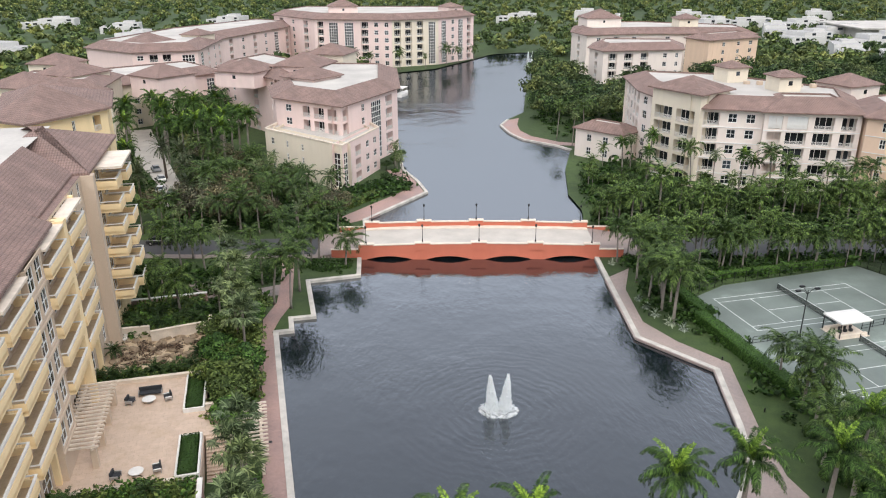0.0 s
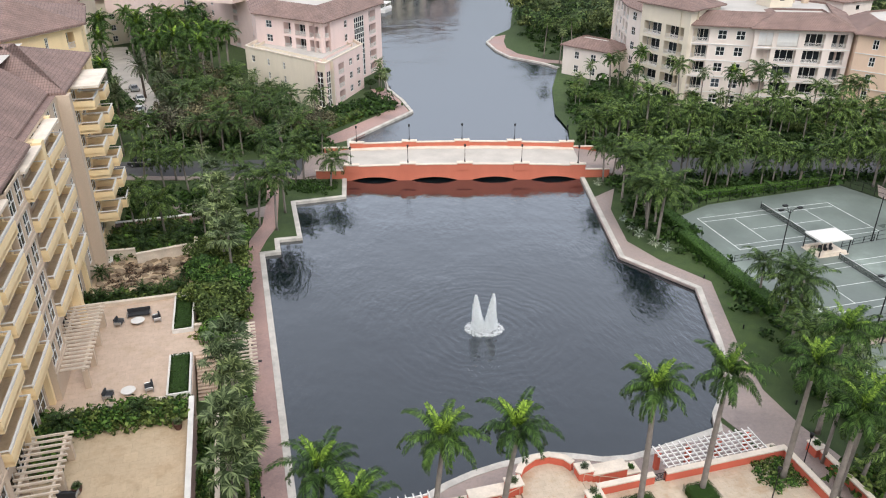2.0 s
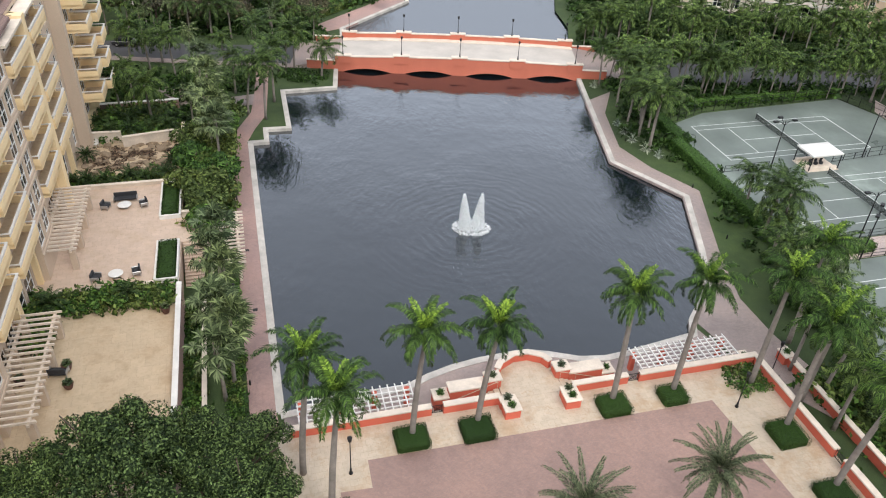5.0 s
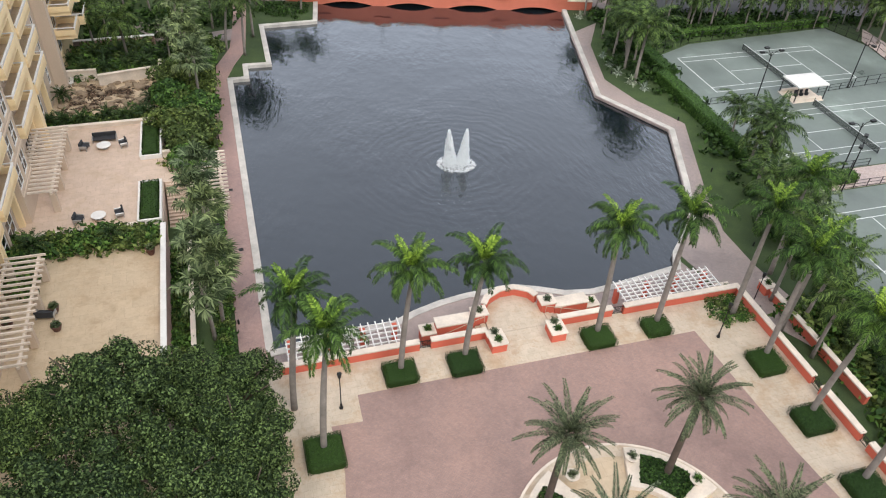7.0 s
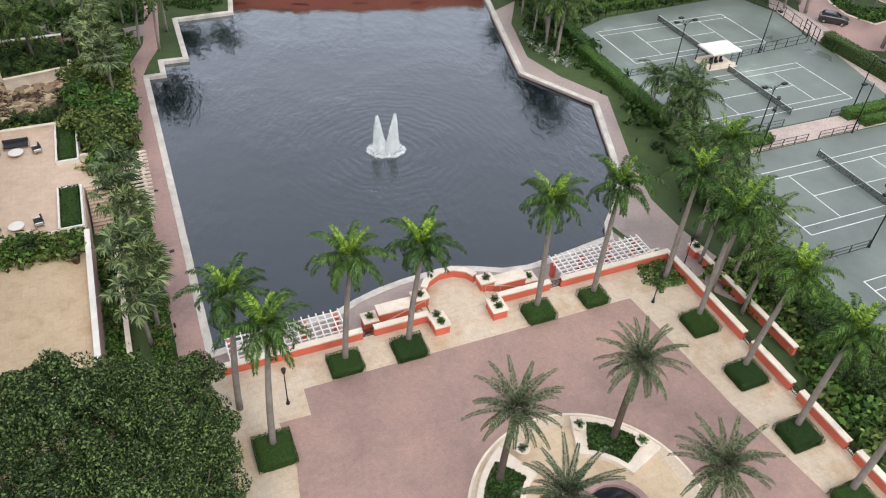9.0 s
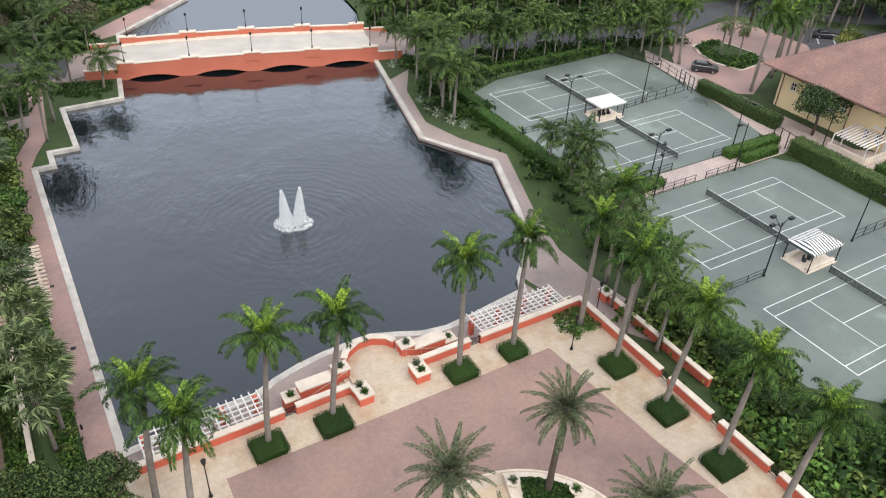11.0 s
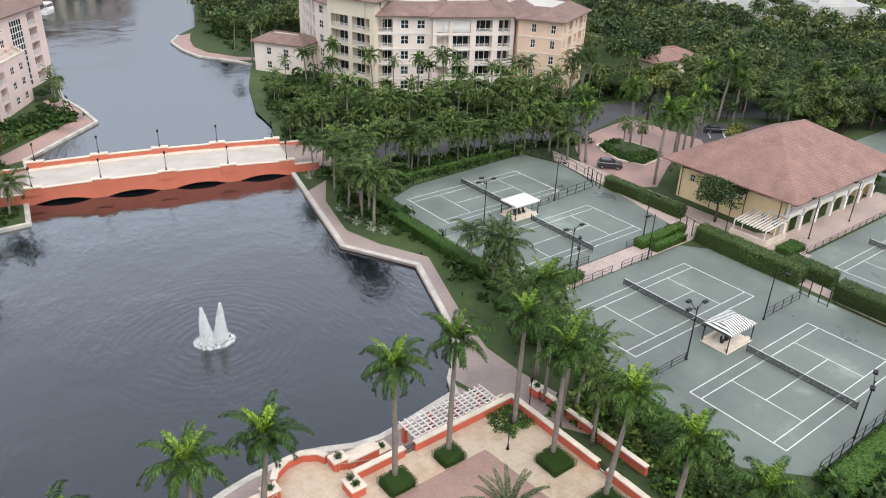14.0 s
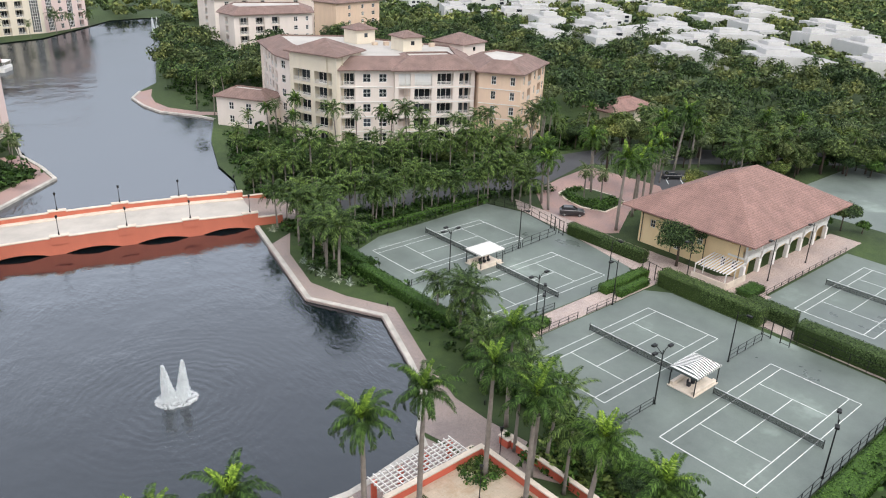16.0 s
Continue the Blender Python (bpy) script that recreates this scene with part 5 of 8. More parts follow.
stairs(13.9, 18.5, 41.97, 43.4, 0.06, PZ, 10, "stone steps between coral walls down to the lake walk")
stairs(28.7, 24.1, 41.97, 43.4, 0.06, PZ, 10, "stone steps between coral walls down to the lake walk")


def planted_block(u0, u1, v0, v1, z1, plant=True):
    t = thing("planter", "coral stucco planter with cream top", "planter", PLAN_TURN, "stair planters")
    g = Geo()
    g.box(u0, u1, v0, v1, -0.1, z1)
    part("body", g, t, material=M_CORAL)
    g = Geo()
    g.soft_box(u0 - 0.1, u1 + 0.1, v0 - 0.1, v1 + 0.1, z1 + 0.002, z1 + 0.15, 0.03)
    part("cap", g, t, "cream stone cap", material=M_CREAM)
    if plant:
        PLANTS.append((*W((u0 + u1) / 2, (v0 + v1) / 2), z1 + 0.15))


PLANTS = []
for s in (1, -1):
    def mu(a, b):
        return (a, b) if s == 1 else tuple(sorted((42.6 - a, 42.6 - b)))
    planted_block(*mu(17.45, 18.75), 43.5, 44.6, PZ + 0.85)
    planted_block(*mu(14.2, 17.4), 43.5, 44.6, PZ + 0.3, False)
    planted_block(*mu(12.9, 14.15), 43.6, 44.8, PZ - 0.5)
    planted_block(*mu(17.9, 19.2), 40.95, 41.5, PZ + 0.85)
    planted_block(*mu(17.95, 19.25), 39.8, 40.85, PZ + 0.9)
    g = Geo()
    a, b = mu(13.8, 18.4)
    za, zb = (0.95, PZ + 0.85) if s == 1 else (PZ + 0.85, 0.95)
    g.tube([(a, 43.35, za), (b, 43.35, zb)], 0.035, 6)
    for k in range(4):
        f = k / 3
        g.tube([(a + (b - a) * f, 43.35, za + (zb - za) * f - 0.9), (a + (b - a) * f, 43.35, za + (zb - za) * f)], 0.025, 6)
    single("handrail", g, M_TAN, "thin brass handrail beside the steps", "handrail", at=PLAN_TURN)
planted_block(42.0, 43.2, 42.2, 43.6, 1.3)
planted_block(46.9, 47.9, 42.2, 43.4, 1.0)


def pergola(u0, u1, v0, v1, z, cross, longs, label, post=None, along_v=True, pmat=None, zbase=0.05):
    t = thing("pergola", label, "pergola", PLAN_TURN, "white pergolas")
    for i in range(longs):
        v = v0 + 0.25 + (v1 - v0 - 0.5) * i / (longs - 1)
        g = Geo()
        g.box(u0, u1, v - 0.05, v + 0.05, z - 0.2, z - 0.06)
        part("beam", g, t, material=M_WHITE)
    for i in range(cross):
        u = u0 + 0.1 + (u1 - u0 - 0.2) * i / (cross - 1)
        g = Geo()
        g.box(u - 0.05, u + 0.05, v0, v1, z - 0.055, z + 0.08)
        part("slat", g, t, material=M_WHITE)
    for u, v in post or ():
        g = Geo()
        g.soft_box(u - 0.22, u + 0.22, v - 0.22, v + 0.22, zbase, z - 0.2, 0.03)
        part("post", g, t, "stuccoed pergola post", material=pmat or M_CORAL)
    return t


pergola(31.7, 41.7, 42.1, 45.4, 2.2, 16, 7, "white lattice pergola on coral posts by the lake", [(32.1, 42.5), (35.2, 42.5), (38.3, 42.5), (41.3, 42.5), (32.1, 44.8), (35.2, 44.8), (38.3, 44.8), (41.3, 44.8)])
pergola(1.3, 11.1, 42.1, 45.4, 2.2, 16, 6, "white lattice pergola on coral posts by the lake", [(1.7, 42.5), (4.8, 42.5), (7.9, 42.5), (10.7, 42.5), (1.7, 44.9), (4.8, 44.9), (7.9, 44.9), (10.7, 44.9)])

# carriage island
IC = P(22.6, 21.4)
IR = 8.4


def disc(c, r0, r1, z0, z1, a0=0, a1=360, n=64):
    g, rings = Geo(), []
    full = a1 - a0 >= 360
    for i in range(n + (0 if full else 1)):
        a = radians(a0 + (a1 - a0) * i / n)
        ca, sa = math.cos(a), math.sin(a)
        rings.append([(c[0] + r0 * ca, c[1] + r0 * sa, z0), (c[0] + r1 * ca, c[1] + r1 * sa, z0), (c[0] + r1 * ca, c[1] + r1 * sa, z1), (c[0] + r0 * ca, c[1] + r0 * sa, z1)])
    if full:
        rings.append(rings[0])
    g.loft(rings, caps=not full)
    return g


single("island_floor", disc(IC, 0.02, IR - 1.0, PZ - 0.1, PZ + 0.16), M_SAND, "round island of worn pale stone", "floor", "structure", at=PLAN_TURN)
single("kerb", disc(IC, IR - 1.0, IR, PZ - 0.1, PZ + 0.17), M_TRAV, "pale stone rim of the island", "kerb", "structure", at=PLAN_TURN)
single("kerb", disc(IC, IR, IR + 0.18, PZ - 0.1, PZ + 0.2), M_CREAM, "cream kerb round the island", "kerb", "structure", at=PLAN_TURN)
ISLAND_HEDGES = []
for a0, a1 in ((118, 200), (20, 72)):
    t = thing("planter", "low white curved planter wall round a clipped hedge", "planter", PLAN_TURN, "island planters")
    part("wall", disc(IC, 4.6, 5.0, PZ + 0.1, PZ + 0.62, a0, a1, 24), t, material=M_CREAM)
    part("wall", disc(IC, 7.5, 7.95, PZ + 0.1, PZ + 0.62, a0, a1, 24), t, material=M_CREAM)
    part("wall", disc(IC, 5.0, 7.5, PZ + 0.1, PZ + 0.6, a0, a0 + 9, 4), t, material=M_CREAM)
    part("wall", disc(IC, 5.0, 7.5, PZ + 0.1, PZ + 0.6, a1 - 9, a1, 4), t, material=M_CREAM)
    ISLAND_HEDGES.append((a0 + 9, a1 - 9))
t = thing("basin", "round pinkish fountain basin in the island", "basin", PLAN_TURN)
part("rim", disc((IC[0] + 1.6, IC[1] - 0.6), 2.1, 2.6, PZ + 0.1, PZ + 0.62), t, material=M_WALK_PINK)
part("bowl", disc((IC[0] + 1.6, IC[1] - 0.6), 0.02, 2.1, PZ + 0.1, PZ + 0.3), t, "dark water in the bowl", material=M_GLASS)


def flower_pot(x, y, z):
    t = thing("flower_pot", "round white stone pot with a spiky plant", "pot", pose(x, y, z), "island pots")
    g = Geo()
    g.tube([(0, 0, 0), (0, 0, 0.1), (0, 0, 0.45), (0, 0, 0.52), (0, 0, 0.5)], [0.25, 0.3, 0.5, 0.55, 0.46], 16)
    part("bowl", g, t, material=M_CREAM)
    PLANTS.append((x, y, z + 0.45))


for u, v in (P(25.2, 28.0), P(29.0, 25.0), P(20.1, 27.6)):
    flower_pot(*W(u, v), PZ + 0.16 + 0.45)
for u, v in ((4.7, 37.2), (38.0, 37.0), (45.0, 41.4)):
    z = PZ if u < 43 else 0.06
    lp = lamp_post(4.0, "black lantern lamp post on a pale stone floor", "court lamps")
    lp.matrix_basis = PLAN_TURN @ pose(u, v, z)
for u, v in ((-3.1, 60.3), (-3.0, 82.0)):
    lp = lamp_post(3.6, "black lantern lamp post beside the promenade", "promenade lamps")
    lp.matrix_basis = PLAN_TURN @ pose(u, v, 0.0)

# ---- terraces beside the yellow house ----
TZ = 2.5
slab("terrace_floor", [(-22.6, 62.8), (-8.2, 62.8), (-8.2, 83.3), (-22.6, 83.3)], TZ, M_TERRACE, "wide pale stone terrace over the garage", "floor", TZ + 0.2, at=PLAN_TURN)
slab("terrace_floor", [(-22.6, 20), (-8.0, 20), (-8.0, 62.6), (-22.6, 62.6)], TZ - 0.05, M_SAND, "worn sandy stone terrace", "floor", TZ + 0.2, at=PLAN_TURN)
slab("terrace_floor", [(-22.6, 83.4), (-8.6, 83.4), (-8.6, 88.5), (-22.6, 88.5)], 1.2, M_GRASS, "narrow lawn strip below the terrace", "ground", 1.3, at=PLAN_TURN)
slab("terrace_floor", [(-22.6, 88.6), (-8.6, 88.6), (-8.6, 101), (-22.6, 101)], 1.0, M_SAND, "rocky garden floor of tan stone", "ground", 1.1, at=PLAN_TURN)
slab("terrace_floor", [(-6.1, 70.3), (-8.2, 70.3), (-8.2, 75.0), (-6.1, 75.0)], TZ - 0.01, M_TERRACE, "stone stair landing", "floor", TZ, at=PLAN_TURN)
TW = "cream terrace parapet"
wall_run("terrace_wall", [(-22.4, 83.3), (-8.2, 83.3)], 1.0, TZ + 0.35, 0.3, TW, material=M_CREAM)
wall_run("terrace_wall", [(-8.1, 20), (-8.1, 62.0)], 0, TZ + 0.8, 0.3, "pink terrace parapet with white cap", material=M_WALK_PINK, cmat=M_WHITE)
wall_run("terrace_wall", [(-19.6, 63.0), (-10.6, 63.0)], TZ, TZ + 0.4, 0.3, TW, material=M_CREAM)
wall_run("terrace_wall", [(-22.5, 98.6), (-16.5, 98.3)], 1.0, 2.4, 0.3, "tan garden wall", material=M_CREAM)
wall_run("terrace_wall", [(-16.2, 96.6), (-9.2, 97.9)], 1.0, 2.4, 0.3, "tan garden wall", material=M_CREAM)
wall_run("terrace_wall", [(-8.7, 84), (-8.7, 101)], 0, 1.9, 0.25, "white garden wall", material=M_CREAM)
wall_run("terrace_wall", [(-20.5, 110.3), (-9.6, 110.5)], 0, 1.3, 0.3, "pink garden wall with white railing", material=M_WALK_PINK, cmat=M_WHITE)
wall_run("terrace_wall", [(-6.2, 75.2), (-2.9, 75.2)], 0, 1.6, 0.25, "cream stair wall", material=M_CREAM)
wall_run("terrace_wall", [(-8.2, 75.2), (-6.2, 75.2)], 0, TZ + 0.7, 0.25, "cream stair wall", material=M_CREAM)
wall_run("terrace_wall", [(-6.1, 45), (-6.1, 62)], 0, 0.8, 0.25, "pale planter wall", material=M_CREAM)
TERRACE_BEDS = []
for v0, v1 in ((75.2, 82.6), (63.4, 70.2)):
    t = thing("planter", "white-edged terrace planter with a dark hedge", "planter", PLAN_TURN, "terrace planters")
    part("rim", strip([(-10.5, v0), (-8.4, v0), (-8.4, v1), (-10.5, v1), (-10.5, v0 + 0.01)], -0.1, 0.1, TZ, TZ + 0.5), t, material=M_WHITE)
    TERRACE_BEDS.append((-10.3, -8.6, v0 + 0.2, v1 - 0.2))
st = thing("stairs", "tan stone stairs from the terrace to the promenade", "stairs", PLAN_TURN)
for i in range(13):
    g = Geo()
    g.box(-8.0, -6.1, 70.3 - 0.36 * (i + 1), 70.3 - 0.36 * i, 0, TZ - 0.19 * (i + 1) + 0.02)
    part("step", g, st, material=M_TERRACE)
pg = thing("pergola", "white slatted pergola over the garden stairs", "pergola", PLAN_TURN, "white pergolas")
for i in range(15):
    g = Geo()
    v = 65.3 + i * 0.7
    g.box(-5.8, -1.7, v - 0.06, v + 0.06, 2.5, 2.68)
    part("slat", g, pg, material=M_CREAM)
for u in (-5.2, -2.4):
    g = Geo()
    g.box(u - 0.08, u + 0.08, 65.0, 75.4, 2.28, 2.495)
    part("beam", g, pg, material=M_CREAM)
    for v in (65.6, 70.2, 74.8):
        g = Geo()
        g.box(u - 0.15, u + 0.15, v - 0.15, v + 0.15, 0, 2.28)
        part("post", g, pg, material=M_CREAM)
for v0, v1 in ((66.8, 79.4), (44.0, 57.5)):
    pg = thing("pergola", "cream timber pergola on stuccoed posts over the terrace", "pergola", PLAN_TURN, "terrace pergolas")
    for i in range(round((v1 - v0) / 0.72)):
        g = Geo()
        v = v0 + 0.2 + i * 0.72
        g.box(-21.2, -17.5, v - 0.07, v + 0.07, TZ + 2.55, TZ + 2.75)
        part("slat", g, pg, material=M_CREAM)
    for u in (-20.7, -18.1):
        g = Geo()
        g.box(u - 0.1, u + 0.1, v0, v1, TZ + 2.3, TZ + 2.545)
        part("beam", g, pg, material=M_CREAM)
        for i in range(4):
            v = v0 + 0.6 + (v1 - v0 - 1.2) * i / 3
            g = Geo()
            g.box(u - 0.28, u + 0.28, v - 0.28, v + 0.28, TZ, TZ + 2.3)
            part("post", g, pg, "tan stuccoed post", material=M_TAN)

M_CUSHION = plain("dark_cushion", (0.035, 0.037, 0.042), 0.85, 2, 12, 0.3)
M_CHROME = plain("pale_metal", (0.5, 0.5, 0.5), 0.35, 2, 9, 0.1, 0, 0.8)


def lounge(u, v, turn, w, name, label):
    t = thing(name, label, "seat", PLAN_TURN @ pose(u, v, TZ, 0, 0, turn), "terrace seats")
    for x in (-w / 2 + 0.06, w / 2 - 0.06):
        for y in (-0.34, 0.34):
            g = Geo()
            g.box(x - 0.04, x + 0.04, y - 0.04, y + 0.04, 0, 0.32)
            part("leg", g, t, material=M_CHROME)
        g = Geo()
        g.soft_box(x - 0.06, x + 0.06, -0.4, 0.4, 0.32, 0.62, 0.03)
        part("armrest", g, t, "pale metal armrest", material=M_CHROME)
    g = Geo()
    g.soft_box(-w / 2 + 0.13, w / 2 - 0.13, -0.4, 0.3, 0.3, 0.48, 0.05)
    part("seat", g, t, material=M_CUSHION)
    g = Geo()
    g.soft_box(-w / 2 + 0.05, w / 2 - 0.05, 0.26, 0.44, 0.3, 0.95, 0.05)
    part("backrest", g, t, material=M_CUSHION)


def coffee_table(u, v, r):
    t = thing("round_table", "round white terrace table", "table", PLAN_TURN @ pose(u, v, TZ), "terrace tables")
    g = Geo()
    g.tube([(0, 0, 0.42), (0, 0, 0.47), (0, 0, 0.475)], [r, r, r - 0.03], 20)
    part("tabletop", g, t, material=M_WHITE)
    g = Geo()
    g.tube([(0, 0, 0), (0, 0, 0.04), (0, 0, 0.06), (0, 0, 0.42)], [0.35, 0.35, 0.07, 0.06], 10)
    part("foot", g, t, material=M_CHROME)


lounge(-14.4, 80.0, 0, 2.6, "sofa", "dark cushioned terrace sofa with pale metal frame")
lounge(-16.4, 78.6, 75, 1.1, "armchair", "dark cushioned terrace armchair")
lounge(-12.4, 78.5, -75, 1.1, "armchair", "dark cushioned terrace armchair")
coffee_table(-14.4, 78.4, 0.75)
lounge(-16.0, 65.0, 80, 1.1, "armchair", "dark cushioned terrace armchair")
lounge(-12.3, 65.3, -80, 1.1, "armchair", "dark cushioned terrace armchair")
coffee_table(-14.2, 65.2, 0.7)
lounge(-17.6, 52.0, 170, 1.6, "sofa", "dark terrace seat under the pergola")

# ---- court furniture ----
M_STRIPE, sn, sl, sb = shader("striped_canvas")
sep = sn.new("ShaderNodeSeparateXYZ")
sl.new(coords(sn, sl), sep.inputs[0])
band = calc(sn, sl, 'GREATER_THAN', calc(sn, sl, 'FRACT', calc(sn, sl, 'MULTIPLY', sep.outputs[0], 1 / 0.42)), 0.55)
sl.new(mixed(sn, sl, band, (0.76, 0.75, 0.72), (0.06, 0.075, 0.07)), sb.inputs["Base Color"])
sb.inputs["Roughness"].default_value = 0.8


def kiosk(u, v, w, d, striped):
    t = thing("court_shelter", "white court-side shelter with benches" + (" under a striped awning" if striped else " under a white canvas roof"), "shelter", PLAN_TURN @ pose(u, v, 0.04), "court shelters")
    for x in (-w / 2 + 0.15, w / 2 - 0.15):
        for y in (-d / 2 + 0.15, d / 2 - 0.15):
            g = Geo()
            g.box(x - 0.05, x + 0.05, y - 0.05, y + 0.05, 0, 2.35)
            part("post", g, t, material=M_BLACK)
    g = Geo()
    e, z = [(-w / 2, -d / 2), (w / 2, -d / 2), (w / 2, d / 2), (-w / 2, d / 2)], 2.3
    r = [(-w * 0.3, -0.15), (w * 0.3, -0.15), (w * 0.3, 0.15), (-w * 0.3, 0.15)]
    g.loft([[(x, y, z) for x, y in e], [(x, y, z + 0.22) for x, y in e], [(x, y, z + 0.75) for x, y in r]])
    part("canopy", g, t, "striped canvas canopy" if striped else "white canvas canopy", material=M_STRIPE if striped else M_WHITE)
    g = Geo()
    g.box(-w / 2, w / 2, -d / 2, d / 2, 0, 0.12)
    part("floor_slab", g, t, material=M_CREAM)
    for y in (-d / 2 + 0.35, d / 2 - 0.35):
        g = Geo()
        g.soft_box(-w / 2 + 0.3, w / 2 - 0.3, y - 0.22, y + 0.22, 0.12, 0.55, 0.03)
        part("bench", g, t, "white bench", material=M_CREAM)
    for x in (-0.9, 0.0, 0.9):
        g = Geo()
        g.soft_box(x - 0.22, x + 0.22, -0.2, 0.2, 0.12, 0.5, 0.03)
        g.box(x - 0.22, x + 0.22, 0.16, 0.22, 0.5, 0.95)
        part("chair", g, t, "dark chair", material=M_CUSHION)


kiosk(77.0, 77.4, 5.0, 3.6, False)
kiosk(72.9, 37.2, 5.2, 3.6, True)


def floodlight(u, v, turn, arms):
    t = thing("floodlight", "tall black court floodlight with angled heads", "lamp", PLAN_TURN @ pose(u, v, 0.04, 0, 0, turn), "court floodlights")
    g = Geo()
    g.tube([(0, 0, 0), (0, 0, 0.15), (0, 0, 0.16), (0, 0, 7.0)], [0.16, 0.16, 0.09, 0.06], 8)
    part("pole", g, t, material=M_BLACK)
    for a in range(arms):
        s = (-1, 1, 0)[a]
        g = Geo()
        g.tube([(0, 0, 6.4), (s * 0.6, 0.1 if s else 0.7, 6.9), (s * 1.3, 0.1 if s else 1.0, 7.1)], 0.045, 6)
        part("arm", g, t, material=M_BLACK)
        g = Geo()
        cx, cy = s * 1.5, 0.1 if s else 1.2
        g.soft_box(cx - 0.34, cx + 0.34, cy - 0.22, cy + 0.22, 6.95, 7.17, 0.04)
        part("lamp_head", g, t, material=M_BLACK)


for u, v, r, a in ((70.1, 77.9, 0, 3), (85.7, 78.3, 90, 1), (69.2, 59.1, 0, 2), (66.4, 55.5, 40, 2), (87.6, 61.3, 90, 1), (81.8, 55.9, 0, 1), (65.8, 37.6, 0, 3), (81.0, 37.3, 90, 1), (68.3, 19.7, 20, 2), (97.0, 53.7, 0, 1), (108, 46.3, 0, 1), (120, 46.0, 0, 1)):
    floodlight(u, v, r, a)


def fence(u0, v0, u1, v1, h):
    t = thing("court_fence", "low black metal fence along the court edge", "fence", PLAN_TURN, "court fences")
    n = max(2, round(math.dist((u0, v0), (u1, v1)) / 2.2))
    for i in range(n + 1):
        f = i / n
        g = Geo()
        u, v = u0 + (u1 - u0) * f, v0 + (v1 - v0) * f
        g.box(u - 0.035, u + 0.035, v - 0.035, v + 0.035, 0, h)
        part("post", g, t, material=M_BLACK)
    for z in (0.15, h * 0.55, h - 0.03):
        g = Geo()
        g.beam((u0, v0, z), (u1, v1, z), 0.045, 0.045)
        part("rail", g, t, material=M_BLACK)


for row in ((62.5, 77.7, 69.5, 77.8, 1.1), (80, 77.7, 86, 78.2, 1.1), (86.5, 78.2, 95.5, 78.8, 1.6), (66.5, 60.0, 74, 60.0, 1.1), (82, 60.0, 88.5, 60.0, 1.1), (66.8, 56.2, 74.5, 56.2, 1.1), (76.5, 56.2, 83, 56.2, 1.1),
            (58, 37.6, 65.5, 37.6, 1.1), (81.2, 37.4, 89.5, 37.4, 1.4), (60.2, 19.2, 88, 19.2, 1.8), (88, 19.2, 92.2, 23, 1.8), (92.2, 23, 92.2, 34, 1.8), (62.6, 93.3, 70, 96.3, 1.8), (70, 96.3, 96.5, 97.8, 1.8), (96.5, 97.8, 99.2, 90, 1.8), (99.2, 90, 97.2, 80.5, 1.8), (98.3, 43.8, 130, 43.8, 1.0)):
    fence(*row)


def court_gate(u, v, turn):
    t = thing("court_gate", "open black metal gateway to the courts", "gate", PLAN_TURN @ pose(u, v, 0.05, 0, 0, turn), "court gates")
    for x in (-2.0, -0.7, 0.7, 2.0):
        g = Geo()
        g.box(x - 0.05, x + 0.05, -0.05, 0.05, 0, 2.6)
        part("post", g, t, material=M_BLACK)
    for x0, x1 in ((-2.0, -0.7), (0.7, 2.0), (-0.7, 0.7)):
        for z in ((0.2, 1.2, 2.5) if x1 - x0 < 1.35 else (2.5,)):
            g = Geo()
            g.box(x0, x1, -0.025, 0.025, z - 0.03, z + 0.03)
            part("rail", g, t, material=M_BLACK)


for u, v, r in ((93.8, 57.8, 80), (96.6, 79.6, 75), (90.8, 36.2, 85)):
    court_gate(u, v, r)

# ---- cars ----
M_TYRE = plain("tyre", (0.015, 0.015, 0.015), 0.85)


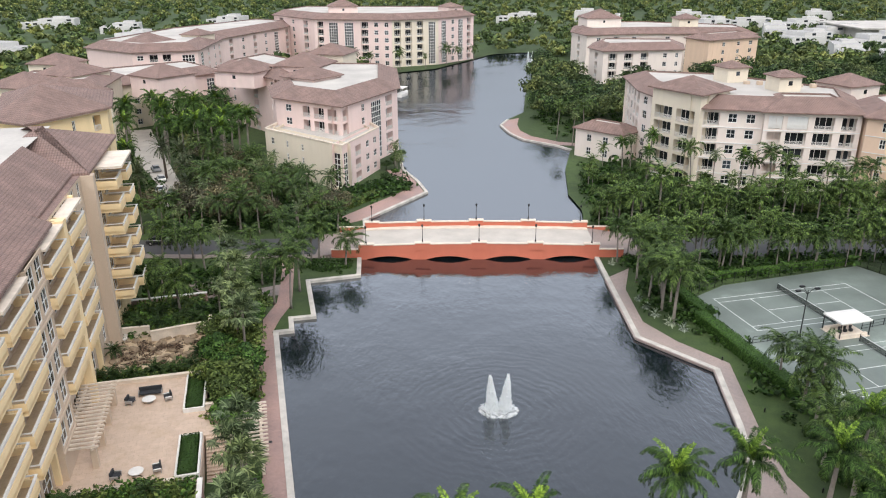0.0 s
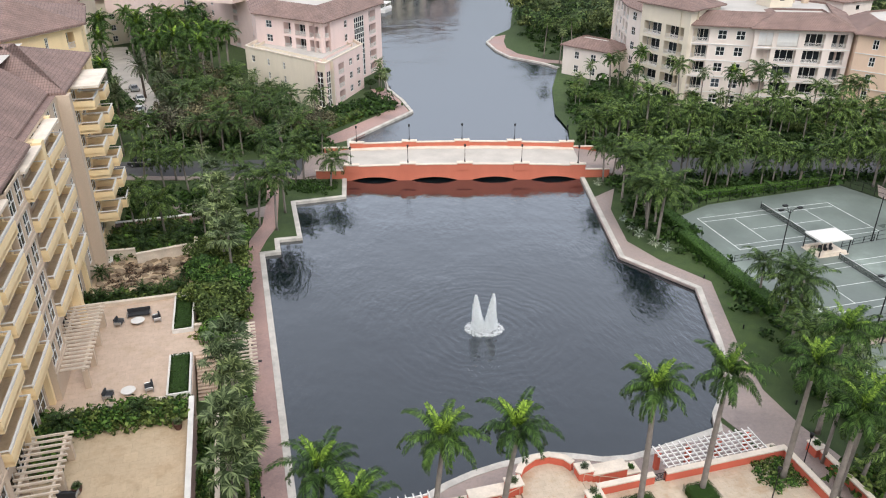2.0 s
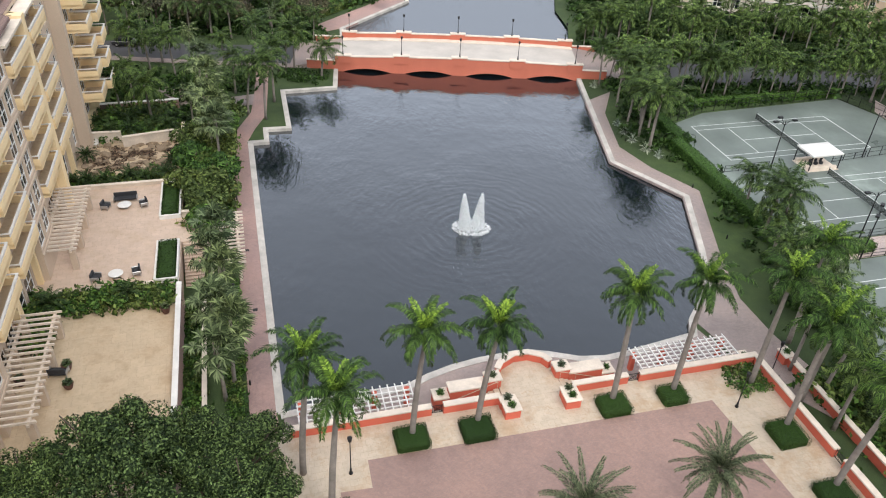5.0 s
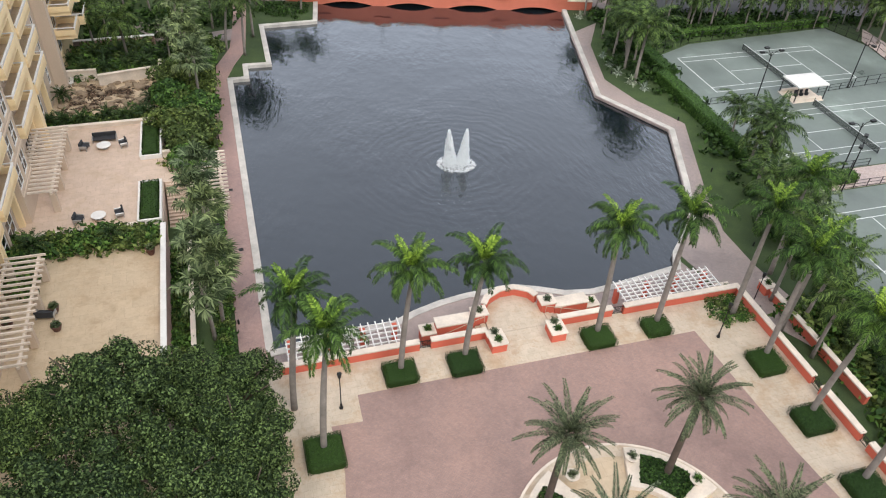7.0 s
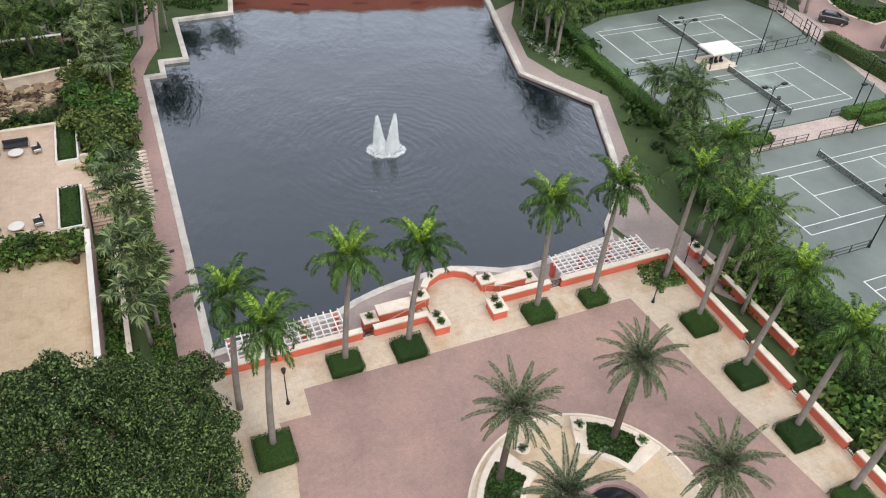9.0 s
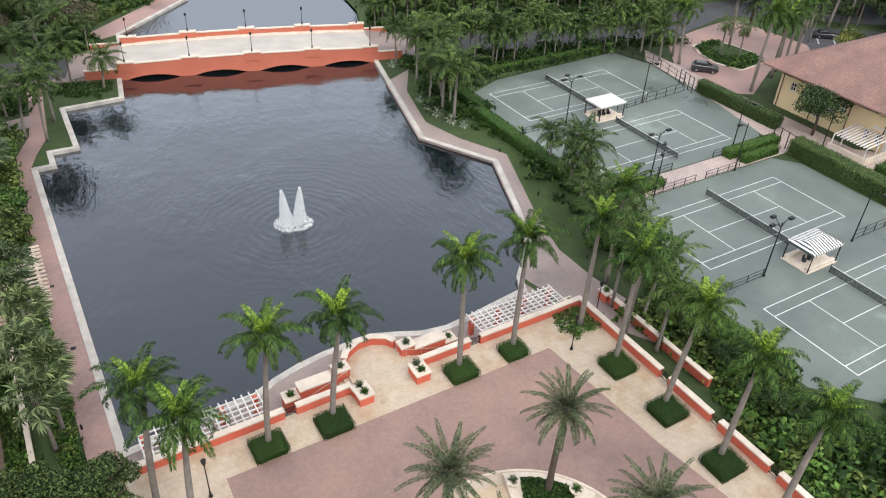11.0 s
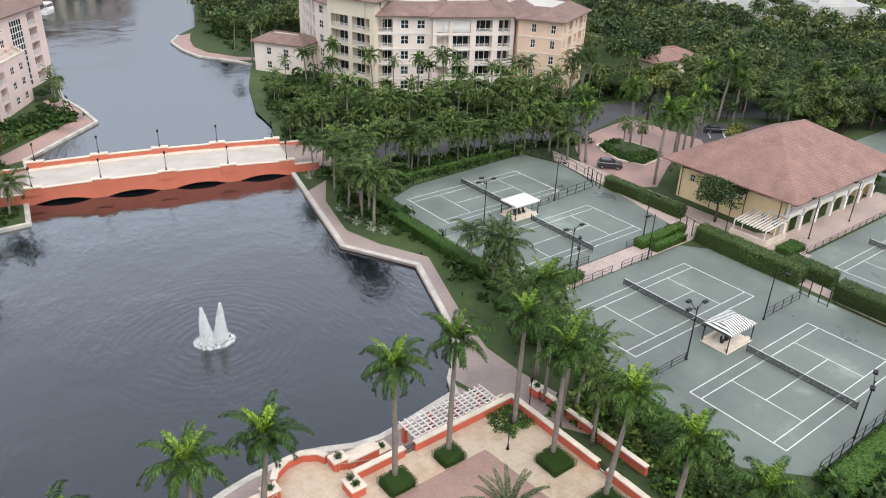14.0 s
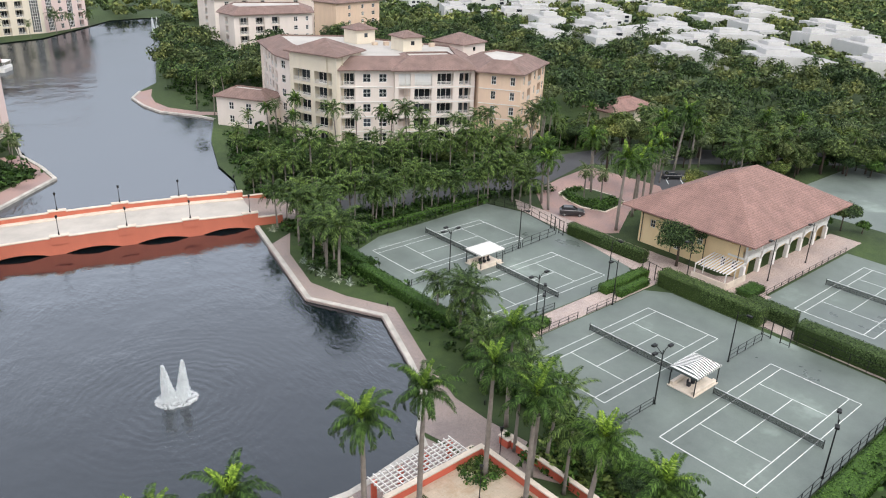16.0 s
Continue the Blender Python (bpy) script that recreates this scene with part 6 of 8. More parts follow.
def car(x, y, turn, paint, label, tall=False):
    t = thing("car", label, "car", pose(x, y, 0.06, 0, 0, turn), "parked cars")
    h = 0.25 if tall else 0.0
    w = 0.92

    def section(xp, z0, z1, ww):
        return [(xp, -ww, z0), (xp, ww, z0), (xp, ww * 0.98, z1 - 0.1), (xp, ww * 0.9, z1), (xp, -ww * 0.9, z1), (xp, -ww * 0.98, z1 - 0.1)]
    g = Geo()
    g.loft([section(-2.3, 0.42, 0.75 + h, w * 0.86), section(-2.2, 0.28, 0.92 + h, w * 0.95), section(-1.2, 0.25, 0.95 + h, w), section(0.9, 0.25, 0.95 + h, w), section(1.9, 0.27, 0.83 + h, w * 0.95), section(2.3, 0.4, 0.66 + h, w * 0.8)])
    part("body", g, t, material=paint)
    g = Geo()
    back = -2.0 if tall else -1.6
    g.loft([section(back, 0.9 + h, 1.0 + h, w * 0.86), section(back + 0.35, 0.9 + h, 1.42 + h, w * 0.76), section(0.1, 0.9 + h, 1.45 + h, w * 0.77), section(1.0, 0.9 + h, 0.98 + h, w * 0.86)])
    part("glass", g, t, "dark glass cabin", material=M_GLASS)
    g = Geo()
    g.soft_box(back + 0.4, 0.1, -w * 0.68, w * 0.68, 1.42 + h, 1.49 + h, 0.03)
    part("roof", g, t, material=paint)
    for xp in (-1.4, 1.4):
        for yp in (-w, w):
            g = Geo()
            g.tube([(xp, yp - 0.11, 0.33), (xp, yp + 0.11, 0.33)], 0.33, 14)
            wheel = part("wheel", g, t, "black tyre", material=M_TYRE)
            g = Geo()
            g.tube([(xp, yp - 0.12, 0.33), (xp, yp + 0.12, 0.33)], 0.19, 10)
            part("rim", g, wheel, "pale alloy rim", material=M_CHROME)
    for yp in (-0.6, 0.6):
        g = Geo()
        g.soft_box(2.12, 2.3, yp - 0.18, yp + 0.18, 0.55 + h, 0.7 + h, 0.03)
        part("headlight", g, t, material=M_CHROME)


def paint(name, c):
    m, n, l, bsdf = shader(name)
    info = noise_tex(n, l, coords(n, l), 6, 3)
    l.new(ramp(n, l, info, [(0.3, scaled(c, 0.9)), (0.7, c)]), bsdf.inputs["Base Color"])
    bsdf.inputs["Roughness"].default_value, bsdf.inputs["Coat Weight"].default_value = 0.3, 0.8
    return m


CAR_DARK, CAR_WHITE, CAR_SILVER = paint("black_paint", (0.012, 0.013, 0.016)), paint("white_car_paint", (0.7, 0.7, 0.69)), paint("silver_paint", (0.35, 0.36, 0.37))
car(82.0, 106.6, -32, CAR_DARK, "black parked sport utility car on the paved drive", True)
car(116.5, 117.5, -20, CAR_DARK, "dark car in an asphalt parking bay")
car(-63.5, 163, 100, CAR_WHITE, "white car parked on the pale drive")
car(-60.0, 160, 100, CAR_DARK, "dark car parked on the pale drive")
car(-66.5, 172, 115, CAR_WHITE, "white car parked beside the palms")
car(-71, 181, 118, CAR_SILVER, "silver car parked beside the palms")
car(-52, 129.6, 2, CAR_DARK, "dark car on the street behind trees")

def garden_chair(u, v, turn):
    t = thing("garden_chair", "white slatted garden chair in the rocky garden", "chair", PLAN_TURN @ pose(u, v, 1.0, 0, 0, turn), "garden chairs")
    for x in (-0.25, 0.25):
        for y in (-0.25, 0.25):
            g = Geo()
            g.beam((x, y, 0), (x * 0.95, y * 0.9, 0.42), 0.05, 0.05)
            part("leg", g, t, material=M_WHITE)
        g = Geo()
        g.soft_box(x - 0.04, x + 0.04, -0.28, 0.28, 0.6, 0.65, 0.015)
        part("armrest", g, t, material=M_WHITE)
    g = Geo()
    g.soft_box(-0.28, 0.28, -0.28, 0.28, 0.4, 0.45, 0.02)
    part("seat", g, t, material=M_WHITE)
    for i in range(5):
        g = Geo()
        g.beam((-0.22 + 0.11 * i, 0.27, 0.42), (-0.22 + 0.11 * i, 0.42, 1.0), 0.08, 0.03)
        part("slat", g, t, material=M_WHITE)


for u, v, turn in ((-21.8, 97.4, 20), (-20.6, 97.6, -10), (-19.7, 97.3, -35), (-21.2, 95.9, 160)):
    garden_chair(u, v, turn)

M_TERRACOTTA = plain("dark_terracotta", (0.12, 0.055, 0.04), 0.8, 2, 9, 0.25)


def terrace_pot(u, v, h):
    t = thing("plant_pot", "dark terracotta pot with a leafy plant on the terrace", "pot", PLAN_TURN @ pose(u, v, TZ - 0.05), "terrace pots")
    g = Geo()
    g.tube([(0, 0, 0), (0, 0, h * 0.15), (0, 0, h * 0.8), (0, 0, h), (0, 0, h * 0.98)], [0.24, 0.3, 0.42, 0.46, 0.38], 16)
    part("bowl", g, t, material=M_TERRACOTTA)
    x, y = W(u, v)
    PLANTS.append((x, y, TZ - 0.1 + h))
    PLANTS.append((x + 0.05, y, TZ + h))


for u, v, h in ((-17.0, 52.5, 0.65), (-9.3, 58.6, 0.75), (-20.9, 55.2, 0.7), (-20.4, 51.4, 0.7), (-16.6, 50.2, 0.6)):
    terrace_pot(u, v, h)

# ---- boat and fountains ----
boat = thing("boat", "small white canopied boat on the canal", "boat", pose(-15.5, 292, WATER_Z, 0, 0, 70))
g = Geo()
g.loft([[(-4, -1.3, 0), (-4, 1.3, 0), (-4, 1.5, 1.2), (-4, -1.5, 1.2)], [(2, -1.4, 0), (2, 1.4, 0), (2, 1.6, 1.2), (2, -1.6, 1.2)], [(4.5, -0.2, 0.2), (4.5, 0.2, 0.2), (4.5, 0.3, 1.5), (4.5, -0.3, 1.5)]])
part("hull", g, boat, material=M_WHITE)
g = Geo()
g.soft_box(-3.4, 1.8, -1.5, 1.5, 3.2, 3.5, 0.08)
part("canopy", g, boat, material=M_WHITE)
for x in (-3.2, 1.6):
    for y in (-1.3, 1.3):
        g = Geo()
        g.box(x - 0.05, x + 0.05, y - 0.05, y + 0.05, 1.2, 3.2)
        part("post", g, boat, material=M_WHITE)


def fountain(x, y, h, seed):
    t = thing("fountain", "twin white water jets rising from the lake", "fountain", pose(x, y, WATER_Z))
    r = np.random.default_rng(seed)
    for jx, jy, lean in ((-0.75, -0.1, -0.1), (0.75, 0.1, 0.1)):
        n = 5200
        s = r.random(n) ** 0.8
        z = h * (1 - s)
        rad = (0.09 + 0.72 * s ** 0.8) * np.sqrt(r.random(n)) * (0.9 + 0.2 * r.random(n))
        a = r.random(n) * 6.283
        c = np.stack([jx + lean * (1 - s) * 3 + rad * np.cos(a), jy + rad * np.sin(a), z], 1)
        wdt, lng = 0.035 + 0.05 * r.random(n), 0.12 + 0.3 * r.random(n)
        a2 = r.random(n) * 6.283
        d = np.stack([np.cos(a2), np.sin(a2), np.zeros(n)], 1) * wdt[:, None]
        up = np.stack([0.1 * np.cos(a), 0.1 * np.sin(a), np.ones(n)], 1) * lng[:, None]
        v = np.stack([c - d, c + d, c + up], 1).reshape(-1, 3)
        v[:, 2] = np.maximum(v[:, 2], 0.02)
        me = bpy.data.meshes.new("jet")
        me.from_pydata(v.tolist(), [], np.arange(3 * n).reshape(-1, 3).tolist())
        me.materials.append(M_SPRAY)
        tagged(part("jet", me, t, "white spray"), kind="stuff")
    n = 2400
    rad, a = 2.3 * np.sqrt(r.random(n)), r.random(n) * 6.283
    c = np.stack([rad * np.cos(a), rad * np.sin(a) * 0.8, 0.02 + 0.9 * r.random(n) ** 2 * np.clip(1.15 - rad / 2.2, 0, 1)], 1)
    off = r.normal(0, 0.09, (n, 3, 3)) * (1, 1, 0.3)
    v = (c[:, None] + off).reshape(-1, 3)
    v[:, 2] = np.maximum(v[:, 2], 0.015)
    me = bpy.data.meshes.new("foam")
    me.from_pydata(v.tolist(), [], np.arange(3 * n).reshape(-1, 3).tolist())
    me.materials.append(M_SPRAY)
    tagged(part("foam", me, t, "white foam where the jets fall"), kind="stuff")


fountain(*FOUNTAIN, 4.5, 3)
fountain(43, 379, 6.5, 4)

for u0 in (3.0, 6.1, 33.4, 36.5):
    g = Geo()
    g.soft_box(u0, u0 + 1.5, 42.15, 42.6, 0.05, 0.5, 0.03)
    g.box(u0, u0 + 1.5, 42.02, 42.14, 0.05, 1.0)
    single("bench", g, M_CORAL, "coral stuccoed bench below the pergola", "bench", at=PLAN_TURN, group="pergola benches")


def bollard(x, y):
    g = Geo()
    g.tube([(0, 0, 0), (0, 0, 0.5), (0, 0, 0.56)], [0.09, 0.09, 0.03], 8)
    single("bollard", g, M_BLACK, "small dark path light", "bollard", at=pose(x, y, 0.06), group="path lights")


for v in (50, 58, 66, 74, 82, 90):
    bollard(*W(-2.3, v))
for x, y in ((37.0, 60), (36.9, 74), (36.2, 86), (30, 99)):
    bollard(x, y)
for u, v, w in ((-1.3, 60.4, 0.45), (-1.6, 71.0, 0.4)):
    g = Geo()
    g.box(u - w / 2, u + w / 2, v - w / 2, v + w / 2, 0.05, 0.07)
    single("drain_cover", g, M_BLACK, "dark square drain cover in the pavers", "drain", at=PLAN_TURN)

# ---- planting ----
def leaf_mesh(name, quads, material):
    """One mesh of loose leaves; quads is an array of n x 4 x 3."""
    n = len(quads)
    me = bpy.data.meshes.new(name)
    me.vertices.add(4 * n)
    me.vertices.foreach_set("co", quads.astype(np.float32).ravel())
    me.loops.add(4 * n)
    me.loops.foreach_set("vertex_index", np.arange(4 * n, dtype=np.int32))
    me.polygons.add(n)
    me.polygons.foreach_set("loop_start", np.arange(0, 4 * n, 4, dtype=np.int32))
    me.update(calc_edges=True)
    me.validate()
    me.materials.append(material)
    return me


def unit(a):
    return a / np.maximum(np.linalg.norm(a, axis=-1, keepdims=True), 1e-9)


def palm_quads(r, fronds, length, lean, droop, leaflets, ll, lw, hang, wind=(0, 0), steep=(80, -25), plume=0.25):
    """Feather fronds round a crown at the origin."""
    out = []
    for i in range(fronds):
        f = i / fronds
        a = i * 2.39996 + r.uniform(-0.2, 0.2)
        e0 = radians(steep[0] + (steep[1] - steep[0]) * f ** 0.9 + r.uniform(-7, 7))
        Lf = length * r.uniform(0.85, 1.08) * (0.75 + 0.25 * math.sin(math.pi * min(1, f + 0.25)))
        k = 14
        s = np.linspace(0, 1, k + 1)
        el = e0 - radians(droop * r.uniform(0.8, 1.15)) * s ** 1.4
        step = np.stack([np.cos(el) * math.cos(a) + wind[0] * s ** 1.5, np.cos(el) * math.sin(a) + wind[1] * s ** 1.5, np.sin(el)], 1)
        step = unit(step)
        pts = np.concatenate([[[0, 0, 0]], np.cumsum(step[:-1], 0) * Lf / k])
        t = np.linspace(0.1, 0.985, leaflets)
        pos = np.stack([np.interp(t, s, pts[:, j]) for j in range(3)], 1)
        tan = unit(np.stack([np.interp(t, s, step[:, j]) for j in range(3)], 1))
        side = unit(np.cross(tan, [0, 0, 1.0]))
        up = np.cross(side, tan)
        prof = np.minimum(1.0, 0.45 + 2.2 * t) * np.sqrt(np.clip(1.12 - t, 0.08, 1))
        for sg in (-1, 1):
            n = leaflets
            out_dir = unit(sg * side + 0.85 * tan + (0.18 + r.uniform(-plume, plume, (n, 1))) * up + r.uniform(-0.12, 0.12, (n, 3)) - np.array([0, 0, hang * 0.35]))
            tip_dir = unit(out_dir + np.array([wind[0] * 0.6, wind[1] * 0.6, -hang]))
            l = (ll * prof * r.uniform(0.85, 1.1, n))[:, None]
            mid = pos + out_dir * l * 0.5
            tip = mid + tip_dir * l * 0.5
            w = tan * lw / 2
            out.append(np.stack([pos, mid - w, tip, mid + w], 1))
        wd = side * 0.03 * (1.1 - t)[:, None]
        a_, b_ = np.arange(0, leaflets - 3, 3), np.arange(3, leaflets, 3)
        out.append(np.stack([(pos - wd)[a_], (pos + wd)[a_], (pos + wd)[b_], (pos - wd)[b_]], 1))
    return np.concatenate(out)


def trunk_mesh(name, h, r0, r1, lean, material, bulge=0.0, rings=10):
    g = Geo()
    pts, rad = [], []
    for i in range(rings + 1):
        f = i / rings
        pts.append((lean[0] * f ** 1.6, lean[1] * f ** 1.6, h * f))
        rad.append(r0 + (r1 - r0) * f + bulge * math.sin(math.pi * min(1, f * 1.1)) + (0.12 * r0 * math.exp(-f * 14)))
    g.tube(pts, rad, 10)
    return g.mesh(name, material, True)


def fan_quads(r, fronds, stalk, blade, wind, blades=13):
    """Round fan leaves on stalks, round a crown at the origin."""
    out = []
    for i in range(fronds):
        f = i / fronds
        a, e = i * 2.39996 + r.uniform(-0.2, 0.2), radians(82 - 135 * f + r.uniform(-8, 8))
        d = Vector((math.cos(e) * math.cos(a) + wind[0] * 0.6, math.cos(e) * math.sin(a) + wind[1] * 0.6, math.sin(e))).normalized()
        side = d.cross(Vector((0, 0, 1))).normalized()
        s = stalk * r.uniform(0.7, 1.15)
        hub = d * s
        w = side * 0.025
        out.append([-w, w, hub + w, hub - w])
        up = side.cross(d)
        for k in range(blades):
            g = radians(-115 + 230 * k / (blades - 1) + r.uniform(-4, 4))
            b = (d * math.cos(g) + side * math.sin(g) + up * 0.12).normalized()
            l = blade * r.uniform(0.85, 1.1) * (0.8 + 0.2 * math.cos(g))
            mid = hub + b * l * 0.6
            tip = mid + (b + Vector((wind[0], wind[1], -0.75))).normalized() * l * 0.5
            w = (d * -math.sin(g) + side * math.cos(g)) * 0.085
            out.append([hub, mid - w, tip, mid + w])
    return np.array([[tuple(p) for p in q] for q in out])


def palm(label, group, r, kind, h, lean=(0, 0), wind=(0, 0)):
    t = thing("palm_tree", label, "palm tree", group=group)
    top = Matrix.Translation((lean[0], lean[1], h))
    if kind == "royal":
        part("trunk", trunk_mesh("trunk", h - 1.3, 0.24, 0.17, lean, M_BARK, 0.03), t, "smooth grey trunk")
        g = Geo()
        g.tube([(0, 0, -1.35), (0, 0, -1.0), (0, 0, -0.3), (0, 0, 0.15)], [0.17, 0.2, 0.15, 0.08], 10)
        part("crownshaft", g.mesh("crownshaft", M_SHAFT, True), t, "green crownshaft", at=top)
        part("spear", leaf_mesh("spear", palm_quads(r, 4, 3.1, 0, 55, 40, 0.62, 0.11, 0.5, wind, (88, 62)), M_SPEAR), t, "bright young fronds", at=top)
        q, m = palm_quads(r, 18, 4.2, 0, 135, 110, 0.82, 0.075, 0.9, wind, (84, -24), 0.7), M_ROYAL
    elif kind == "date":
        part("trunk", trunk_mesh("trunk", h - 0.1, 0.27, 0.21, lean, M_BROWNBARK, 0.0, 14), t, "rough brown trunk")
        q, m = palm_quads(r, 38, 3.8, 0, 68, 84, 0.42, 0.058, 0.22, wind, (86, -40), 0.3), M_DATE
    elif kind == "fan":
        part("trunk", trunk_mesh("trunk", h, 0.18, 0.14, lean, M_BARK), t, "thin grey trunk")
        q, m = fan_quads(r, 30, 1.55, 1.1, wind, 14), M_DATE2
    elif kind == "pygmy":
        part("trunk", trunk_mesh("trunk", h, 0.12, 0.1, lean, M_BROWNBARK), t, "short brown trunk")
        q, m = palm_quads(r, 24, 2.0, 0, 85, 24, 0.36, 0.08, 0.3, wind, (80, -10)), M_LEAF
    elif kind == "sabal":
        part("trunk", trunk_mesh("trunk", h, 0.17, 0.13, lean, M_BARK), t, "thin grey trunk")
        q, m = palm_quads(r, 26, 2.9, 0, 95, 18, 0.8, 0.13, 0.7, wind, (80, -70)), M_DATE2
    else:
        part("trunk", trunk_mesh("trunk", h, 0.19, 0.13, lean, M_BARK), t, "slender grey trunk")
        q, m = palm_quads(r, 22, 4.5, 0, 100, 58, 0.95, 0.095, 0.8, wind, (80, -38)), M_COCO
    part("crown", leaf_mesh("crown", q, m), t, "feathery fronds", at=top)
    return t


M_DATE2 = leaves("sabal_fronds", (0.056, 0.084, 0.03), (0.20, 0.25, 0.10), 0.55)


def leaf_cloud(r, n, size, centres, radii, flat=0.75, shell=0.55, jitter=0.55):
    """Leaves over the outsides of several clumps."""
    k = r.integers(0, len(centres), n)
    d = unit(r.normal(0, 1, (n, 3)))
    rad = radii[k][:, None] * (shell + (1 - shell) * r.random((n, 1)) ** 0.5)
    c = centres[k] + d * rad * np.array([1, 1, flat])
    nor = unit(d + r.normal(0, jitter, (n, 3)) + np.array([0, 0, 0.35]))
    a = unit(np.cross(nor, unit(r.normal(0, 1, (n, 3)))))
    b = np.cross(nor, a)
    s = (size * r.uniform(0.6, 1.3, n))[:, None]
    return np.stack([c - a * s, c - b * s * 0.55, c + a * s, c + b * s * 0.55], 1)


def crown_cloud(r, n, size, width, height, clumps, jitter=0.55, lump=(0.3, 0.48)):
    ctr = unit(r.normal(0, 1, (clumps, 3))) * r.uniform(0.25, 0.85, (clumps, 1)) * np.array([width, width, height])
    ctr[:, 2] = np.abs(ctr[:, 2]) * 0.9 - height * 0.15
    return leaf_cloud(r, n, size, ctr, r.uniform(*lump, clumps) * width, jitter=jitter)


def broad_tree(label, group, r, h, width, n, size, material, clumps=16, lump=(0.3, 0.48)):
    t = thing("tree", label, "tree", group=group)
    g = Geo()
    base = h * 0.42
    g.tube([(0, 0, 0), (0.05, 0, base * 0.5), (0, 0.05, base)], [0.26, 0.2, 0.17], 8)
    for k in range(6):
        a = k * 1.05 + r.uniform(-0.3, 0.3)
        e = Vector((math.cos(a) * width * 0.55, math.sin(a) * width * 0.55, h * r.uniform(0.62, 0.85)))
        m = Vector((e.x * 0.45, e.y * 0.45, base + (e.z - base) * 0.55))
        g.tube([(0, 0.04, base - 0.2), m, e], [0.13, 0.09, 0.03], 6)
    part("trunk", g.mesh("trunk", M_BROWNBARK, True), t, "brown trunk and limbs")
    q = crown_cloud(r, n, size, width, h * 0.36, clumps, 0.55, lump)
    part("crown", leaf_mesh("crown", q, material), t, "uneven leafy crown", at=Matrix.Translation((0, 0, h * 0.62)))
    return t


def merged(name, base, spots, r, material, label, category, squash=(0.8, 1.2)):
    """Many plants nobody could count, as one mesh. spots: x, y, z, scale."""
    out = []
    for x, y, z, s in spots:
        a = r.uniform(0, 6.283)
        m = np.array([[math.cos(a), -math.sin(a), 0], [math.sin(a), math.cos(a), 0], [0, 0, 1]]) * s
        m[2, 2] *= r.uniform(*squash)
        b = base[int(r.integers(0, len(base)))]
        out.append(b @ m.T + np.array([x, y, z]))
    return tagged(new(name, leaf_mesh(name, np.concatenate(out), material)), label, category, kind="stuff")


def inside(x, y, poly):
    c = False
    for (x0, y0), (x1, y1) in zip(poly, poly[1:] + poly[:1]):
        if (y0 > y) != (y1 > y) and x < (x1 - x0) * (y - y0) / (y1 - y0) + x0:
            c = not c
    return c


def Wp(poly):
    return [W(u, v) for u, v in poly]


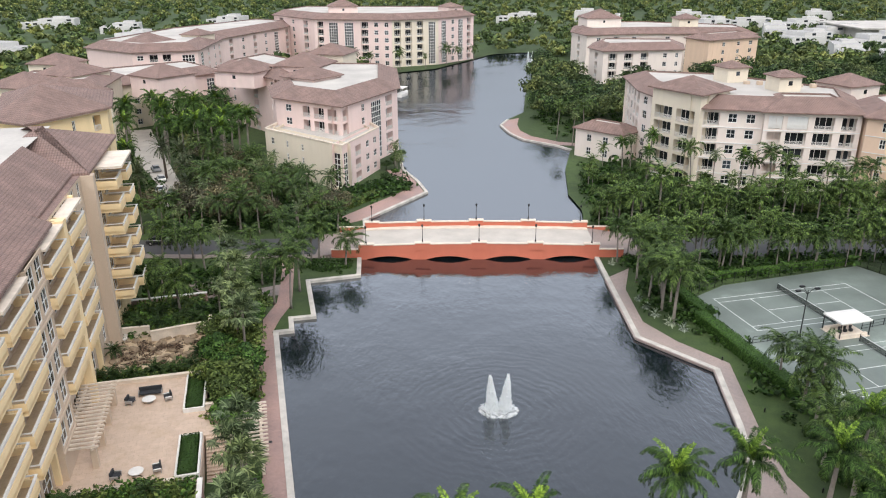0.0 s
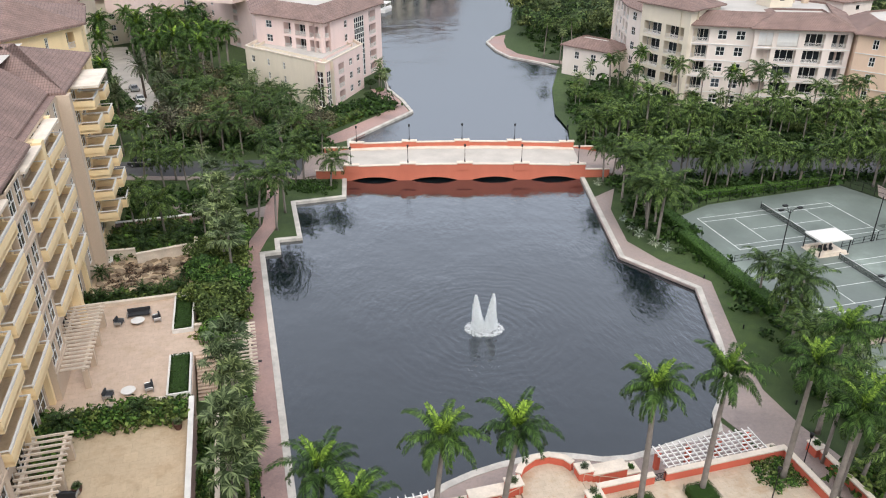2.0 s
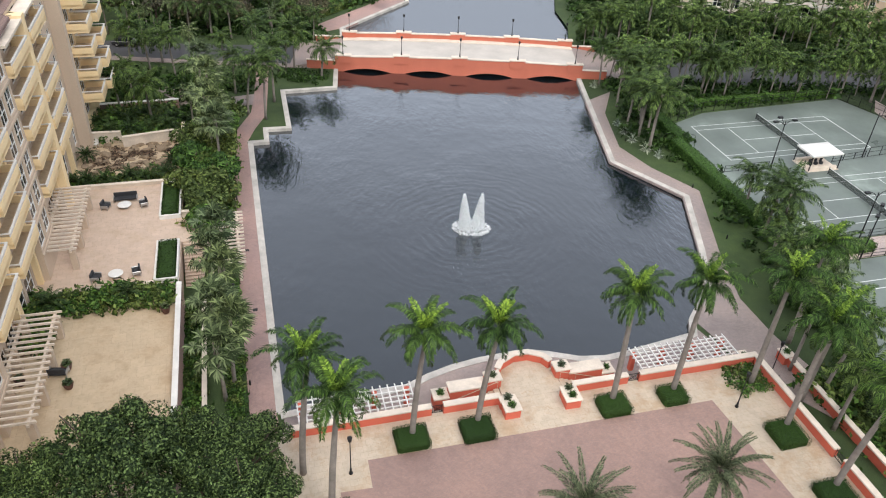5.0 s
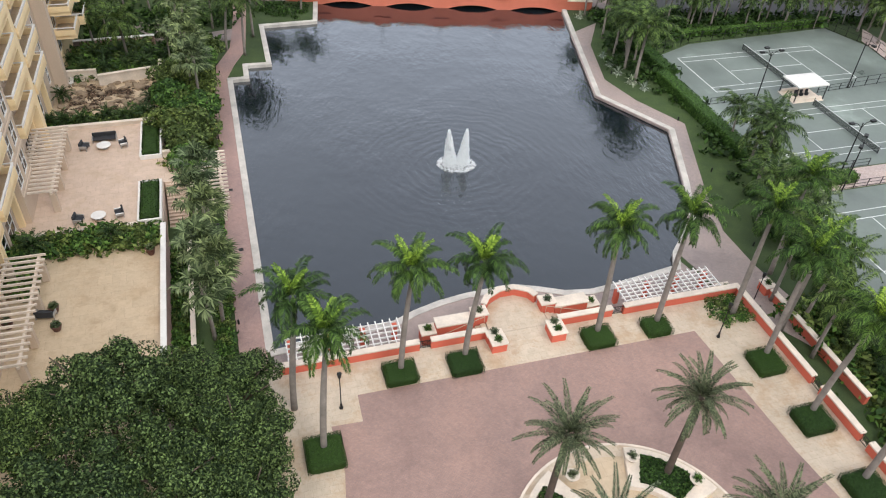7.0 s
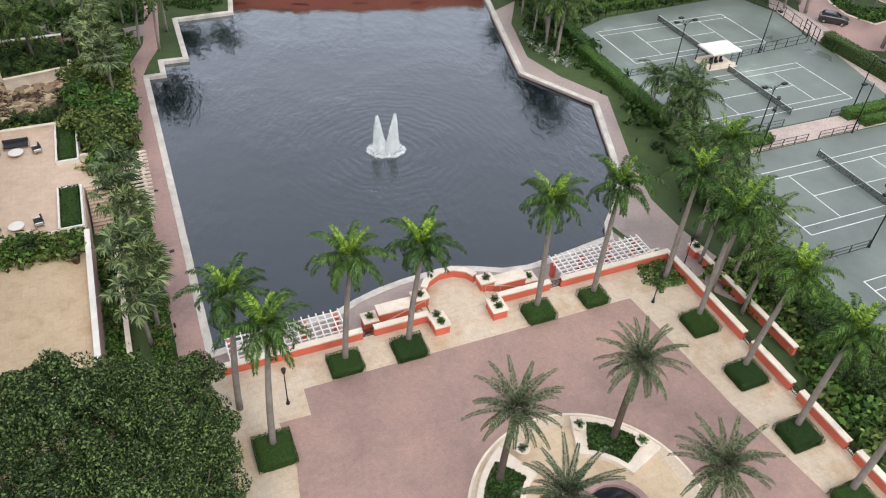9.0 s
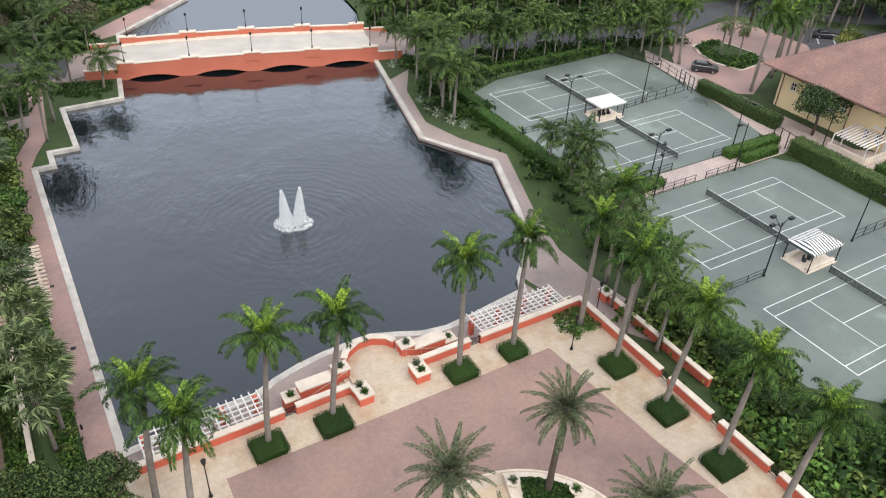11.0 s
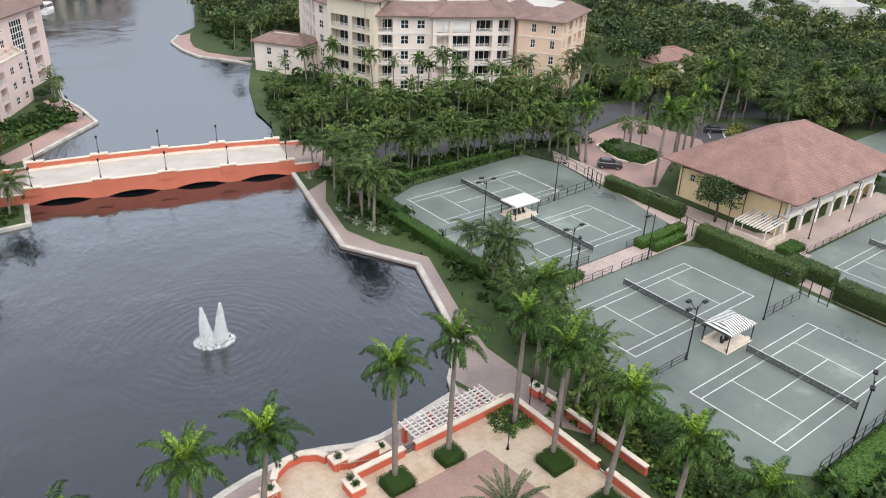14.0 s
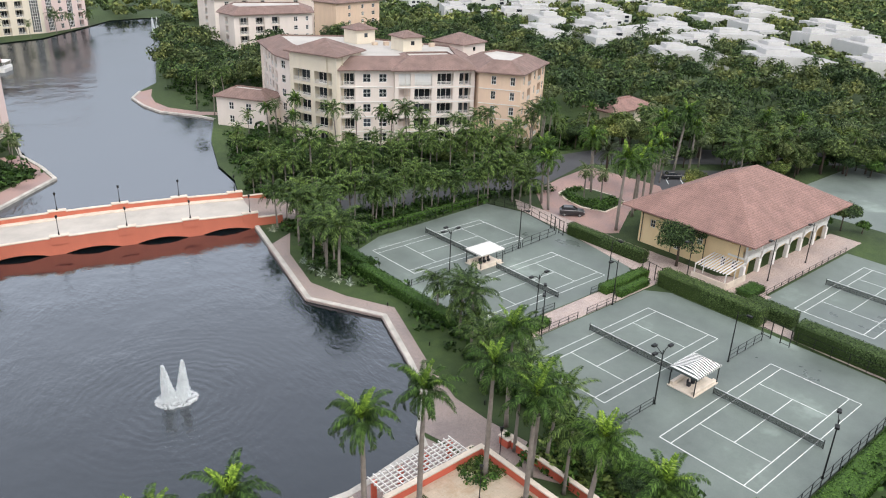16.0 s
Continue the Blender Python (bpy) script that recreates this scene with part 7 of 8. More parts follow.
KEEP_OUT = [inset(lake, -1.2), Wp([(-23, 20), (-8.4, 20), (-8.4, 101), (-23, 101)]), Wp([(-46, 20), (-19, 20), (-19, 119), (-46, 119)]),
            Wp([(55, 18), (93, 18), (93, 57), (63, 57), (57.5, 51), (55, 43)]), Wp([(60.3, 60), (95, 58), (104, 80), (100.5, 97), (96.5, 98.5), (70, 97), (60.3, 94)]), Wp([(93, 19), (172, 19), (172, 72), (104, 72), (93, 60)]), Wp([(145, 41), (187, 41), (187, 67), (145, 67)]),
            [(-14, 123), (-14, 134.5), (-110, 138), (-110, 129), (-62, 123.5), (-40, 122)], [(27, 123), (27, 134.5), (60, 132), (80, 132), (96, 142), (120, 144), (190, 111), (190, 99), (122, 126), (84, 121), (60, 121.5)],
            [(74, 118), (84, 123), (104, 134), (113, 128), (101, 116), (109, 108), (104, 95), (87, 95), (83, 106)], [(103, 107), (114, 125), (129, 119), (123, 104)],
            [(-61, 131), (-53, 131), (-57, 163), (-71, 193), (-89, 231), (-98, 228), (-80, 190), (-65, 165)],
            inset([(51.5, 220), (48.5, 190), (48.5, 176), (56.5, 164.5), (69, 161), (88.5, 156), (96.4, 149), (112, 162.5), (108, 190), (74, 214)], -1.8), inset([(-41.5, 187.6), (-23.7, 175), (-12.1, 202.1), (-15, 243), (-55, 243), (-60, 205)], -2.5),
            inset([(-43.2, 181), (-22.2, 162.9), (-15.6, 182.5), (-19, 190), (-40, 196)], -2), inset([(-113.5, 282), (-91.8, 290), (-95, 335), (-76, 404), (-100, 420), (-128, 360), (-138, 300)], -2.5),
            inset([(-88, 410), (-62, 378), (-24, 371), (-2, 382), (16, 404), (12, 440), (-80, 445)], -3), inset([(60, 362), (64, 345), (92, 352), (140, 348), (142, 372), (100, 395), (66, 390)], -3), inset([(57, 300), (60, 288), (91, 293), (96, 312), (62, 316)], -3),
            inset([(-72, 246), (-46, 218), (-40, 244), (-62, 272)], -2), inset([(-101, 226), (-91, 236), (-75, 258), (-90, 276), (-118, 250)], -2), inset([(-110, 196), (-92, 203), (-96, 228), (-125, 226)], -2), inset([(-74.5, 124.5), (-67.5, 121), (-60.5, 135.5), (-67, 152), (-86, 150)], -2),
            inset([(35, 196), (45, 186), (51, 192), (41, 203)], -1.5), inset([(133, 160), (151, 164), (149, 173), (131, 169)], -2), inset([(112, 326), (138, 340), (132, 352), (106, 338)], -2), [(250, 465), (425, 465), (425, 525), (250, 525)],
            [(-20, 141), (-3, 162), (-6, 172), (-10, 183), (-15, 182), (-11, 164), (-22, 145)], [(26, 122), (32, 113), (30.5, 105), (29.4, 101), (30.5, 97), (38, 87), (38, 72), (36.4, 62), (38, 57), (46.5, 42), (40, 40), (30, 55), (30, 90), (26, 92)],
            Wp([(-1.5, 4), (47, 4), (47, 43.5), (-1.5, 43.5)]), Wp([(-3.4, 44), (0.5, 44), (0.5, 97), (4, 106), (5, 126), (1.6, 126), (0.2, 107), (-3.4, 98)])]
KEEP_OUT.append([(126, 152), (134, 149), (150, 162), (134, 160)])
KEEP_BOX = [(min(p[0] for p in k), max(p[0] for p in k), min(p[1] for p in k), max(p[1] for p in k), k) for k in KEEP_OUT]
HOUSES = [(x, y) for x, y in spots]


def free(x, y):
    if any(abs(x - a) < 14 and abs(y - b) < 11 for a, b in HOUSES):
        return False
    return not any(x0 <= x <= x1 and y0 <= y <= y1 and inside(x, y, k) for x0, x1, y0, y1, k in KEEP_BOX)


def scatter(poly, gap, r, share=1.0):
    out = []
    xs, ys = [p[0] for p in poly], [p[1] for p in poly]
    y = min(ys)
    while y < max(ys):
        x = min(xs)
        while x < max(xs):
            px, py = x + r.uniform(-0.45, 0.45) * gap, y + r.uniform(-0.45, 0.45) * gap
            if r.random() < share and inside(px, py, poly) and free(px, py):
                out.append((px, py))
            x += gap
        y += gap
    return out


R5 = np.random.default_rng(11)


def plant_copies(masters, places, r, smin=0.85, smax=1.15, z=0.0):
    used = set()
    for p in places:
        k = int(r.integers(0, len(masters)))
        s = r.uniform(smin, smax)
        zz = p[2] if len(p) > 2 else z
        m = pose(p[0], p[1], zz, r.uniform(-3, 3), r.uniform(-3, 3), r.uniform(0, 360)) @ Matrix.Diagonal((s, s, s * r.uniform(0.92, 1.1), 1))
        if k not in used and masters[k].get("spare", True):
            masters[k].matrix_basis = m
            masters[k]["spare"] = False
            used.add(k)
        else:
            copy_thing(masters[k], m)


# royal palms of the raised court
spots_royal = [(10.0, 39.6, 11.0), (15.5, 39.8, 10.5), (27.5, 39.7, 11.8), (33.2, 39.6, 12.2), (2.8, 33.6, 12.2), (40.6, 33.9, 11.2), (40.6, 27.7, 10.6), (40.4, 21.4, 10.6), (40.2, 15.6, 10.2), (40.8, 39.2, 11.6), (1.2, 38.0, 11.6)]
for i, (u, v, h) in enumerate(spots_royal):
    r = np.random.default_rng(100 + i)
    t = palm("royal palm with smooth grey trunk in a clipped hedge box", "royal palms of the court", r, "royal", h, (r.uniform(-0.3, 0.9), r.uniform(-0.3, 0.3)), (0.12, 0.05))
    t.matrix_basis = PLAN_TURN @ pose(u, v, PZ)
for i, (u, v, h) in enumerate(((45.4, 37.6, 10.5), (47.2, 41.5, 11.5), (46.4, 34.2, 9.5), (49.5, 45.0, 11.5), (48.6, 38.4, 10.0))):
    r = np.random.default_rng(140 + i)
    t = palm("windswept palm between the court wall and the tennis courts", "palms by the courts", r, "coco" if i % 3 else "royal", h * (0.78 if i % 3 else 1.0), (r.uniform(-0.2, 1.0), r.uniform(-0.4, 0.4)), (0.3, 0.12))
    t.matrix_basis = PLAN_TURN @ pose(u, v, 0)
for i, (u, v, h) in enumerate(((16.9, 25.2, 8.0), (26.4, 25.4, 8.6), (17.3, 19.0, 7.6), (26.6, 17.2, 8.0))):
    r = np.random.default_rng(160 + i)
    t = palm("date palm with grey-green feather crown on the island", "date palms of the island", r, "date", h, (r.uniform(0.1, 0.7), r.uniform(-0.2, 0.2)), (0.06, 0.0))
    t.matrix_basis = PLAN_TURN @ pose(u, v, PZ + 0.16)
for i, (u, v, h) in enumerate(((-4.8, 52.1, 7.9), (-3.6, 50.4, 7.3), (-4.4, 48.6, 6.2), (-5.2, 54.0, 6.4), (-3.9, 63.4, 8.4), (-5.0, 61.3, 7.3), (-4.2, 59.2, 6.6), (-4.6, 89.5, 7.2), (-5.0, 96, 7.8), (-3.9, 87.5, 8.4), (-4.3, 92.5, 8.5), (-5.2, 99.5, 9.5), (-6.0, 106, 9.5))):
    r = np.random.default_rng(180 + i)
    t = palm("windblown fan palm beside the pink promenade", "promenade palms", r, "fan", h, (r.uniform(-0.3, 0.6), r.uniform(-0.3, 0.3)), (0.3, 0.1))
    t.matrix_basis = PLAN_TURN @ pose(u, v, 0)
for i, (u, v, h) in enumerate(((2.6, 104.5, 8.5), (0.2, 106.5, 7.5), (4.3, 110.5, 8.5), (12.6, 119.0, 5.0))):
    r = np.random.default_rng(200 + i)
    t = palm("coconut palm on the small lawn by the seawall", "lawn palms", r, "coco", h, (r.uniform(-0.3, 0.9), r.uniform(-0.3, 0.3)), (0.35, 0.1))
    t.matrix_basis = PLAN_TURN @ pose(u, v, 0)

# masters for the crowd
wind = (0.28, 0.1)
cocos = [palm("tall windswept palm among garden trees", "garden palms", np.random.default_rng(300 + i), k, h, (0.3, 0.2), wind) for i, (k, h) in enumerate((("coco", 6.5), ("coco", 8.0), ("coco", 7.2), ("sabal", 7.0), ("coco", 5.2)))]
blown = [palm("low palm blown sideways by the wind beside the courts", "court palms", np.random.default_rng(310 + i), "coco", h, (0.5, 0.1), (0.85, 0.2)) for i, h in enumerate((4.6, 5.6, 5.0))]
regal = [palm("tall royal palm beside a paved drive", "drive-side palms", np.random.default_rng(315 + i), "royal", h, (0.3, 0.1), (0.2, 0.05)) for i, h in enumerate((9.5, 10.5))]
pale = [palm("silvery date palm beside the drive", "drive palms", np.random.default_rng(320 + i), "date", 6.0) for i in range(2)]
trees = [broad_tree("broad-leaved green tree with uneven crown", "garden trees", np.random.default_rng(330 + i), h, w, 4200, 0.24, m, 26, (0.2, 0.36)) for i, (h, w, m) in enumerate(((7.0, 4.0, M_LEAF), (8.5, 4.8, M_FIG), (6.2, 3.9, M_LEAF2), (9.0, 5.2, M_LEAF), (5.4, 3.4, M_SHRUB)))]
dry = [broad_tree("thin brownish tree, half bare after the wind", "thin trees", np.random.default_rng(345 + i), 7.5, 3.8, 1100, 0.26, M_DRY) for i in range(2)]
fig = [broad_tree("dense dark fig tree below the balconies", "fig trees", np.random.default_rng(350 + i), 9.0, 4.6, 30000, 0.1, m, 46, (0.13, 0.27)) for i, m in enumerate((M_FIG, M_FIG, M_FIG))]

figs = [(-6.0, 37.5), (-2.6, 33.0), (-11.0, 36.0), (-2.8, 37.6), (-7.0, 30.5), (-12.5, 29.5), (-3.0, 27.0), (-15.5, 34.5)]
plant_copies(fig, [(*W(u, v), TZ - 0.05 if u < -8.4 else 0.0) for u, v in figs], R5, 0.95, 1.15)

left_back = [(-58, 134.5), (-17, 134.8), (-19, 146), (-24, 160), (-44, 178), (-62, 190), (-64, 165)]
left_front = Wp([(-19, 101.5), (-2, 101.5), (0, 112), (2, 121), (-30, 130), (-32, 120), (-19, 119)])
left_mid = [(-62, 134), (-60, 160), (-76, 190), (-90, 224), (-92, 203), (-104, 194), (-88, 165), (-84, 152)]
left_mid2 = [(-78, 200), (-64, 186), (-47, 203), (-48, 217), (-72, 244), (-90, 236)]
right_strip = [(29.5, 121.5), (80, 118.5), (72, 112), (44, 110), (38, 104), (44, 74), (47, 52), (50, 40), (58, 20), (60, 8), (44, 8), (44, 44), (39, 58), (38.6, 72), (38.6, 87), (31.3, 97), (32.5, 113)]
right_back = [(30, 135), (60, 133.5), (80, 133.5), (98, 144), (122, 146), (124, 166), (97, 157), (73, 164), (57, 170), (50, 190), (36, 184), (33, 176), (30.5, 160)]
right_far = [(121, 146), (190, 113), (262, 150), (262, 262), (205, 335), (120, 335), (104, 262), (116, 212), (122, 172)]
right_low = [(146, 112), (190, 95), (240, 60), (262, 150), (190, 113), (130, 128)]
right_canal = [(29, 246), (36, 212), (52, 226), (75, 230), (112, 212), (118, 330), (106, 322), (97, 286), (57, 284), (52, 340), (52, 400), (46, 372), (34, 300)]
court_foot = Wp([(48, 8), (112, 8), (112, 17.5), (60, 17.5), (54, 24), (54, 34), (49, 34)])
low_palm = [palm_quads(np.random.default_rng(360 + i), 14, 4.0, 0, 115, 8, 1.1, 0.5, 0.85, wind, (80, -45)) + np.array([0, 0, 6.5]) for i in range(3)]
low_tree = [crown_cloud(np.random.default_rng(370 + i), 760, 0.4, 5.0, 4.2, 18, 0.35, (0.2, 0.38)) + np.array([0, 0, 4.6]) for i in range(4)]
far_palms, far_trees, mid_palms = [], [], []
for poly, gap, mix, near in ((left_back, 4.9, (0.62, 0.08, 0.3), 1), (left_front, 8.0, (0.75, 0.25, 0.0), 1), (left_mid, 6.2, (0.9, 0.1, 0.0), 2), (right_strip, 5.3, (0.8, 0.2, 0.0), 1), (right_back, 4.1, (0.5, 0.5, 0.0), 2),
                             (left_mid2, 6.0, (0.8, 0.2, 0), 0), (right_far, 7.2, (0.42, 0.58, 0.0), 0), (right_low, 7.2, (0.4, 0.6, 0.0), 0), (right_canal, 6.0, (0.45, 0.55, 0.0), 0)):
    pts = [p for p in scatter(poly, gap, R5) if not (poly is right_strip and (p[0] > 34.5 and 86 < p[1] < 112 or p[1] < 57))]
    kinds = R5.random(len(pts))
    a, b = [p for p, k in zip(pts, kinds) if k < mix[0]], [p for p, k in zip(pts, kinds) if mix[0] <= k < mix[0] + mix[1]]
    if near:
        by_court = [p for p in a if poly is right_strip and p[0] > 36 and p[1] < 104]
        if near == 2:
            mid_palms += [(x, y, 0.0, R5.uniform(0.62, 1.2) if y < 143 else R5.uniform(0.5, 0.75)) for x, y in a if y < 143 or poly is not right_back or R5.random() < 0.45]
        else:
            plant_copies(cocos, [p for p in a if p not in by_court], R5, 0.8, 1.12)
        plant_copies(blown, by_court, R5, 0.85, 1.2)
        plant_copies(trees, b, R5, *((0.55, 0.8) if poly is right_back else (0.65, 1.05)))
        plant_copies(dry, [p for p, k in zip(pts, kinds) if k >= mix[0] + mix[1]], R5, 0.7, 1.0)
    else:
        far_palms += [(x, y, R5.uniform(-1, 0.8), R5.uniform(0.85, 1.25)) for x, y in a]
        far_trees += [(x, y, R5.uniform(-1, 1.6), R5.uniform(0.65, 1.5)) for x, y in b]
rf = np.random.default_rng(19)
mid_palms += [(33 + 4.1 * i + rf.uniform(-1.5, 1.5), 135 + rf.uniform(-0.5, 2.5), 0, rf.uniform(0.6, 1.15)) for i in range(12)] + [(84, 137, 0, 1), (88, 140, 0, 0.95), (92, 143, 0, 1.05), (97, 145, 0, 1)]
mid_palms += [(34 + 4.8 * i + rf.uniform(-1.6, 1.6), 119 + rf.uniform(-1.5, 1.0), 0, rf.uniform(0.65, 1.1)) for i in range(10)]
mid_palms += [(34 + 3.3 * i + rf.uniform(-1, 1), 120.6 + rf.uniform(-0.8, 0.6), 0, rf.uniform(0.55, 0.95)) for i in range(15)]
mid_crown = [palm_quads(np.random.default_rng(365 + i), 20, 4.4, 0, 102, 24, 0.95, 0.2, 0.75, wind, (80, -38)) + np.array([0.2, 0.1, h]) for i, h in enumerate((7.2, 6.2, 8.2))]
ring6 = [(0.15 * math.cos(k * 1.0472), 0.15 * math.sin(k * 1.0472)) for k in range(7)]
mid_trunk = [np.array([[(*ring6[k], 0), (*ring6[k + 1], 0), (ring6[k + 1][0] + 0.2, ring6[k + 1][1] + 0.1, h), (ring6[k][0] + 0.2, ring6[k][1] + 0.1, h)] for k in range(6)]) for h in (7.2, 6.2, 8.2)]
merged("palm_grove", mid_crown, mid_palms, np.random.default_rng(23), M_COCO, "windswept palm crowns behind the street", "palms", (0.9, 1.1))
merged("palm_trunks", mid_trunk, mid_palms, np.random.default_rng(23), M_BARK, "slender grey palm trunks behind the street", "palms", (0.9, 1.1))
merged("palm_grove", low_palm, far_palms, rf, M_COCO, "windswept palms of the far gardens", "palms", (0.95, 1.1))
half = rf.random(len(far_trees)) < 0.4
merged("tree_canopy", low_tree, [w for w, k in zip(far_trees, half) if k], rf, M_CANOPY, "dense dark canopy of the far gardens", "trees", (0.9, 1.1))
merged("tree_canopy", low_tree, [w for w, k in zip(far_trees, half) if not k], rf, M_CANOPY2, "lighter green canopy of the far gardens", "trees", (0.9, 1.1))
plant_copies(pale, [(-56, 158), (-63, 150), (-52, 150), (101, 121), (-66, 174), (-59, 168)], R5, 1.0, 1.25)
plant_copies(regal, [(-82, 214), (-77, 206), (-73, 212), (-68, 205), (-63, 211), (-58, 204), (-66, 197), (-60, 194), (-54, 197), (-73, 196), (-70, 188), (-78, 222), (-55, 187), (-50, 190), (-84, 200), (-88, 208), (-76, 178), (-71, 166), (-58, 178), (-64, 182), (-52, 176), (117, 122.5), (121, 122), (125, 121.5)], R5, 0.9, 1.15)
row = [(124 + 4.3 * i, 123.6 - 1.62 * i) for i in range(15)] + [(127 + 4.5 * i, 137 - 1.9 * i) for i in range(14)]
plant_copies(trees, [(x + 0.8, y - 0.6) for x, y in row[::2]], R5, 0.8, 1.1)
plant_copies(cocos, row[1::2], R5, 0.9, 1.25)
plant_copies(trees, [(84 + 5 * i, 146.5 - 0.2 * i * (i > 5)) for i in range(9)], R5, 0.6, 0.85)
plant_copies(cocos, [(33.5, 112), (33.6, 107), (33.6, 101), (41.5, 81), (42.3, 76), (41.3, 71), (41, 65), (41.5, 60)], R5, 0.85, 1.1)
plant_copies(cocos, [(-54 + 5.2 * i, 121.2 + 0.5 * (i % 3)) for i in range(7)] + [(-57 + 3.7 * i, 134.6 + 0.6 * (i % 2)) for i in range(11)], R5, 0.75, 1.0)
plant_copies(trees, [(146, 113), (150, 111.5), (154, 110), (158, 108), (162, 106.5), (156, 104.5), (161, 102), (167, 104), (165, 99)], R5, 0.75, 1.05)
plant_copies(cocos, [(30, 120.4), (31.8, 121.2), (33.5, 121.3), (-21.5, 121.3), (-24, 120.6), (29.8, 136), (31.5, 137.5)], R5, 0.7, 0.95)
plant_copies(dry, [(-44, 141), (-49, 138), (-40, 146), (-36, 139), (-52, 143), (-47, 147), (-56, 140), (-43, 151), (-50, 152)], R5, 1.0, 1.3)
plant_copies(regal, [(79.4, 110.6), (80.2, 114.2), (84.9, 97.2), (93.6, 116.2), (92.4, 101.9), (95.0, 104.2), (100.6, 108.6), (104.0, 110.2), (98.0, 122.4), (106.4, 112.8)], R5, 0.85, 1.02)
plant_copies(cocos, [(76.6, 112.6), (75.4, 117.2), (78.6, 119.2), (89.4, 113), (91.6, 110.4), (111.5, 116)], R5, 0.9, 1.1)
back_green = scatter([(112, 100), (124, 106), (132, 118), (172, 106), (172, 88), (150, 98), (136, 100), (126, 96)], 4.6, R5)
plant_copies(trees, back_green[::2], R5, 0.6, 0.95)
plant_copies(cocos, back_green[1::2], R5, 0.9, 1.2)
plant_copies(trees, [W(u, v) for u, v in ((139, 52), (141, 57), (140, 62), (142, 46), (139, 67), (143, 70))], R5, 0.5, 0.7)
plant_copies(trees, [W(u, v) for u, v in ((50.6, 33.8), (52.4, 31.2), (50.4, 29.4), (52.6, 26.6), (51.0, 37.2), (49.4, 24.2), (52.0, 20.6), (54.4, 17.0))], R5, 0.5, 0.72)
tall = [palm("tall slender palm before the apartment house", "tall palms", np.random.default_rng(380 + i), k, h, (0.5, 0.1), wind) for i, (k, h) in enumerate((("coco", 12.0), ("royal", 12.5), ("sabal", 12.5)))]
big_trees = [broad_tree("large round-crowned tree beside the street", "street trees", np.random.default_rng(700 + i), h, w, 5200, 0.27, m, 30, (0.18, 0.34)) for i, (h, w, m) in enumerate(((9.5, 5.4, M_CANOPY2), (8.2, 5.0, M_LEAF2), (10.0, 5.6, M_CANOPY)))]
plant_copies(big_trees, [(118 + 5.4 * i, 134.5 - 2.1 * i) for i in range(11)] + [(124 + 6 * i, 144 - 2.0 * i) for i in range(9)] + [(136 + 5.2 * i, 113.5 - 1.9 * i) for i in range(7)], R5, 0.8, 1.1)
plant_copies(big_trees, [(112, 139), (116, 144), (120, 149), (124.5, 151.5), (114, 150), (110, 144.5), (119, 155), (127, 147), (133, 150), (139, 152.5), (145, 155.5), (123.5, 158)], R5, 0.45, 0.62)
plant_copies(big_trees, [W(u, v) for u, v in ((139.5, 55), (141, 61), (140, 49), (142, 68), (146, 70), (152, 70), (158, 70.5), (165, 70), (139, 74), (134, 76))], R5, 0.42, 0.6)
plant_copies(tall, [(121, 131), (127, 129), (133, 127.5), (140, 124), (147, 121.5), (155, 118.5), (130, 140), (142, 137), (114.5, 147)], R5, 0.75, 0.95)
weep = broad_tree("rounded weeping green tree beside the clubhouse", "clubhouse trees", np.random.default_rng(77), 8.2, 5.0, 9000, 0.15, M_FIG, 30, (0.2, 0.36))
weep.matrix_basis = PLAN_TURN @ pose(101.2, 58.2, 0)

bank_shrub = [broad_tree("dense yellow-green tree beside the promenade", "promenade trees", np.random.default_rng(355 + i), 5.2, 2.5, 3600, 0.2, m) for i, m in enumerate((M_LEAF2, M_SHRUB))]
plant_copies(bank_shrub, [(*W(u, v),) for u, v in ((-5.4, 73.5), (-6.2, 77), (-4.9, 79.8), (-6.0, 83), (-5.0, 86), (-6.2, 89.2), (-4.8, 92), (-6.0, 95), (-4.6, 98), (-3.2, 101.2), (-5.2, 103.5), (-7.0, 81.2), (-3.9, 84.4), (-7.2, 86.6), (-3.8, 90.4), (-7.0, 92.8), (-3.9, 95.4))], R5, 0.95, 1.3)
plant_copies(cocos, [(31.2, 104), (32.4, 101), (33.4, 104.8), (33.0, 97.0), (34.2, 109.2), (31.2, 111.5)], R5, 1.0, 1.25)
plant_copies(tall, [(54, 158), (58, 156), (62.5, 153.5), (65.5, 154.5), (68.5, 152), (72, 153), (79.5, 150.5), (83.5, 147), (86.5, 146.5), (97, 144.5), (100.5, 146), (103, 149), (107, 152), (47.5, 169), (44.5, 174), (42, 171), (112.5, 162), (45.5, 163), (36, 206), (40, 209), (33, 215)], R5, 0.85, 1.1)
plant_copies(trees, [(-11.5, 176), (-14, 181), (-12.5, 187), (-13.5, 170), (-11, 192)], R5, 0.4, 0.55)
plant_copies(cocos, [(-9.5, 173), (-12, 184), (-11.3, 180), (-40, 168), (-37, 165), (-33, 163), (-46, 176), (-48, 183), (-50, 172)], R5, 0.7, 0.95)
plant_copies(cocos, [(-20, 362), (-8, 367), (2, 378), (8, 386), (-34, 363), (-42, 366), (16, 396), (-55, 372)], R5, 0.95, 1.25)
pygmy = [palm("small dark feathery palm in a garden bed", "small garden palms", np.random.default_rng(390 + i), "pygmy", 1.1) for i in range(2)]
for m_ in pygmy:
    m_.matrix_basis = pose(0, 0, 0)
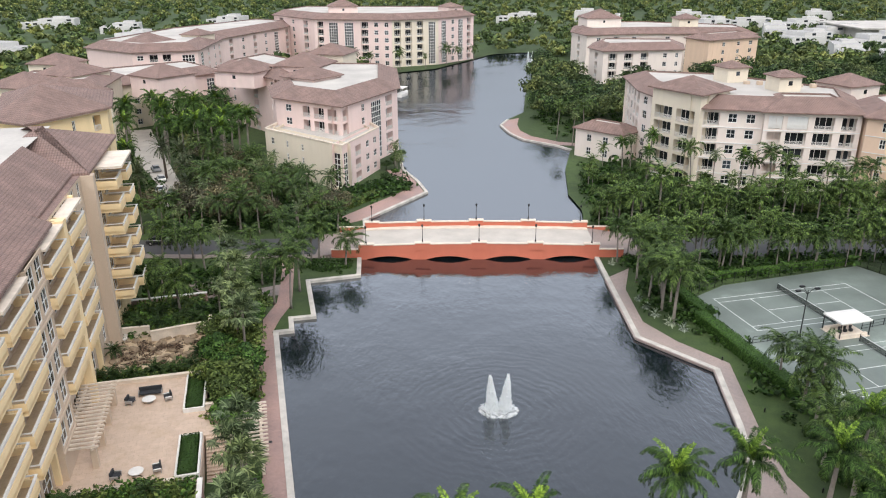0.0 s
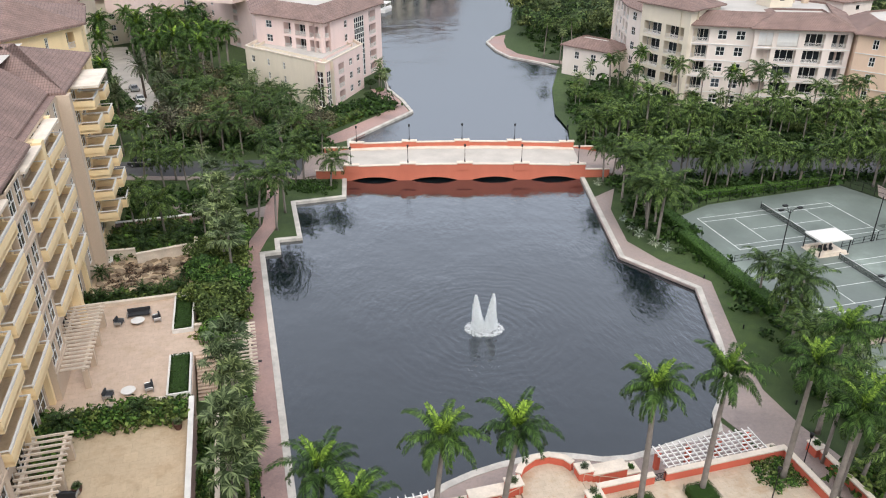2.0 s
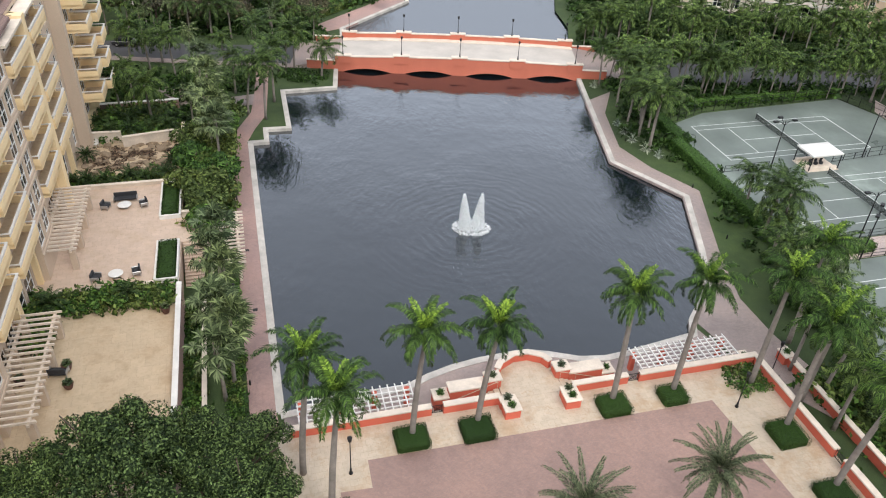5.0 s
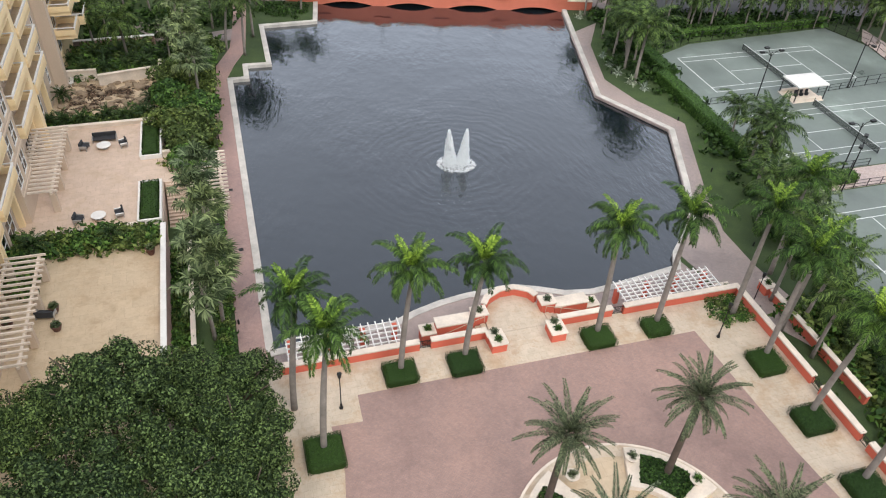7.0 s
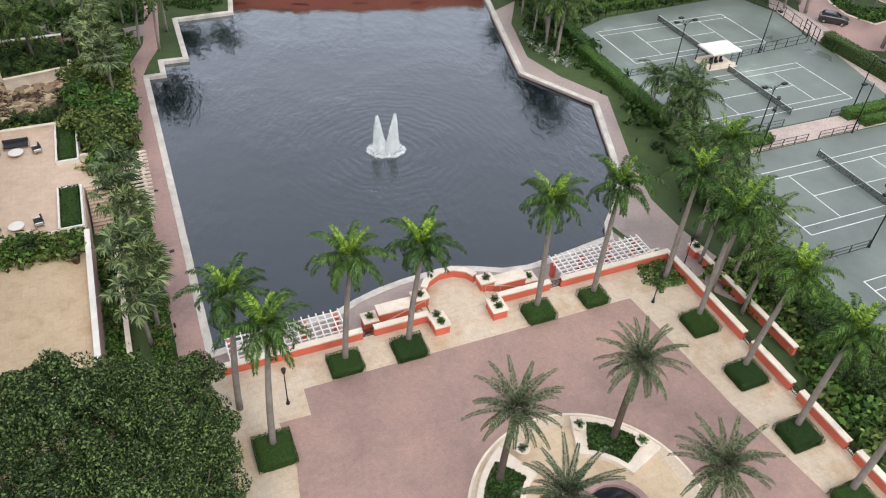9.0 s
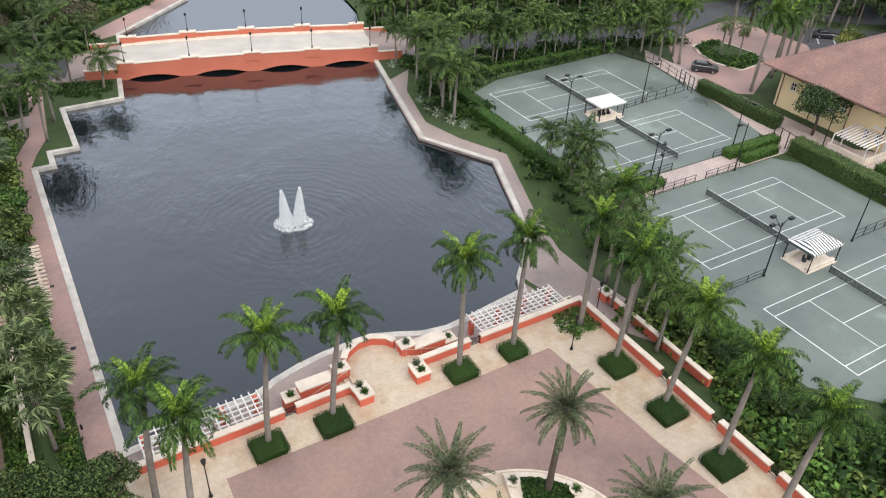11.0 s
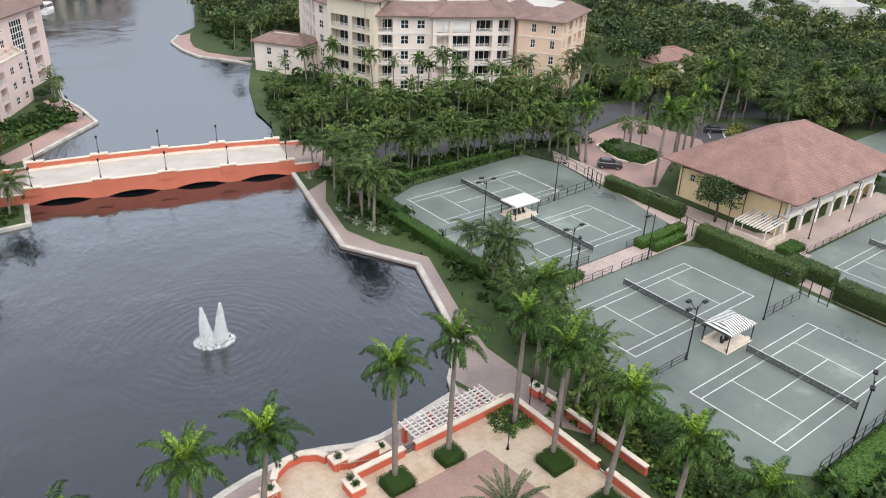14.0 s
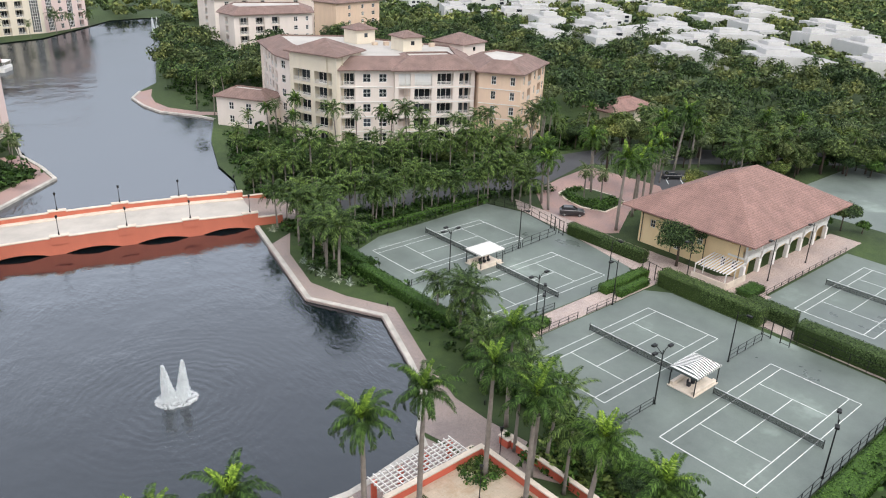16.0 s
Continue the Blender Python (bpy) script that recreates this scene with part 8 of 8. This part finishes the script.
plant_copies(pygmy, [(*W(u, v), z) for u, v, z in ((-19.5, 86.2, 1.2), (-17.2, 85.6, 1.2), (-14.6, 86.4, 1.2), (-12.6, 85.7, 1.2), (-10.4, 86.3, 1.2), (-18, 100, 1.0), (-15.4, 99.6, 1.0), (-13, 100.2, 1.0), (-10.6, 99.8, 1.0), (-18.8, 104, 0), (-15.8, 104.6, 0), (-12.6, 103.8, 0), (-20.2, 93, 1.0), (-12.8, 61.2, TZ), (-19.4, 60.6, TZ), (-7.0, 81, 0), (-6.6, 86, 0), (-6.4, 78, 0), (-21.0, 86.8, 1.2), (-20.6, 99.7, 1.0), (-9.8, 90.5, 1.0), (-20.5, 104.4, 0), (-10.2, 104.6, 0), (-14.2, 106.8, 0), (-17.5, 106.6, 0), (-11.5, 107.2, 0))], R5, 0.8, 1.15)

# far woods
far_base = [crown_cloud(np.random.default_rng(400 + i), 105, 1.15, 4.8, 3.6, 9, 0.35) for i in range(4)]
woods = []
for poly, gap in (([(-520, 445), (560, 445), (760, 1060), (-760, 1060)], 18.0), ([(205, 335), (262, 150), (260, 60), (640, 60), (620, 445), (150, 445)], 10), ([(-520, 445), (-140, 430), (-138, 300), (-118, 250), (-126, 220), (-105, 190), (-90, 160), (-100, 140), (-520, 140)], 11), ([(-90, 440), (-30, 440), (20, 440), (66, 400), (145, 400), (145, 445), (-90, 446)], 8), ([(140, 345), (205, 335), (150, 445), (142, 400)], 8), ([(-75, 300), (-40, 300), (-30, 350), (-60, 372), (-75, 395), (-92, 340)], 7), ([(-50, 250), (-24, 250), (-26, 300), (-45, 300)], 7)):
    for x, y in scatter(poly, gap, R5):
        woods.append((x, y, R5.uniform(2.4, 4.2), R5.uniform(0.7, 1.25)))
rw = np.random.default_rng(9)
half = rw.random(len(woods)) < 0.5
merged("woods", far_base, [w for w, k in zip(woods, half) if k], rw, M_CANOPY, "distant dark green woods", "woods")
merged("woods", far_base, [w for w, k in zip(woods, half) if not k], rw, M_CANOPY2, "distant lighter green woods", "woods")

# undergrowth beneath the trees, and shrub beds
bush = [leaf_cloud(np.random.default_rng(420 + i), 84, 0.29, np.random.default_rng(430 + i).normal(0, 0.5, (5, 3)) * (1, 1, 0.4), np.full(5, 0.75), 0.8) for i in range(4)]
rb = np.random.default_rng(21)
under = []
for poly, gap in ((left_back, 2.7), (left_front, 2.5), (left_mid, 3.0), (left_mid2, 3.4), (right_strip, 2.4), (right_back, 2.7), (court_foot, 2.4), (right_canal, 4.2)):
    under += [(x, y, 0.5, rb.uniform(0.8, 1.7)) for x, y in scatter(poly, gap, rb)]
under += [(x, y, 1.1, rb.uniform(1.5, 2.6)) for x, y in scatter(right_back, 4.6, rb)]
under += [(x, y, 0.8, rb.uniform(1.3, 2.2)) for x, y in scatter(left_back, 4.4, rb)]
under += [(33 + 1.7 * i + rb.uniform(-0.6, 0.6), 121.0 + rb.uniform(-1.2, 0.6), 0.7, rb.uniform(1.1, 1.9)) for i in range(32)]
under += [(-20.5 + 12.5 * f + dx, 151.5 + 15 * f + dy, 0.8, rb.uniform(1.3, 2.1)) for f in np.linspace(0, 1, 11) for dx, dy in ((0, 0), (-2.2, 1.8), (-4.2, 4.2))]
under += [(x, y, 0.3, rb.uniform(0.6, 0.9)) for x, y in scatter([(-24, 121.5), (-16, 121.5), (-15.8, 117.2), (-18.5, 115), (-23, 116)], 1.3, rb)]
# the dark hedge colour puts the shade under the trees into the leaves
merged("undergrowth", bush, under, rb, M_HEDGE, "shrubs beneath the trees, coloured dark as in shade", "shrubs")
bed = []
for u0, u1, v0, v1, gap, z, s in ((-7.7, -6.3, 45, 62, 0.8, 0.4, 0.7), (-3.9, -2.75, 44, 64, 0.7, 0.35, 0.55), (-8.0, -2.9, 76, 97, 1.1, 0.6, 1.1), (-6.0, -2.7, 63, 66, 0.9, 0.4, 0.8), (43.3, 44.6, 28, 41.5, 0.8, 0.5, 0.7), (48.2, 54, 24, 40, 1.3, 0.5, 1.1), (44, 50, 8, 24, 1.4, 0.6, 1.2), (-22, -9, 60.0, 62.6, 0.8, TZ + 0.5, 0.8), (-22.3, -18.5, 55.5, 60, 1.0, TZ + 0.5, 0.9), (-21.5, -9, 85.5, 88.4, 1.0, 1.6, 0.9), (-20, -9.2, 99, 101, 1.0, 1.5, 0.9), (-20, -9.4, 102, 109.5, 1.2, 0.7, 1.1), (39.4, 42.4, 38.4, 41.6, 0.7, PZ + 0.25, 0.5)):
    u = u0
    while u <= u1:
        v = v0
        while v <= v1:
            x, y = W(u + rb.uniform(-0.3, 0.3) * gap, v + rb.uniform(-0.3, 0.3) * gap)
            bed.append((x, y, z, s * rb.uniform(0.75, 1.2)))
            v += gap
        u += gap
half = rb.random(len(bed)) < 0.6
merged("shrub_bed", bush, [b for b, k in zip(bed, half) if k], rb, M_SHRUB, "bright green garden shrubs", "shrubs")
M_CROTON = leaves("croton_leaves", (0.10, 0.12, 0.02), (0.24, 0.25, 0.05))
merged("shrub_bed", bush, [(*W(rb.uniform(-7.9, -3.2), v), rb.uniform(0.8, 2.0), rb.uniform(0.8, 1.35)) for v in np.arange(73, 92, 0.33)], rb, M_CROTON, "yellow-green croton shrubs by the promenade", "shrubs")
merged("shrub_bed", bush, [b for b, k in zip(bed, half) if not k], rb, M_LEAF2, "darker green garden shrubs", "shrubs")


# clipped hedges
def hedge_geo(w, d, h, r, dens=70, size=0.085):
    g = Geo()
    g.soft_box(0.06, w - 0.06, 0.06, d - 0.06, 0, h - 0.05, min(0.25, h * 0.3, w * 0.2, d * 0.2))
    n_top, n_s = int(w * d * dens), int(2 * (w + d) * h * dens)
    top = np.stack([r.uniform(0.08, w - 0.08, n_top), r.uniform(0.08, d - 0.08, n_top), np.full(n_top, h) + r.normal(-0.03, 0.015, n_top)], 1)
    per = r.uniform(0, 2 * (w + d), n_s)
    x = np.where(per < w, per, np.where(per < w + d, w, np.where(per < 2 * w + d, per - w - d, 0)))
    y = np.where(per < w, 0, np.where(per < w + d, per - w, np.where(per < 2 * w + d, d, per - 2 * w - d)))
    sd = np.stack([x, y, r.uniform(0, h, n_s)], 1) + r.normal(0, 0.012, (n_s, 3))
    c = np.concatenate([top, sd])
    nrm = unit(np.concatenate([np.tile([0, 0, 1.0], (n_top, 1)), sd - np.array([w / 2, d / 2, h / 2])]) + r.normal(0, 0.5, (len(c), 3)))
    a = unit(np.cross(nrm, unit(r.normal(0, 1, (len(c), 3)))))
    b = np.cross(nrm, a)
    s = (size * r.uniform(0.7, 1.3, len(c)))[:, None]
    q = np.stack([c - a * s, c - b * s * 0.6, c + a * s, c + b * s * 0.6], 1)
    base = np.array(g.v)
    faces = [tuple(f) for f in g.f]
    n0 = len(base)
    v = np.concatenate([base, q.reshape(-1, 3)])
    faces += (np.arange(4 * len(q)).reshape(-1, 4) + n0).tolist()
    return v.tolist(), faces


def hedge(u0, u1, v0, v1, z, h, label, material, group="", dens=70, size=0.085, turn=None):
    r = np.random.default_rng(int(abs(u0 * 31 + v0 * 17)) + 1)
    v, f = hedge_geo(u1 - u0, v1 - v0, h, r, dens, size)
    me = bpy.data.meshes.new("hedge")
    me.from_pydata(v, [], f)
    me.materials.append(material)
    ob = new("hedge", me)
    ob.matrix_basis = PLAN_TURN @ pose(u0, v0, z, 0, 0, turn or 0)
    return tagged(ob, label, "hedge", group)


for a, b, w, d in ((9.9, 39.3, 2.7, 2.3), (15.3, 39.1, 2.7, 2.4), (27.4, 39.2, 2.7, 2.3), (33.0, 39.2, 2.4, 2.1), (40.2, 33.2, 2.7, 2.7), (40.2, 27.0, 2.8, 2.6), (40.1, 20.8, 2.8, 2.6), (39.9, 14.8, 2.8, 2.6), (2.8, 33.2, 2.8, 2.9)):
    hedge(a - w / 2, a + w / 2, b - d / 2, b + d / 2, PZ, 0.75, "clipped square hedge round a palm trunk", M_HEDGE, "palm hedges", 420, 0.038)
for a0, a1 in ISLAND_HEDGES:
    r = np.random.default_rng(int(a0))
    n = 2600
    a, rad = np.radians(r.uniform(a0, a1, n)), r.uniform(5.05, 7.45, n)
    c = np.stack([IC[0] + rad * np.cos(a), IC[1] + rad * np.sin(a), PZ + 0.62 + r.normal(0, 0.06, n)], 1)
    nrm = unit(r.normal(0, 0.5, (n, 3)) + [0, 0, 1.0])
    p = unit(np.cross(nrm, unit(r.normal(0, 1, (n, 3)))))
    q = np.cross(nrm, p)
    ob = new("hedge", leaf_mesh("hedge", np.stack([c - p * 0.13, c - q * 0.09, c + p * 0.13, c + q * 0.09], 1), M_HEDGE))
    ob.matrix_basis = PLAN_TURN
    tagged(ob, "low clipped hedge filling a curved planter", "hedge", "palm hedges")
for u0, u1, v0, v1 in TERRACE_BEDS:
    hedge(u0, u1, v0, v1, TZ, 0.75, "dark clipped hedge in a terrace planter", M_HEDGE, "terrace hedges")
HG = "court hedges"
for u0, u1, v0, v1, h in ((59.5, 92.5, 15.6, 18.6, 1.2), (83.5, 94.0, 58.3, 59.9, 1.3), (84.5, 91.5, 56.4, 57.7, 1.2), (97.2, 99.0, 62.0, 78.0, 2.0), (92.4, 95.0, 39.5, 56.0, 2.4), (92.9, 95.6, 19.0, 35.0, 2.5), (95.8, 98.2, 36.5, 43.5, 1.9), (60.0, 62.0, 86, 96, 1.4), (69.5, 97.0, 98.2, 99.6, 1.1), (58.4, 60.4, 62, 86, 1.6), (53.8, 55.2, 26, 50, 1.7), (62, 70, 57.0, 58.6, 1.2), (99.5, 104.0, 44.5, 47.0, 1.0)):
    hedge(u0, u1, v0, v1, 0.0, h, "long clipped green hedge beside the courts", M_SHRUB if h < 1.9 else M_FIG, HG, 60, 0.1)
r = np.random.default_rng(5)
hedge(0, 13.0, 0, 2.2, 0, 1.4, "clipped hedge along the pink canal promenade", M_LEAF2, "canal hedges", 26, 0.15).matrix_basis = pose(-20.5, 148.5, 0, 0, 0, 56)

# agaves in the bed by the lakeside walk
for i, (x, y, k) in enumerate(((30.3, 101.8, 1.0), (31.0, 99.2, 1.2), (32.4, 96.4, 1.3), (29.9, 104.6, 0.9), (33.8, 94.6, 1.0), (28.9, 119.2, 1.1))):
    r = np.random.default_rng(600 + i)
    ob = new("agave", leaf_mesh("agave", fan_quads(r, 26, 0.1, 1.0 * k, (0, 0), 3), M_AGAVE))
    ob.matrix_basis = pose(x, y, 0.12)
    tagged(ob, "pale spiky agave in a planted bed", "plant", "bank agaves")
# small plants in planters and pots
for i, (x, y, z) in enumerate(PLANTS):
    r = np.random.default_rng(500 + i)
    q = palm_quads(r, 16, 0.5, 0, 60, 8, 0.24, 0.07, 0.2, (0, 0), (85, 5))
    ob = new("potted_plant", leaf_mesh("potted_plant", q, M_SHRUB if i % 2 else M_DATE))
    ob.matrix_basis = pose(x, y, z)
    tagged(ob, "small spiky green plant in a planter", "plant", "planter plants")
# rocks of the garden below the house
M_ROCK = plain("tan_rock", (0.36, 0.27, 0.18), 0.9, 0.9, 5, 0.4, 0.6)
M_BRUSH = leaves("dead_leaves", (0.05, 0.036, 0.025), (0.16, 0.11, 0.07))
rr = random.Random(8)
for i in range(95):
    g = Geo()
    s = rr.uniform(0.2, 0.8)
    rings = []
    for k, (f, q) in enumerate(((0, 0.9), (0.3, 1.0), (0.62, 0.82), (0.66, 0.3))):
        rings.append([(q * s * math.cos(a * 0.785) * rr.uniform(0.6, 1.25), q * s * rr.uniform(0.5, 0.9) * math.sin(a * 0.785) * rr.uniform(0.75, 1.15), f * s * 0.75) for a in range(8)])
    g.loft(rings)
    u, v = rr.uniform(-21, -9.5), rr.uniform(89, 97.5)
    single("rock", g, M_ROCK, "rough tan rock in the terrace garden", "rock", at=PLAN_TURN @ pose(u, v, 0.93, rr.uniform(-14, 14), rr.uniform(-14, 14), rr.uniform(0, 360)), group="garden rocks")

merged("brush_pile", bush, [(*W(rb.uniform(-21, -9.6), rb.uniform(89, 97.6)), 1.05, rb.uniform(0.35, 0.85)) for _ in range(70)], rb, M_BRUSH, "dry brown brushwood among the rocks", "brushwood", (0.3, 0.6))
ISLE = [(87.6, 117.6), (86.8, 114.6), (87.0, 110.0), (89.3, 106.4), (95.3, 108.9), (95.7, 113), (94.3, 117.0), (91.2, 119.2)]
bedding = [(x, y, 0.4, rb.uniform(0.6, 1.0)) for x, y in [(86.5 + 0.95 * i, 106 + 0.95 * j) for i in range(10) for j in range(14)] if inside(x, y, ISLE) and (y < 111 or x < 88.6 or y > 117.4)]
merged("shrub_bed", bush, bedding, rb, M_SHRUB, "low shrubs on the drive island", "shrubs")

# masters that found no place of their own
for m_ in big_trees + cocos + blown + regal + pale + trees + dry + fig + bank_shrub + tall + pygmy:
    if m_.get("spare", True):
        for o in (*m_.children_recursive, m_):
            bpy.data.objects.remove(o)
